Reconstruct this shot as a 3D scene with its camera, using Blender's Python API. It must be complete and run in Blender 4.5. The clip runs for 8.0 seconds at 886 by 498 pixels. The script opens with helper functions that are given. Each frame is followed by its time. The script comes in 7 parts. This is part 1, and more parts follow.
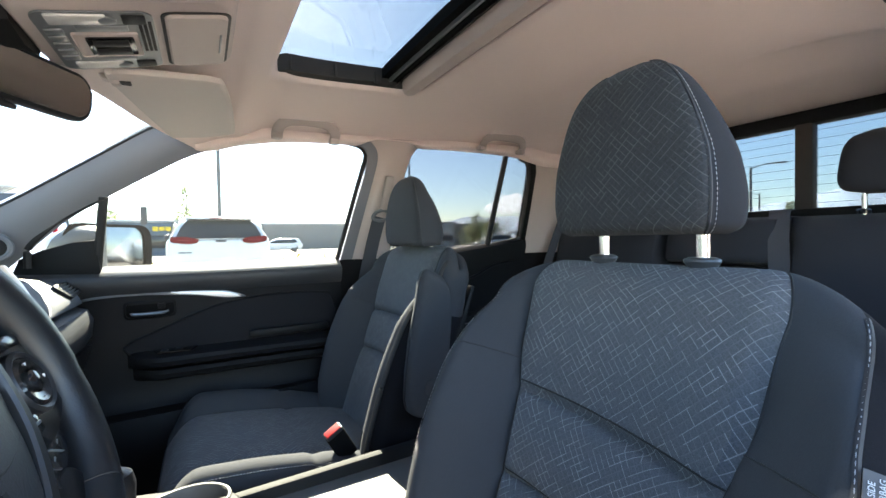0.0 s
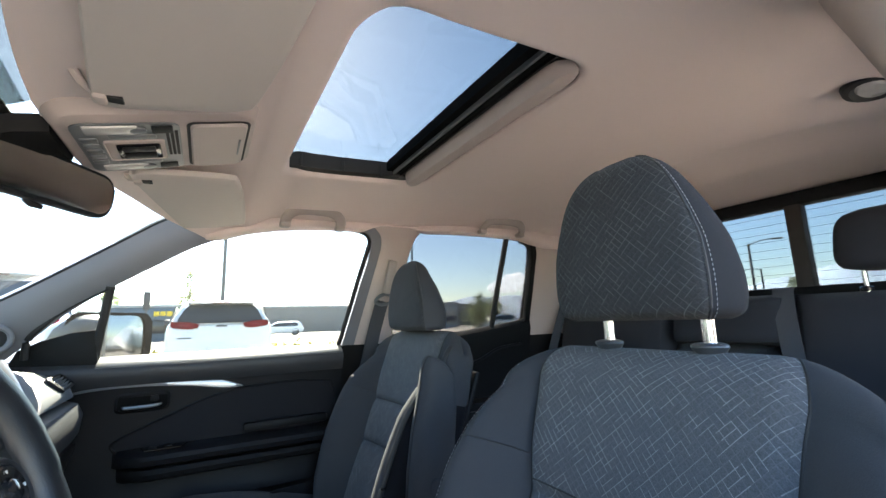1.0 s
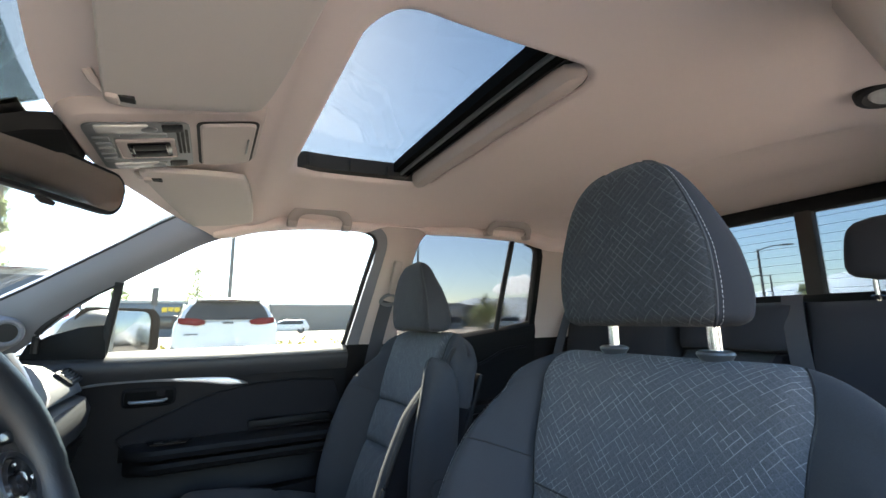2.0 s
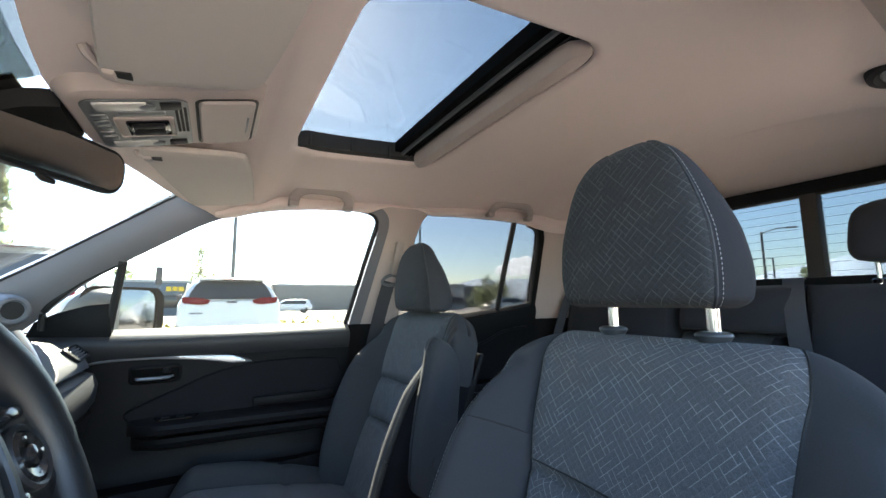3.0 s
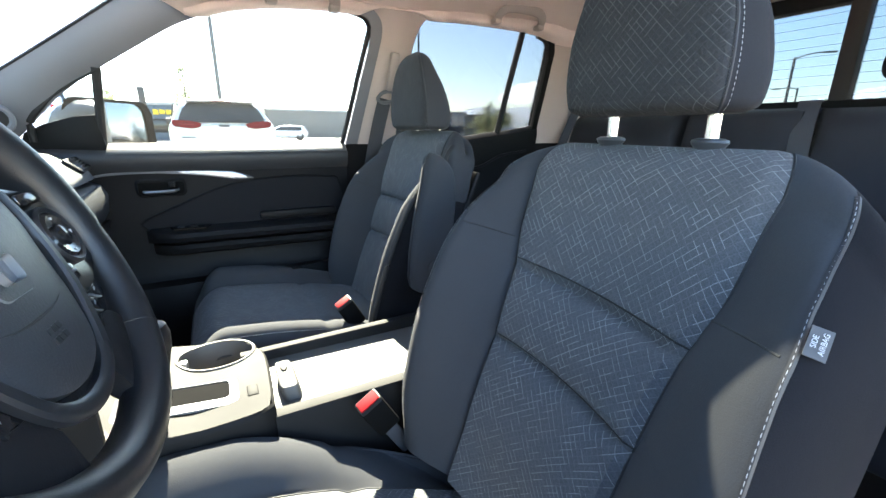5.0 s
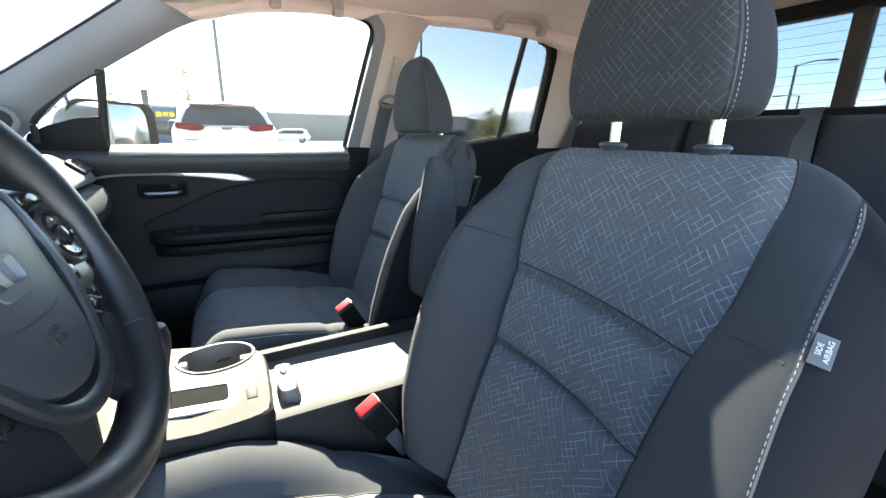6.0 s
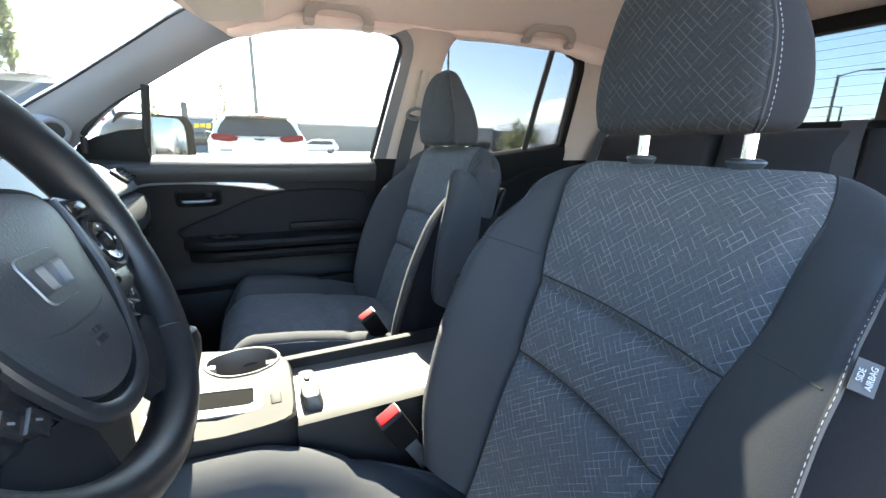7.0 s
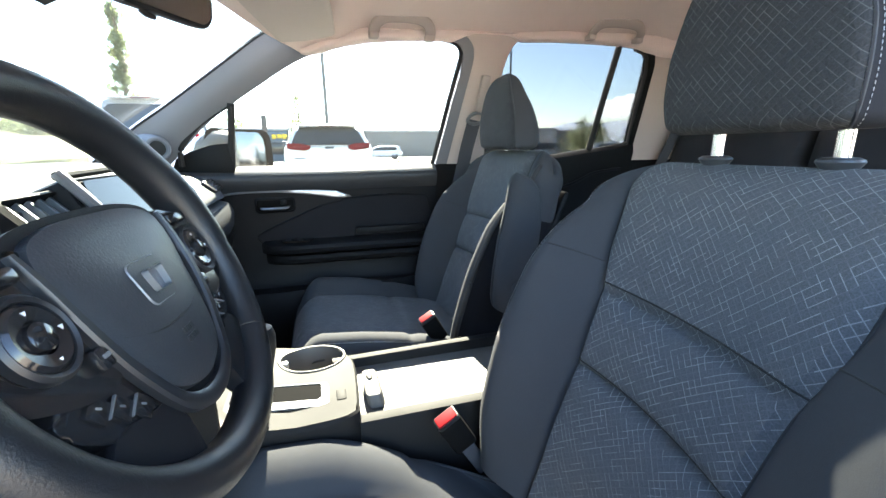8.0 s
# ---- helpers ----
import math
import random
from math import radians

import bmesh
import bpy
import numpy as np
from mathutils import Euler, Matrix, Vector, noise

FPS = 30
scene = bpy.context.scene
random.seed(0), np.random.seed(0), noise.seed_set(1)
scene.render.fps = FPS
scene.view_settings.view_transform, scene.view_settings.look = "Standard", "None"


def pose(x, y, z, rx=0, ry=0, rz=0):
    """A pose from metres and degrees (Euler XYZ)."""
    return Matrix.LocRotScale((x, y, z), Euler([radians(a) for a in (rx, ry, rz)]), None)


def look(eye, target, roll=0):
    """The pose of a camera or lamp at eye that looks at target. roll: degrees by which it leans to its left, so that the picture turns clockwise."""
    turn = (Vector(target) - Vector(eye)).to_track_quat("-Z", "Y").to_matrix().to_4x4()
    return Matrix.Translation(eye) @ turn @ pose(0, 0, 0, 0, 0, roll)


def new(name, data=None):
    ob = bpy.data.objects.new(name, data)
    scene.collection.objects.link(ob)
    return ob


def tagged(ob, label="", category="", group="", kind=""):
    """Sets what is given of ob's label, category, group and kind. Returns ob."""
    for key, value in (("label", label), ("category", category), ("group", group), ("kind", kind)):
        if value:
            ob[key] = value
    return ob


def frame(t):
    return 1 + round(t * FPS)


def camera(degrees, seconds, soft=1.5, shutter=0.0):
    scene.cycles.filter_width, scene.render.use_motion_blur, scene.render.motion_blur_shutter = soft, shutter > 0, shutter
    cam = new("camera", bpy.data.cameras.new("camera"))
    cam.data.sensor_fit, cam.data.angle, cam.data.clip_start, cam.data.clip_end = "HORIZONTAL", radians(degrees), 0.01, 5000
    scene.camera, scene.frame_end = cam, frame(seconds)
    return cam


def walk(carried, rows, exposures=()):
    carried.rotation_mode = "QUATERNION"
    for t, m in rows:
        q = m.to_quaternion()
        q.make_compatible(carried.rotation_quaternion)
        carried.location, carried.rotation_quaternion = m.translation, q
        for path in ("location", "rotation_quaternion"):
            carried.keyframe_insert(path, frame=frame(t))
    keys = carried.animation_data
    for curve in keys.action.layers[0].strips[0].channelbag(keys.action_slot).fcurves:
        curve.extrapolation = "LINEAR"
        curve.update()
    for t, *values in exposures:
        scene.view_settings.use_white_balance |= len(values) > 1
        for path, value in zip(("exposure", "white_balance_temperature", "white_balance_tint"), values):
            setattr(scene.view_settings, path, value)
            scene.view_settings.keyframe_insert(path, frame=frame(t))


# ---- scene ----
cam = camera(94.2, 8.0)
PATH = [
    (0, (0.128, -0.681, 1.33), (1.132, 1.048, 1.28), -1.0),
    (0.5, (0.126, -0.686, 1.338), (1.132, 1.036, 1.495), -1.3),
    (1, (0.125, -0.687, 1.339), (1.112, 1.019, 1.676), -1.9),
    (2.5, (0.126, -0.689, 1.341), (1.083, 1.036, 1.673), -0.6),
    (3, (0.127, -0.689, 1.34), (1.085, 1.048, 1.591), -0.5),
    (3.5, (0.129, -0.683, 1.33), (1.107, 1.059, 1.249), -0.5),
    (4, (0.129, -0.693, 1.313), (1.081, 0.998, 0.825), -0.0),
    (4.5, (0.129, -0.696, 1.311), (1.059, 0.985, 0.754), 0.3),
    (6, (0.129, -0.694, 1.31), (1.058, 0.994, 0.775), 0.9),
    (6.5, (0.13, -0.694, 1.31), (1.023, 1.019, 0.794), 1.0),
    (7, (0.128, -0.696, 1.312), (0.961, 1.056, 0.824), 1.1),
    (7.5, (0.127, -0.695, 1.313), (0.828, 1.122, 0.861), 1.2),
    (8, (0.131, -0.703, 1.318), (0.687, 1.158, 0.842), -0.8),
]
walk(cam, [(t, look(eye, target, roll)) for t, eye, target, roll in PATH], [(0.0, 4.68), (1.0, 4.57), (2.5, 4.44), (3.5, 4.44), (4.5, 4.91), (6.0, 5.09), (7.0, 5.08), (8.0, 4.98)])

# ---- world and sun ----
SUN_AZ, SUN_EL = 94.8, 38.0          # degrees from straight ahead of the truck towards its passenger side; height
S = Vector((-math.cos(radians(SUN_AZ)) * math.cos(radians(SUN_EL)),
            math.sin(radians(SUN_AZ)) * math.cos(radians(SUN_EL)), math.sin(radians(SUN_EL))))
world = bpy.data.worlds.new("sky")
scene.world = world
world.use_nodes = True
wn = world.node_tree.nodes
sky = wn.new("ShaderNodeTexSky")
sky.sky_type, sky.sun_disc = "NISHITA", False
sky.sun_elevation, sky.sun_rotation = radians(SUN_EL), math.atan2(S.x, S.y)
sky.air_density, sky.dust_density, sky.ozone_density = 1.0, 0.35, 1.5
wn["Background"].inputs["Strength"].default_value = 0.063
world.node_tree.links.new(sky.outputs[0], wn["Background"].inputs["Color"])
sun_data = bpy.data.lights.new("sun", "SUN")
sun_data.energy, sun_data.angle, sun_data.color = 5.0, radians(0.53), (1.0, 0.88, 0.72)
sun = new("sun", sun_data)
sun.matrix_world = look(S * 30, (0, 0, 0))

# ---- materials ----
def mat(name):
    m = bpy.data.materials.new(name)
    m.use_nodes = True
    return m, m.node_tree.nodes, m.node_tree.links, m.node_tree.nodes["Principled BSDF"]


def mix_rgb(N, L, fac, a, b):
    n = N.new("ShaderNodeMix")
    n.data_type = "RGBA"
    for i, v in ((0, fac), (6, a), (7, b)):
        if hasattr(v, "links"):
            L.new(v, n.inputs[i])
        elif i == 0:
            n.inputs[0].default_value = v
        else:
            n.inputs[i].default_value = (*v, 1)
    return n.outputs[2]


def math_node(N, L, op, a, b=None, c=None):
    n = N.new("ShaderNodeMath")
    n.operation = op
    for i, v in enumerate((a, b, c)):
        if v is None:
            continue
        if hasattr(v, "links"):
            L.new(v, n.inputs[i])
        else:
            n.inputs[i].default_value = v
    return n.outputs[0]


def noise_node(N, L, scale, detail=3.0, coord="Object", rough=0.6):
    tc = N.new("ShaderNodeTexCoord")
    n = N.new("ShaderNodeTexNoise")
    n.inputs["Scale"].default_value, n.inputs["Detail"].default_value, n.inputs["Roughness"].default_value = scale, detail, rough
    L.new(tc.outputs[coord], n.inputs["Vector"])
    return n.outputs["Fac"]


def bump(N, L, B, height, strength=0.3, distance=0.001):
    n = N.new("ShaderNodeBump")
    n.inputs["Strength"].default_value, n.inputs["Distance"].default_value = strength, distance
    L.new(height, n.inputs["Height"])
    L.new(n.outputs[0], B.inputs["Normal"])


def surface(name, rgb, rough=0.5, metal=0.0, grain=400.0, relief=0.25, depth=0.0006, vary=0.18, blotch=6.0, sheen=0.0, spec=0.5):
    """A plain procedural surface: fine grain in the relief, large soft variation in colour and gloss."""
    m, N, L, B = mat(name)
    fine, big = noise_node(N, L, grain, 3), noise_node(N, L, blotch, 4)
    dark = tuple(c * (1 - vary) for c in rgb)
    lite = tuple(min(1, c * (1 + vary)) for c in rgb)
    both = math_node(N, L, "ADD", math_node(N, L, "MULTIPLY", fine, 0.45), math_node(N, L, "MULTIPLY", big, 0.55))
    L.new(mix_rgb(N, L, both, dark, lite), B.inputs["Base Color"])
    L.new(math_node(N, L, "MULTIPLY_ADD", big, 0.16, rough - 0.08), B.inputs["Roughness"])
    B.inputs["Metallic"].default_value, B.inputs["Specular IOR Level"].default_value = metal, spec
    if sheen:
        B.inputs["Sheen Weight"].default_value, B.inputs["Sheen Roughness"].default_value = sheen, 0.5
    if relief:
        bump(N, L, B, fine, relief, depth)
    return m


def knit(name, rgb, scale=900.0, vary=0.2, sheen=0.25):
    """Woven cloth: crossed fine waves with noise."""
    m, N, L, B = mat(name)
    big, fine = noise_node(N, L, 9, 4), noise_node(N, L, 650, 2)
    f = math_node(N, L, "ADD", math_node(N, L, "MULTIPLY", big, 0.5), math_node(N, L, "MULTIPLY", fine, 0.5))
    L.new(mix_rgb(N, L, f, tuple(c * (1 - vary) for c in rgb), tuple(c * (1 + vary) for c in rgb)), B.inputs["Base Color"])
    B.inputs["Roughness"].default_value, B.inputs["Specular IOR Level"].default_value = 0.95, 0.10
    B.inputs["Sheen Weight"].default_value, B.inputs["Sheen Roughness"].default_value = sheen, 0.45
    bump(N, L, B, math_node(N, L, "ADD", noise_node(N, L, scale * 1.6, 1), fine), 0.4, 0.0006)
    return m


def maze_cloth(name, rgb, line, cell=0.0071):
    """Patterned seat cloth: pale thread on a diagonal grid, with segments that come and go."""
    m, N, L, B = mat(name)
    sep = N.new("ShaderNodeSeparateXYZ")
    L.new(N.new("ShaderNodeTexCoord").outputs["UV"], sep.inputs[0])
    u, v = sep.outputs[0], sep.outputs[1]
    k = 0.7071 / cell
    a = math_node(N, L, "MULTIPLY", math_node(N, L, "ADD", u, v), k)
    b = math_node(N, L, "MULTIPLY", math_node(N, L, "SUBTRACT", v, u), k)
    lines, grid = [], []
    for p, q, run, keep, seed in ((a, b, 2.5, 0.54, 0.0), (b, a, 2.0, 0.56, 7.3)):
        near = math_node(N, L, "ROUND", p)
        gap = math_node(N, L, "ABSOLUTE", math_node(N, L, "SUBTRACT", p, near))
        on_line = math_node(N, L, "MINIMUM", 1.0, math_node(N, L, "MAXIMUM", 0.0, math_node(N, L, "MULTIPLY_ADD", gap, -20.0, 1.5)))
        w1 = N.new("ShaderNodeTexWhiteNoise")
        w1.noise_dimensions = "1D"
        L.new(math_node(N, L, "ADD", near, seed), w1.inputs["W"])
        step = math_node(N, L, "FLOOR", math_node(N, L, "MULTIPLY", w1.outputs[0], 6.0))
        shifted = math_node(N, L, "DIVIDE", math_node(N, L, "ADD", q, step), run)
        comb = N.new("ShaderNodeCombineXYZ")
        L.new(near, comb.inputs[0])
        L.new(math_node(N, L, "FLOOR", shifted), comb.inputs[1])
        comb.inputs[2].default_value = seed
        w2 = N.new("ShaderNodeTexWhiteNoise")
        L.new(comb.outputs[0], w2.inputs["Vector"])
        here = math_node(N, L, "GREATER_THAN", w2.outputs[0], keep)
        bright = math_node(N, L, "MULTIPLY_ADD", here, 0.56, 0.18)
        fade = math_node(N, L, "MULTIPLY_ADD", w2.outputs[0], 0.45, 0.55)
        lines.append(math_node(N, L, "MULTIPLY", math_node(N, L, "MULTIPLY", on_line, bright), fade))
        grid.append(math_node(N, L, "MULTIPLY", gap, 2.0))
    thread = math_node(N, L, "MAXIMUM", lines[0], lines[1])
    puff = math_node(N, L, "POWER", math_node(N, L, "SUBTRACT", 1.0, math_node(N, L, "MAXIMUM", math_node(N, L, "SUBTRACT", 1.0, grid[0]), math_node(N, L, "SUBTRACT", 1.0, grid[1]))), 0.5)
    fine, big = noise_node(N, L, 700, 2), noise_node(N, L, 14, 4)
    worn = math_node(N, L, "MULTIPLY", thread, math_node(N, L, "MULTIPLY_ADD", big, 1.5, 0.10))
    worn = math_node(N, L, "MULTIPLY", worn, math_node(N, L, "MULTIPLY_ADD", fine, 0.9, 0.50))
    ground = mix_rgb(N, L, fine, tuple(c * 0.5 for c in rgb), tuple(c * 1.55 for c in rgb))
    L.new(mix_rgb(N, L, worn, ground, line), B.inputs["Base Color"])
    B.inputs["Roughness"].default_value, B.inputs["Specular IOR Level"].default_value = 0.9, 0.25
    B.inputs["Sheen Weight"].default_value, B.inputs["Sheen Roughness"].default_value = 0.05, 0.45
    crinkle = noise_node(N, L, 230, 4)
    h = math_node(N, L, "ADD", math_node(N, L, "MULTIPLY", puff, 0.4), math_node(N, L, "ADD", crinkle, math_node(N, L, "MULTIPLY", fine, 0.4)))
    bump(N, L, B, h, 0.9, 0.0017)
    return m


def pane(name, tint, gloss=0.5, rough=0.0, dust=0.0):
    """Thin glass: tinted see-through with a Fresnel gloss, and a film of dust where asked."""
    m, N, L, B = mat(name)
    N.remove(B)
    t, g, mx, f = (N.new("ShaderNode" + k) for k in ("BsdfTransparent", "BsdfGlossy", "MixShader", "Fresnel"))
    t.inputs["Color"].default_value = (*tint, 1)
    g.inputs["Roughness"].default_value = rough
    f.inputs["IOR"].default_value = 1.45
    L.new(math_node(N, L, "MULTIPLY", f.outputs[0], gloss), mx.inputs[0])
    L.new(t.outputs[0], mx.inputs[1])
    L.new(g.outputs[0], mx.inputs[2])
    last = mx
    if dust:
        film, last = N.new("ShaderNodeBsdfTranslucent"), N.new("ShaderNodeMixShader")
        film.inputs["Color"].default_value = (0.80, 0.81, 0.80, 1)
        streaks = noise_node(N, L, 6, 4)
        L.new(math_node(N, L, "MULTIPLY_ADD", streaks, dust * 1.2, dust * 0.4), last.inputs[0])
        L.new(mx.outputs[0], last.inputs[1])
        L.new(film.outputs[0], last.inputs[2])
    L.new(last.outputs[0], N["Material Output"].inputs["Surface"])
    return m


def plain(name, rgb, rough=0.4, metal=0.0, coat=0.0, spec=0.5):
    m, N, L, B = mat(name)
    big = noise_node(N, L, 25, 4)
    L.new(mix_rgb(N, L, big, tuple(c * 0.9 for c in rgb), tuple(min(1, c * 1.1) for c in rgb)), B.inputs["Base Color"])
    L.new(math_node(N, L, "MULTIPLY_ADD", big, 0.12, max(0.02, rough - 0.06)), B.inputs["Roughness"])
    B.inputs["Metallic"].default_value, B.inputs["Coat Weight"].default_value, B.inputs["Specular IOR Level"].default_value = metal, coat, spec
    return m


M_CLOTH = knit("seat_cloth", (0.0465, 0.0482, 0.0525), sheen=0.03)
# shaded copy of the seat cloth, for the driver's headrest sides
M_HEAD_SHADED = knit("headrest_shaded_cloth", (0.025, 0.0254, 0.029), sheen=0.02)
# seat cloth darkened: shade on the backrest sides is put into the colour
M_SIDE_SHADED = knit("seat_side_shaded_cloth", (0.0095, 0.0095, 0.0112), sheen=0.01)
M_INSERT = knit("door_insert_cloth", (0.016, 0.016, 0.018), sheen=0.08)
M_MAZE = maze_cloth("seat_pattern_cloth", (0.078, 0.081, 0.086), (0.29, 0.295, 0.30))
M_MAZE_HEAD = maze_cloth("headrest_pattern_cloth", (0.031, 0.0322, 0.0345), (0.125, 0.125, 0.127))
M_REAR_CLOTH = knit("rear_cloth", (0.032, 0.032, 0.037), sheen=0.1)
M_PIPING = surface("piping", (0.022, 0.022, 0.025), 0.6, grain=900)
M_THREAD = plain("stitch_thread", (0.32, 0.32, 0.325), 0.85)
M_LINER = surface("headliner_cloth", (0.68, 0.575, 0.535), 0.95, grain=700, relief=0.3, vary=0.06, blotch=3, sheen=0.1, spec=0.2)
M_BEIGE = surface("grey_beige_plastic", (0.42, 0.355, 0.325), 0.55, grain=900, relief=0.15, depth=0.0003, vary=0.05)
M_VISOR = surface("visor_vinyl", (0.49, 0.44, 0.405), 0.7, grain=1100, relief=0.25, depth=0.0004, vary=0.05)
M_PILLAR = surface("grey_pillar_plastic", (0.155, 0.162, 0.178), 0.55, grain=900, relief=0.2, depth=0.0004, vary=0.06)
M_BLACK = surface("black_grained_plastic", (0.0075, 0.0075, 0.008), 0.55, grain=1000, relief=0.35, depth=0.0005, vary=0.2, spec=0.15)
M_CHAR = surface("charcoal_soft_plastic", (0.009, 0.0092, 0.0105), 0.5, grain=800, relief=0.35, depth=0.0006, vary=0.15, spec=0.15)
# lighter than the panel below: light from the window is put into this colour
M_DOORTOP_LIT = surface("door_top_lit_vinyl", (0.027, 0.0274, 0.030), 0.5, grain=800, relief=0.35, depth=0.0006, vary=0.15, spec=0.35)
M_DASH = surface("dash_soft_plastic", (0.037, 0.041, 0.047), 0.6, grain=800, relief=0.3, depth=0.0006, vary=0.12, spec=0.25)
# door top vinyl made paler and shinier to stand for sun glare
M_SILL_GLARE = surface("sill_glare_vinyl", (0.06, 0.061, 0.063), 0.36, grain=900, relief=0.2, depth=0.0003, vary=0.1, spec=0.7)
M_HOUSING = surface("mirror_housing_plastic", (0.10, 0.105, 0.10), 0.4, grain=900, relief=0.1, depth=0.0002, vary=0.1)
M_CONSOLE = surface("console_plastic", (0.0078, 0.0074, 0.0072), 0.68, grain=900, relief=0.25, depth=0.0004, vary=0.12, spec=0.2)
M_LEATHER = surface("wheel_leather", (0.008, 0.009, 0.011), 0.36, grain=750, relief=0.45, depth=0.0007, vary=0.2, spec=0.42)
M_PAD = surface("airbag_cover_vinyl", (0.019, 0.022, 0.0265), 0.42, grain=520, relief=0.5, depth=0.0008, vary=0.15, spec=0.65)
M_GLOSS = plain("gloss_black", (0.012, 0.012, 0.013), 0.15, spec=0.6)
M_RUBBER = plain("black_rubber", (0.012, 0.012, 0.012), 0.7)
M_SILVER = surface("silver_paint", (0.33, 0.34, 0.36), 0.32, 0.7, grain=1500, relief=0.1, depth=0.0002, vary=0.06)
M_CHROME = plain("chrome", (0.75, 0.75, 0.76), 0.2, 1.0)
M_SATIN = plain("satin_grey", (0.16, 0.17, 0.18), 0.38, 0.4)
M_TRIM = plain("wheel_satin_trim", (0.013, 0.0145, 0.017), 0.4, 0.1)
M_GUIDE = plain("post_guide_plastic", (0.045, 0.048, 0.052), 0.32)
M_TRAY = surface("tray_rubber", (0.088, 0.083, 0.077), 0.55, grain=900, relief=0.2, depth=0.0004, vary=0.1, spec=0.5)
M_HANDLE = surface("handle_plastic", (0.35, 0.302, 0.278), 0.6, grain=900, relief=0.15, depth=0.0003, vary=0.05)
M_RED = plain("red_button", (0.30, 0.004, 0.008), 0.7, spec=0.15)
M_TAG = plain("tag_cloth", (0.075, 0.075, 0.076), 0.8)
M_TAGINK = plain("tag_ink", (0.5, 0.5, 0.5), 0.8)
M_CARPET = surface("carpet", (0.010, 0.010, 0.010), 0.95, grain=300, relief=0.6, depth=0.004, vary=0.35)
M_FRAME = surface("brown_grey_plastic", (0.035, 0.030, 0.028), 0.6, grain=900, relief=0.2, depth=0.0003, vary=0.1)
M_BELT = surface("belt_webbing", (0.048, 0.05, 0.058), 0.7, grain=900, relief=0.4, depth=0.0005, vary=0.2)
M_CLEAR = pane("clear_glass", (0.57, 0.595, 0.585), 0.45, dust=0.0018)
M_WINDSCREEN = pane("windscreen_glass", (0.69, 0.725, 0.71), 0.45, dust=0.004)
M_TINT = pane("privacy_glass", (0.238, 0.244, 0.248), 0.6)
M_ROOFGLASS = pane("sunroof_glass", (0.365, 0.385, 0.38), 0.5)
M_REARGLASS = pane("rear_glass", (0.27, 0.29, 0.30), 0.5)
M_VOID = plain("matt_black", (0.006, 0.006, 0.006), 0.95, spec=0.05)
M_SHADEBAND = pane("dotted_shade_glass", (0.36, 0.36, 0.33), 0.3)
M_MIRROR = plain("mirror", (0.46, 0.45, 0.44), 0.02, 1.0)
M_DOORMIRROR = plain("tinted_mirror", (0.27, 0.275, 0.28), 0.02, 1.0)
M_SCREEN = plain("screen_glass", (0.02, 0.025, 0.03), 0.10, spec=0.22)
M_LENS = plain("lamp_lens", (0.46, 0.45, 0.43), 0.25, coat=0.2)
M_WHITE_MARK = plain("white_marking", (0.7, 0.7, 0.7), 0.5)


# ---- mesh helpers ----
def thing(name, at, label, category, group="", kind=""):
    e = new(name)
    e.empty_display_size = 0.05
    e.location = at
    return tagged(e, label, category, group, kind)


def finish(bm, m, smooth=True):
    me = bpy.data.meshes.new("mesh")
    bmesh.ops.recalc_face_normals(bm, faces=bm.faces)
    bm.to_mesh(me)
    bm.free()
    me.materials.append(m)
    if smooth:
        me.polygons.foreach_set("use_smooth", [True] * len(me.polygons))
        me.set_sharp_from_angle(angle=radians(38))
    return me


def part(name, bm, m, parent=None, label="", smooth=True):
    ob = new(name, finish(bm, m, smooth))
    if parent is not None:
        ob.parent = parent
        if parent.type == "EMPTY":
            ob.matrix_parent_inverse = Matrix.Translation(-Vector(parent.location))
    return tagged(ob, label)


def structure(name, bm, m, label, category, smooth=True):
    return tagged(part(name, bm, m, None, "", smooth), label, category, "", "structure")


def box(x0, x1, y0, y1, z0, z1, bev=0.004, seg=2, bm=None, turn=None):
    b = bmesh.new()
    r = bmesh.ops.create_cube(b, size=1)
    bmesh.ops.scale(b, vec=(x1 - x0, y1 - y0, z1 - z0), verts=r["verts"])
    if bev:
        bmesh.ops.bevel(b, geom=b.edges[:], offset=bev, segments=seg, affect="EDGES", profile=0.5)
    if turn is not None:
        bmesh.ops.transform(b, matrix=turn.to_3x3().to_4x4(), verts=b.verts)
    bmesh.ops.translate(b, vec=((x0 + x1) / 2, (y0 + y1) / 2, (z0 + z1) / 2), verts=b.verts)
    return b if bm is None else join(bm, b)


def join(bm, other):
    me = bpy.data.meshes.new("tmp")
    other.to_mesh(me)
    other.free()
    bm.from_mesh(me)
    bpy.data.meshes.remove(me)
    return bm


def loft(rings, closed=True, caps=True, i0=0, i1=None, uvs=None):
    """A skin over rings of points; i0, i1 take a stretch of each ring alone."""
    b = bmesh.new()
    n = len(rings[0])
    span = range(n) if i1 is None else range(i0, i1 + 1)
    lay = b.loops.layers.uv.new("UVMap")
    vs = [[b.verts.new(r[i % n]) for i in span] for r in rings]
    m = len(vs[0])
    for j in range(len(vs) - 1):
        for i in range(m if (closed and i1 is None) else m - 1):
            k = (i + 1) % m
            try:
                f = b.faces.new((vs[j][i], vs[j][k], vs[j + 1][k], vs[j + 1][i]))
            except ValueError:
                continue
            if uvs:
                for loop, (jj, ii) in zip(f.loops, ((j, i), (j, k), (j + 1, k), (j + 1, i))):
                    loop[lay].uv = uvs[jj][(i0 + ii) % n]
    if caps and i1 is None:
        for r in (vs[0], vs[-1]):
            try:
                b.faces.new(r)
            except ValueError:
                pass
    return b


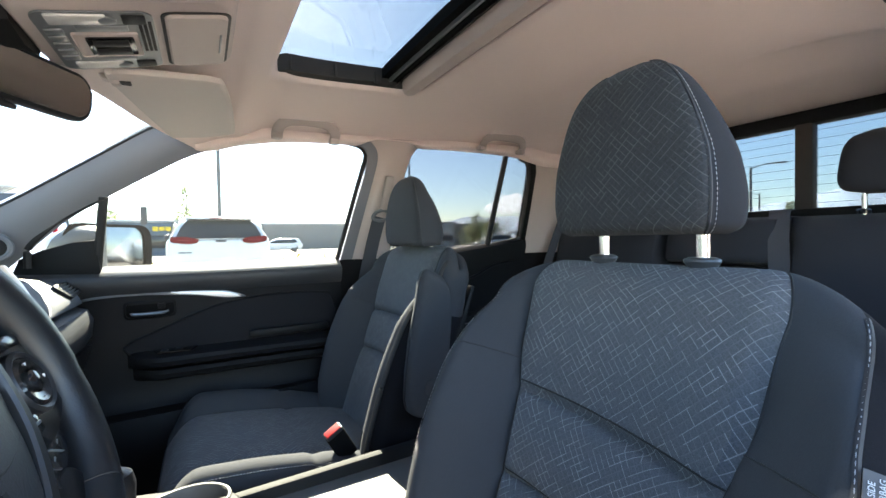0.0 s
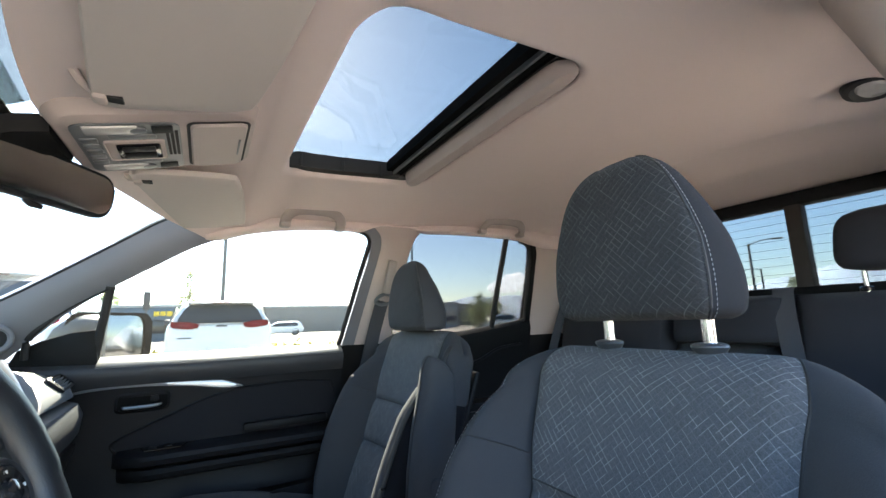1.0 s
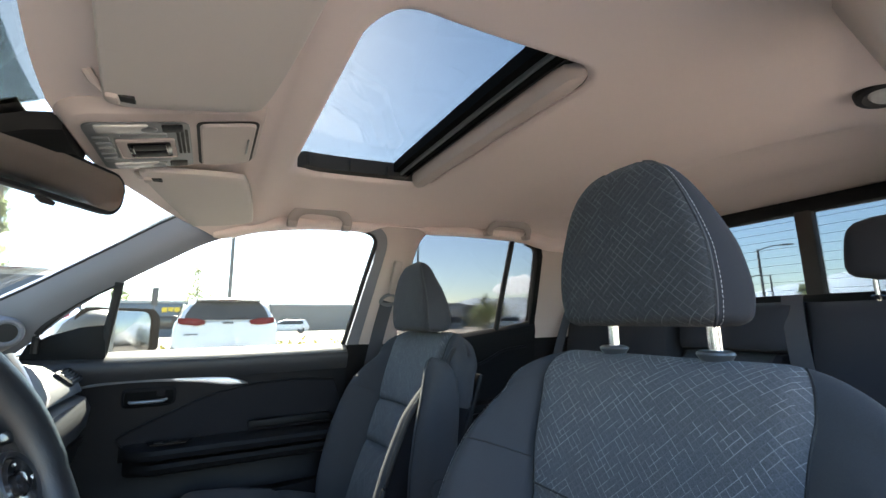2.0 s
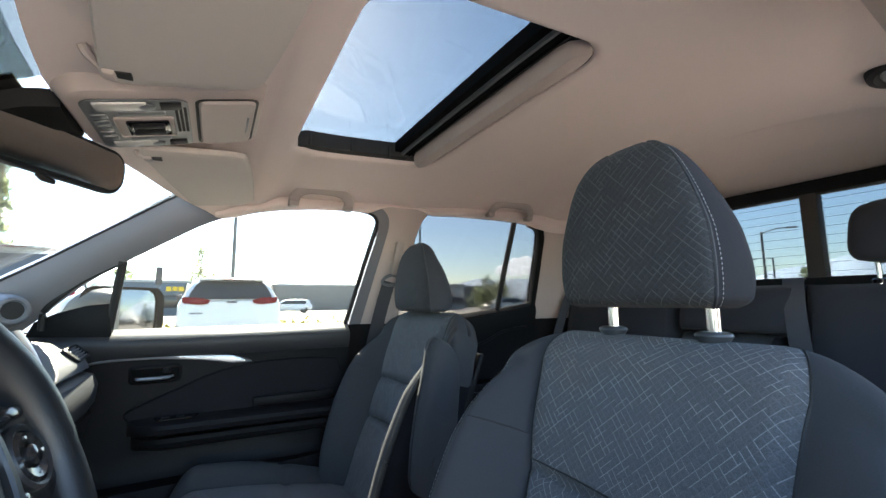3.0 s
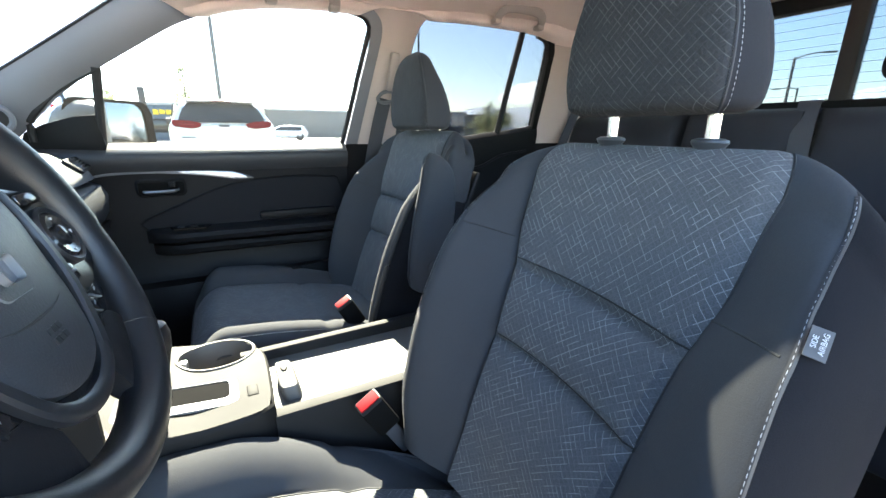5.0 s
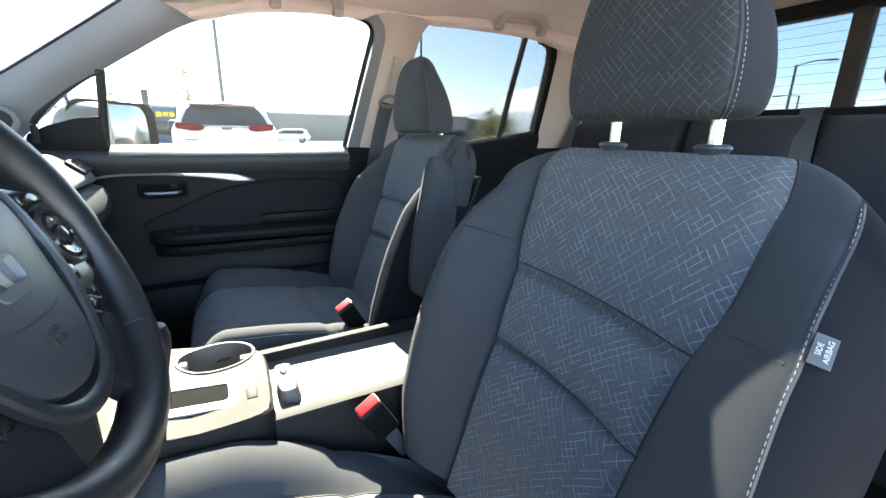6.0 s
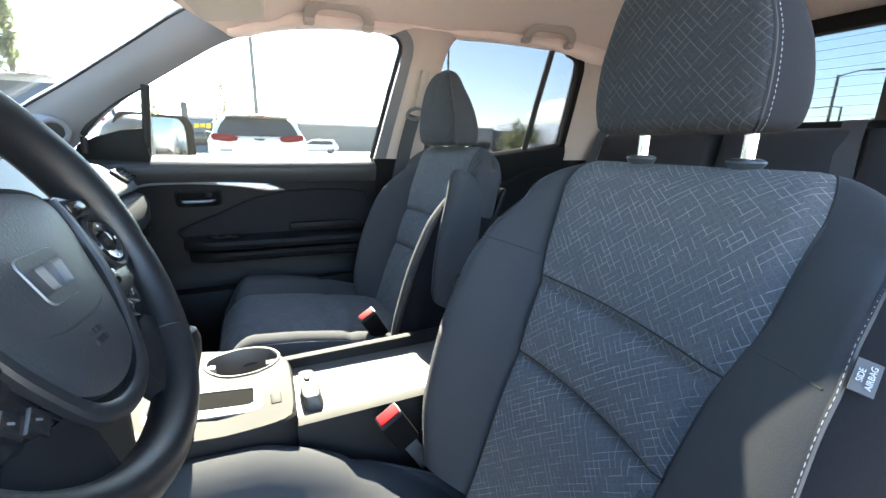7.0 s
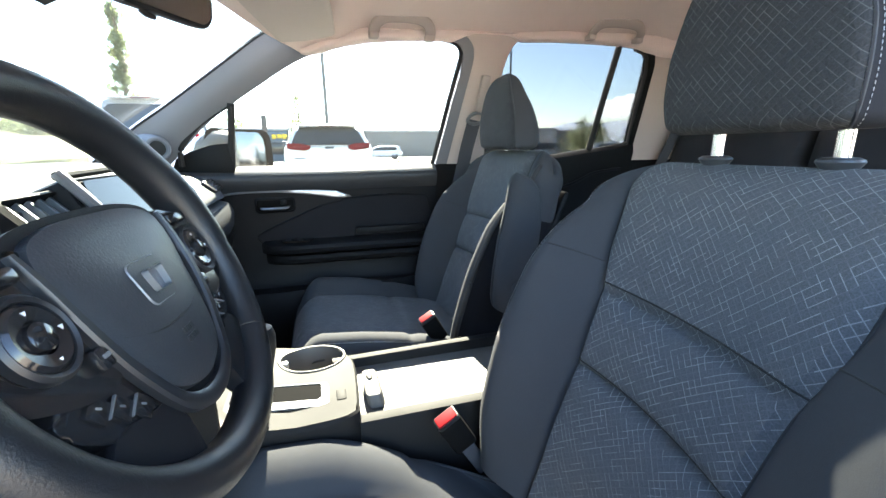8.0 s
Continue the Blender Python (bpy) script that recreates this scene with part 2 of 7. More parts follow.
def tube(points, radius, n=10, closed=False, flat=1.0):
    """A round bar along points; radius may be a list."""
    pts = [Vector(p) for p in points]
    rings = []
    up = Vector((0, 0, 1))
    for i, p in enumerate(pts):
        a = pts[i - 1] if (i or closed) else p
        c = pts[(i + 1) % len(pts)] if (i < len(pts) - 1 or closed) else p
        d = (c - a).normalized()
        side = d.cross(up if abs(d.z) < 0.95 else Vector((1, 0, 0))).normalized()
        top = side.cross(d).normalized()
        r = radius[i] if isinstance(radius, (list, tuple)) else radius
        rings.append([p + side * r * math.cos(2 * math.pi * k / n) + top * r * flat * math.sin(2 * math.pi * k / n) for k in range(n)])
    if closed:
        rings.append(rings[0])
        b = loft(rings, caps=False)
        bmesh.ops.remove_doubles(b, verts=b.verts, dist=1e-6)
        return b
    return loft(rings)


def curve_points(ctrl, n=24, closed=False):
    """Smooth points through ctrl (Catmull-Rom)."""
    c = [Vector(p) for p in ctrl]
    m = len(c)
    out = []
    spans = m if closed else m - 1
    for s in range(spans):
        p0 = c[(s - 1) % m] if (closed or s) else c[0]
        p1, p2 = c[s % m], c[(s + 1) % m]
        p3 = c[(s + 2) % m] if (closed or s + 2 < m) else c[-1]
        for k in range(n):
            t = k / n
            out.append(0.5 * ((2 * p1) + (p2 - p0) * t + (2 * p0 - 5 * p1 + 4 * p2 - p3) * t * t + (3 * p1 - p0 - 3 * p2 + p3) * t ** 3))
    if not closed:
        out.append(c[-1])
    return out


def sheet(fn, nu, nv, thick):
    """A curved plate: fn(u, v) over the unit square, with a thickness vector."""
    b = bmesh.new()
    t = Vector(thick)
    front = [[b.verts.new(fn(i / nu, j / nv)) for j in range(nv + 1)] for i in range(nu + 1)]
    back = [[b.verts.new(v.co + t) for v in row] for row in front]
    for i in range(nu):
        for j in range(nv):
            b.faces.new((front[i][j], front[i + 1][j], front[i + 1][j + 1], front[i][j + 1]))
            b.faces.new((back[i][j], back[i][j + 1], back[i + 1][j + 1], back[i + 1][j]))
    for i in range(nu):
        for j in (0, nv):
            b.faces.new((front[i][j], front[i + 1][j], back[i + 1][j], back[i][j]))
    for j in range(nv):
        for i in (0, nu):
            b.faces.new((front[i][j], front[i][j + 1], back[i][j + 1], back[i][j]))
    return b


def plate(outline, thick, bev=0.0, seg=2):
    """A flat plate from a 3D outline, thickened along a vector."""
    b = bmesh.new()
    t = Vector(thick)
    a = [b.verts.new(p) for p in outline]
    c = [b.verts.new(Vector(p) + t) for p in outline]
    b.faces.new(a)
    b.faces.new(list(reversed(c)))
    n = len(a)
    for i in range(n):
        b.faces.new((a[i], a[(i + 1) % n], c[(i + 1) % n], c[i]))
    if bev:
        edges = [e for e in b.edges if len(e.link_faces) == 2 and any(len(f.verts) == n for f in e.link_faces) and n > 4]
        bmesh.ops.bevel(b, geom=edges or b.edges[:], offset=bev, segments=seg, affect="EDGES", profile=0.5)
    return b


def band(outer, inner, thick):
    """A closed frame between two outlines with the same number of points."""
    t = Vector(thick)
    o, i = [Vector(p) for p in outer], [Vector(p) for p in inner]
    rings = [o, i, [p + t for p in i], [p + t for p in o], o]
    b = loft(rings, caps=False)
    bmesh.ops.remove_doubles(b, verts=b.verts, dist=1e-6)
    return b


def rounded(x0, x1, y0, y1, r, n=6):
    """A rounded rectangle, anticlockwise from its lower right corner."""
    out = []
    for cx, cy, a in ((x1 - r, y0 + r, -90), (x1 - r, y1 - r, 0), (x0 + r, y1 - r, 90), (x0 + r, y0 + r, 180)):
        for k in range(n + 1):
            w = radians(a + 90 * k / n)
            out.append((cx + r * math.cos(w), cy + r * math.sin(w)))
    return out


def lathe(profile, n=24, at=(0, 0, 0), axis=None):
    """A turned shape: profile of (radius, height) round the z axis, or round axis."""
    rings = [[Vector((r * math.cos(2 * math.pi * k / n), r * math.sin(2 * math.pi * k / n), h)) for k in range(n)] for r, h in profile]
    b = loft(rings)
    if axis is not None:
        bmesh.ops.transform(b, matrix=Vector((0, 0, 1)).rotation_difference(Vector(axis)).to_matrix().to_4x4(), verts=b.verts)
    bmesh.ops.translate(b, vec=at, verts=b.verts)
    return b


def lerp_table(x, table):
    for (a, va), (c, vc) in zip(table, table[1:]):
        if x <= c:
            t = max(0.0, min(1.0, (x - a) / (c - a)))
            t = t * t * (3 - 2 * t)
            return va + (vc - va) * t
    return table[-1][1]


def stitches(points, pitch=0.0056, length=0.0036, r=0.0005):
    """A row of short threads along a line."""
    b = bmesh.new()
    pts = [Vector(p) for p in points]
    run, nxt = 0.0, 0.0
    for p, q in zip(pts, pts[1:]):
        d = q - p
        ln = d.length
        if ln < 1e-9:
            continue
        d /= ln
        while nxt < run + ln:
            c = p + d * (nxt - run)
            join(b, tube([c, c + d * length * 0.5, c + d * length], [r * 0.6, r, r * 0.6], 5))
            nxt += pitch
        run += ln
    return b


def spline_table(x, table):
    """A smooth curve through a table of (place, value)."""
    n = len(table)
    k = 0
    while k < n - 2 and x > table[k + 1][0]:
        k += 1
    (a, va), (c, vc) = table[k], table[k + 1]
    h = c - a
    t = max(0.0, min(1.0, (x - a) / h))

    def slope(i):
        if i == 0 or i == n - 1:
            j = 0 if i == 0 else n - 2
            return (table[j + 1][1] - table[j][1]) / (table[j + 1][0] - table[j][0])
        s0 = (table[i][1] - table[i - 1][1]) / (table[i][0] - table[i - 1][0])
        s1 = (table[i + 1][1] - table[i][1]) / (table[i + 1][0] - table[i][0])
        return 0.0 if s0 * s1 <= 0 else 2 * s0 * s1 / (s0 + s1)
    m0, m1 = slope(k) * h, slope(k + 1) * h
    return va * (2 * t ** 3 - 3 * t * t + 1) + m0 * (t ** 3 - 2 * t * t + t) + vc * (3 * t * t - 2 * t ** 3) + m1 * (t ** 3 - t * t)


# ---- the cabin's shell ----
SLOPE = 0.33                                      # lean of the side windows


def side(x, z, out=0.0, s=1):
    """A point on the leaning side of the cabin; s = -1: the driver's side."""
    return Vector((x, s * (0.745 - SLOPE * (z - 1.22) + out), z))


def roof_z(x, y):
    base = lerp_table(x, ((-0.12, 1.575), (0.0, 1.605), (0.10, 1.625), (0.20, 1.655), (0.30, 1.695), (0.65, 1.710), (1.0, 1.736), (1.20, 1.743), (1.30, 1.742), (1.50, 1.712), (1.74, 1.683)))
    k = max(0.0, min(1.0, (x - 0.15) / 0.2))
    f = max(0.0, min(1.0, (x - 1.232 - 0.44 * y * y) / 0.036))
    base += 0.016 * f * f * (3 - 2 * f)            # moulded step across the rear of the headliner
    return base - (0.045 + 0.02 * min(1, max(0, x))) * (abs(y) / 0.615) ** (5.5 - 1.0 * k)


# headliner with its sunroof opening
SR = dict(x0=0.272, x1=0.625, y0=-0.305, y1=0.305)


def liner_ring(outline, up=0.0):
    return [Vector((x, y, roof_z(x, y) + up)) for x, y in outline]


inner = rounded(SR["x0"], SR["x1"], SR["y0"], SR["y1"], 0.055, 8)
soft = rounded(SR["x0"] - 0.012, SR["x1"] + 0.012, SR["y0"] - 0.012, SR["y1"] + 0.012, 0.06, 8)
inner, soft = ([(x - 0.022 * max(0.0, 1 - (y / 0.30) ** 2) * (x < 0.4), y) for x, y in o] for o in (inner, soft))    # bowed front edge
outer = rounded(-0.075, 1.74, -0.625, 0.625, 0.03, 8)


def resampled(poly, n):
    pts = [Vector((*p, 0)) for p in poly]
    pts.append(pts[0])
    c = Vector(((SR["x0"] + SR["x1"]) / 2, 0, 0))
    out = []
    for k in range(n):
        d = Vector((math.cos(2 * math.pi * k / n), math.sin(2 * math.pi * k / n), 0))
        best = None
        for p, q in zip(pts, pts[1:]):
            e = q - p
            den = d.x * e.y - d.y * e.x
            if abs(den) < 1e-9:
                continue
            w = p - c
            t = (w.x * e.y - w.y * e.x) / den
            u = (w.x * d.y - w.y * d.x) / den
            if t > 0 and -1e-6 <= u <= 1 + 1e-6 and (best is None or t < best):
                best = t
        out.append((c.x + d.x * best, c.y + d.y * best))
    return out


NR = 180
ri, rs, ro = resampled(inner, NR), resampled(soft, NR), resampled(outer, NR)
ro = [(max(-0.058 + 0.40 * y * y + 2.0 * max(0.0, abs(y) - 0.5) ** 2, x), y) for x, y in ro]       # curved front edge above the windscreen
rings = [liner_ring(ri, 0.045), liner_ring(ri, 0.010), liner_ring([((a[0] * 2 + b[0]) / 3, (a[1] * 2 + b[1]) / 3) for a, b in zip(ri, rs)], 0.003), liner_ring(rs)]
for k in range(1, 65):
    t = k / 64
    rings.append(liner_ring([(a[0] + (b[0] - a[0]) * t, a[1] + (b[1] - a[1]) * t) for a, b in zip(rs, ro)]))
rings.append(liner_ring(ro, 0.05))
structure("ceiling", loft(rings, caps=False), M_LINER, "grey beige knit headliner of a pickup truck cab", "ceiling")

M_BODY = plain("body_paint", (0.72, 0.72, 0.72), 0.35, coat=0.5)
# outer roof sheet, that keeps the sun out round the sunroof
def roof_out(x, y):
    return roof_z(x, y) + 0.055
r_in, r_out = resampled(rounded(0.22, 0.66, -0.38, 0.38, 0.03), NR), resampled(rounded(-0.10, 1.80, -0.66, 0.66, 0.05), NR)
r_out = [(-0.066 + 0.40 * y * y if x < -0.03 else x, y) for x, y in r_out]
steps_ = [[(p[0] + (q[0] - p[0]) * k / 12, p[1] + (q[1] - p[1]) * k / 12) for p, q in zip(r_in, r_out)] for k in range(13)]
rings = [[Vector((x, y, roof_out(x, y))) for x, y in r] for r in steps_] + [[Vector((x, y, roof_out(x, y) + 0.025)) for x, y in r] for r in reversed(steps_)]
rings.append(rings[0])
structure("roof", loft(rings, caps=False), M_BODY, "white painted steel roof of the pickup truck", "roof")
structure("bonnet", sheet(lambda u, v: Vector((-0.88 - 1.25 * u, -0.78 + 1.56 * v, 1.10 - 0.10 * u - 0.10 * u ** 6 - 0.05 * abs(2 * v - 1) ** 3)), 12, 14, (0, 0, -0.03)), M_BODY, "white painted bonnet of the pickup truck", "bonnet")

# sunroof
sr = thing("sunroof", (0.45, 0, 1.74), "closed tinted glass sunroof with black seal and retracted shade", "sunroof")
gz = lambda x, y: roof_z(x, y) + 0.052
part("glass", sheet(lambda u, v: Vector((0.225 + 0.43 * u, -0.375 + 0.75 * v, gz(0.225 + 0.43 * u, -0.375 + 0.75 * v))), 6, 8, (0, 0, 0.004)), M_ROOFGLASS, sr)
def strip(x0, x1, y0, y1, lo, hi, bev=0.003):
    n = 10
    return sheet(lambda u, v: Vector((x0 + (x1 - x0) * u, y0 + (y1 - y0) * v, roof_z(x0 + (x1 - x0) * u, y0 + (y1 - y0) * v) + lo)), 2 if x1 - x0 < 0.1 else n, 2 if y1 - y0 < 0.1 else n, (0, 0, hi - lo))
part("side_seal", strip(0.262, 0.60, 0.278, 0.318, 0.014, 0.050), M_RUBBER, sr, "black rubber seal")
part("side_seal", strip(0.262, 0.60, -0.318, -0.300, 0.014, 0.050), M_GLOSS, sr)
part("rear_seal", strip(0.520, 0.552, -0.318, 0.318, 0.026, 0.050), M_VOID, sr)
part("rear_rail", strip(0.538, 0.544, -0.312, 0.312, 0.018, 0.026), M_SATIN, sr, "grey metal rail")
part("rear_gutter", strip(0.550, 0.60, -0.318, 0.318, 0.020, 0.042), M_VOID, sr)
part("rear_lip", strip(0.558, 0.562, -0.312, 0.312, 0.014, 0.020), M_GLOSS, sr)
for k in range(3):
    y = (0.288, 0.289, 0.2885)[k]
    part("seal_clip", box(0.30 + 0.10 * k, 0.306 + 0.10 * k, 0.2725, 0.279, roof_z(0.3, y) + 0.016, roof_z(0.3, y) + 0.046, 0.001), M_RUBBER, sr)
shade = []
for k in range(33):
    y = -0.297 + 0.594 * k / 32
    z, e = roof_z(0.60, y), min(1, (1 - abs(k - 16) / 16.0) * 9 + 0.12)
    n_ = math.sqrt(max(0.02, 1 - (max(0.0, abs(k - 16) / 16.0 - 0.88) / 0.12) ** 2))
    shade.append([Vector((0.600 + (x - 0.600) * n_, y, z + h)) for x, h in ((0.570, 0.022), (0.571, 0.008 - 0.006 * e), (0.576, -0.002 - 0.008 * e), (0.588, -0.004 - 0.010 * e), (0.602, -0.003 - 0.009 * e), (0.612, 0.002 - 0.006 * e), (0.615, 0.010), (0.614, 0.022))])
part("shade_gap", strip(0.612, 0.632, -0.312, 0.312, 0.006, 0.012), M_RUBBER, sr)
part("shade", loft(shade), M_BEIGE, sr, "grey beige sunshade edge")

# ---- passenger side: A pillar, B pillar, C pillar, windows ----
WIN_F = [(-0.232, 1.292), (-0.205, 1.345), (-0.15, 1.40), (-0.085, 1.449), (-0.018, 1.490), (0.09, 1.556), (0.15, 1.582), (0.219, 1.604), (0.30, 1.619), (0.384, 1.628), (0.48, 1.633), (0.56, 1.634), (0.585, 1.628), (0.597, 1.607), (0.583, 1.54), (0.567, 1.468), (0.545, 1.36), (0.524, 1.262), (0.40, 1.262), (0.15, 1.263), (-0.116, 1.266)]
WIN_R = [(0.705, 1.272), (0.715, 1.36), (0.735, 1.50), (0.752, 1.60), (0.762, 1.632), (0.79, 1.645), (0.90, 1.651), (1.05, 1.653), (1.156, 1.652), (1.24, 1.648), (1.285, 1.637), (1.305, 1.618), (1.316, 1.58), (1.323, 1.45), (1.331, 1.33), (1.30, 1.318), (1.16, 1.297), (1.02, 1.281)]


def clear_side(s):
    """Pillars and window seals of one side; s = 1: the passenger's."""
    who = "passenger" if s > 0 else "driver"
    ws = curve_points([side(-0.60, 1.205, 0.03, s), side(-0.374, 1.364, -0.005, s), side(-0.25, 1.446, 0, s), side(-0.087, 1.556, 0, s), side(0.009, 1.621, 0.0, s), side(0.05, 1.640, 0.0, s)], 8)
    wi = curve_points([side(-0.40, 1.175, 0.02, s), side(-0.262, 1.30, 0, s), side(-0.15, 1.405, 0, s), side(0.02, 1.516, 0, s), side(0.10, 1.563, 0, s), side(0.17, 1.592, 0.004, s)], 8)
    n = len(ws)

    def f(u, v):
        i = min(n - 1, int(round(u * (n - 1))))
        p, q = ws[i], wi[i]
        w = p.lerp(q, v)
        return w + Vector((0.004, -s * 0.014, -0.001)) * math.sin(math.pi * v) * (1 - 0.6 * u ** 4)
    b = sheet(f, n - 1, 10, (0.0, s * 0.035, 0.02))
    pil = structure("pillar_front_" + who, b, M_PILLAR, "grey plastic front roof pillar trim beside the windscreen", "pillar trim")
    part("glass_edge", tube(ws[:-3], 0.0035, 6), M_RUBBER, pil)
    return pil


clear_side(1)
clear_side(-1)

# B and C pillar trims, passenger side
def pillar_skin(name, left, right, m, label, bulge=0.02, s=1):
    a = curve_points([side(x, z, 0, s) for x, z in left], 6)
    c = curve_points([side(x, z, 0, s) for x, z in right], 6)
    n = min(len(a), len(c))
    return structure(name, sheet(lambda u, v: a[int(round(u * (n - 1)))].lerp(c[int(round(u * (n - 1)))], v) + Vector((0, -s * bulge * (math.sin(math.pi * v) ** 0.6), 0)), n - 1, 8, (0, s * 0.05, 0)), m, label, "pillar trim")


pillar_skin("pillar_middle_passenger", [(0.572, 1.262), (0.590, 1.36), (0.611, 1.468), (0.626, 1.565), (0.620, 1.622), (0.580, 1.656)], [(0.715, 1.262), (0.718, 1.36), (0.735, 1.50), (0.752, 1.595), (0.775, 1.64), (0.82, 1.668)], M_BEIGE, "grey beige middle pillar trim with a belt slot")
pillar_skin("pillar_middle_lower_passenger", [(0.545, 0.60), (0.535, 0.9), (0.525, 1.10), (0.528, 1.264)], [(0.70, 0.60), (0.70, 0.9), (0.71, 1.10), (0.716, 1.262)], M_CHAR, "charcoal plastic lower middle pillar trim", 0.018)
pillar_skin("pillar_rear_passenger", [(1.345, 1.26), (1.345, 1.33), (1.338, 1.45), (1.330, 1.58), (1.315, 1.67)], [(1.75, 1.26), (1.75, 1.33), (1.75, 1.45), (1.75, 1.58), (1.75, 1.68)], M_BEIGE, "grey beige rear pillar trim beside the rear window", 0.012)
pillar_skin("pillar_rear_lower_passenger", [(1.345, 0.60), (1.345, 0.9), (1.345, 1.10), (1.345, 1.26)], [(1.75, 0.60), (1.75, 0.9), (1.75, 1.10), (1.75, 1.26)], M_CHAR, "charcoal plastic lower rear pillar trim", 0.012)
# driver's side, plain
pillar_skin("pillar_middle_driver", [(0.57, 0.60), (0.57, 0.95), (0.59, 1.262), (0.61, 1.468), (0.63, 1.60), (0.63, 1.68)], [(0.75, 0.60), (0.75, 0.95), (0.75, 1.262), (0.77, 1.50), (0.80, 1.60), (0.83, 1.68)], M_BEIGE, "grey beige middle pillar trim on the driver's side", 0.05, -1)
pillar_skin("pillar_rear_driver", [(1.36, 0.60), (1.36, 1.2), (1.36, 1.45), (1.34, 1.67)], [(1.75, 0.60), (1.75, 1.2), (1.75, 1.45), (1.75, 1.68)], M_BEIGE, "grey beige rear pillar trim on the driver's side", 0.012, -1)
structure("rail_driver", tube(curve_points([side(0.15, 1.61, 0.0, -1), side(0.30, 1.64, 0, -1), side(0.56, 1.652, 0, -1), side(1.0, 1.665, 0, -1), side(1.4, 1.66, 0, -1), side(1.74, 1.655, 0, -1)], 5), 0.022, 10), M_LINER, "cloth covered roof rail above the driver's doors", "roof rail")
# driver's door, swung wide open
DD = Matrix.Translation((-0.42, -0.80, 0)) @ pose(0, 0, 0, 0, 0, -80) @ Matrix.Translation((0.42, 0.80, 0))
dd = thing("driver_door", (-0.42, -0.80, 0.5), "black driver's door standing wide open", "car door")
for nm_, b_, m_ in (("panel", box(-0.42, 0.57, -0.86, -0.79, 0.50, 1.262, 0.006), M_BLACK), ("window_glass", plate([side(x, z, 0.045, -1) for x, z in WIN_F], (0, -0.004, 0)), M_CLEAR), ("window_frame", tube([side(x, z, 0.045, -1) for x, z in WIN_F], 0.012, 8, True), M_RUBBER)):
    bmesh.ops.transform(b_, matrix=DD, verts=b_.verts)
    part(nm_, b_, m_, dd)
structure("sill_driver", box(-0.5, 1.75, -0.86, -0.70, 0.42, 0.58, 0.02), M_BLACK, "black plastic door sill on the driver's side", "sill")


def door_glass(points, s=1, out=0.012):
    return plate([side(x, z, out, s) for x, z in points], (0, s * 0.004, 0))


# cloth covered rail between the headliner and the windows
def rail_top(x):
    y = 0.588
    return Vector((x, y, roof_z(x, y) + 0.002))


def rail_low(x):
    top = [(-0.02, 1.488)] + [p for p in WIN_F[:12] if p[0] > 0.0] + [(0.60, 1.652), (0.62, 1.662), (0.73, 1.664), (0.76, 1.655)] + [p for p in WIN_R if 0.78 < p[0] < 1.29 and p[1] > 1.63] + [(1.33, 1.63), (1.50, 1.62), (1.74, 1.61)]
    top = sorted(top)
    for (a, va), (c, vc) in zip(top, top[1:]):
        if x <= c:
            z = va + (vc - va) * max(0.0, (x - a) / (c - a))
            return side(x, z - 0.003, -0.006)
    return side(x, top[-1][1], -0.006)


def rail_fn(u, v):
    x = 0.115 + (1.74 - 0.115) * u
    p, q = rail_top(x), rail_low(x)
    v *= min(1.0, 0.35 + (x - 0.115) / 0.06)
    return p.lerp(q, v) + Vector((0, -0.016, -0.008)) * math.sin(math.pi * v)


structure("rail_passenger", sheet(rail_fn, 70, 8, (0, 0.02, 0.012)), M_LINER, "cloth covered roof rail above the passenger doors", "roof rail")

# passenger front door
fd = thing("front_door", (0.2, 0.74, 0.55), "closed charcoal front passenger door with silver trim strip", "car door")
part("window_glass", door_glass([p for p in WIN_F if p[0] > -0.118] + [(-0.116, 1.27)]), M_CLEAR, fd)
part("quarter_glass", door_glass([(-0.232, 1.292), (-0.205, 1.345), (-0.15, 1.40), (-0.092, 1.443), (-0.118, 1.266)]), M_CLEAR, fd)
part("window_seal", tube([side(x, z, 0.004) for x, z in [(0.535, 1.6345), (0.558, 1.633), (0.577, 1.628), (0.589, 1.619), (0.595, 1.606), (0.594, 1.59)] + WIN_F[14:18]], [0.003, 0.004, 0.005, 0.006, 0.007] + [0.0075] * 5, 8), M_RUBBER, fd, "black rubber window seal")
part("division_bar", tube([side(-0.119, 1.262, 0.0), side(-0.106, 1.35, 0.0), side(-0.090, 1.452, 0.0)], 0.0105, 8), M_RUBBER, fd)
part("rear_window_frame", plate([side(x, z, -0.006) for x, z in ((0.534, 1.262), (0.555, 1.36), (0.577, 1.468), (0.594, 1.54), (0.601, 1.59), (0.599, 1.610), (0.590, 1.625), (0.573, 1.634), (0.545, 1.638), (0.545, 1.654), (0.600, 1.654), (0.628, 1.640), (0.640, 1.607), (0.628, 1.54), (0.614, 1.468), (0.593, 1.36), (0.575, 1.262))], (0, 0.03, 0)), M_PILLAR, fd, "grey door frame edge")
part("quarter_seal", tube(curve_points([(-0.088, 0.661, 1.446), (-0.165, 0.682, 1.400), (-0.222, 0.698, 1.354), (-0.246, 0.708, 1.322), (-0.250, 0.714, 1.275)], 6), [0.003] * 9 + [0.004, 0.005, 0.006, 0.007] + [0.008] * 12, 8), M_RUBBER, fd, "black rubber quarter window seal")
part("sail_panel", plate([(-0.285, 0.728, 1.255), (-0.268, 0.722, 1.296), (-0.225, 0.712, 1.318), (-0.165, 0.706, 1.336), (-0.117, 0.703, 1.343), (-0.108, 0.712, 1.252)], (0, 0.014, 0), 0.003), M_BLACK, fd, "black mirror sail cover")
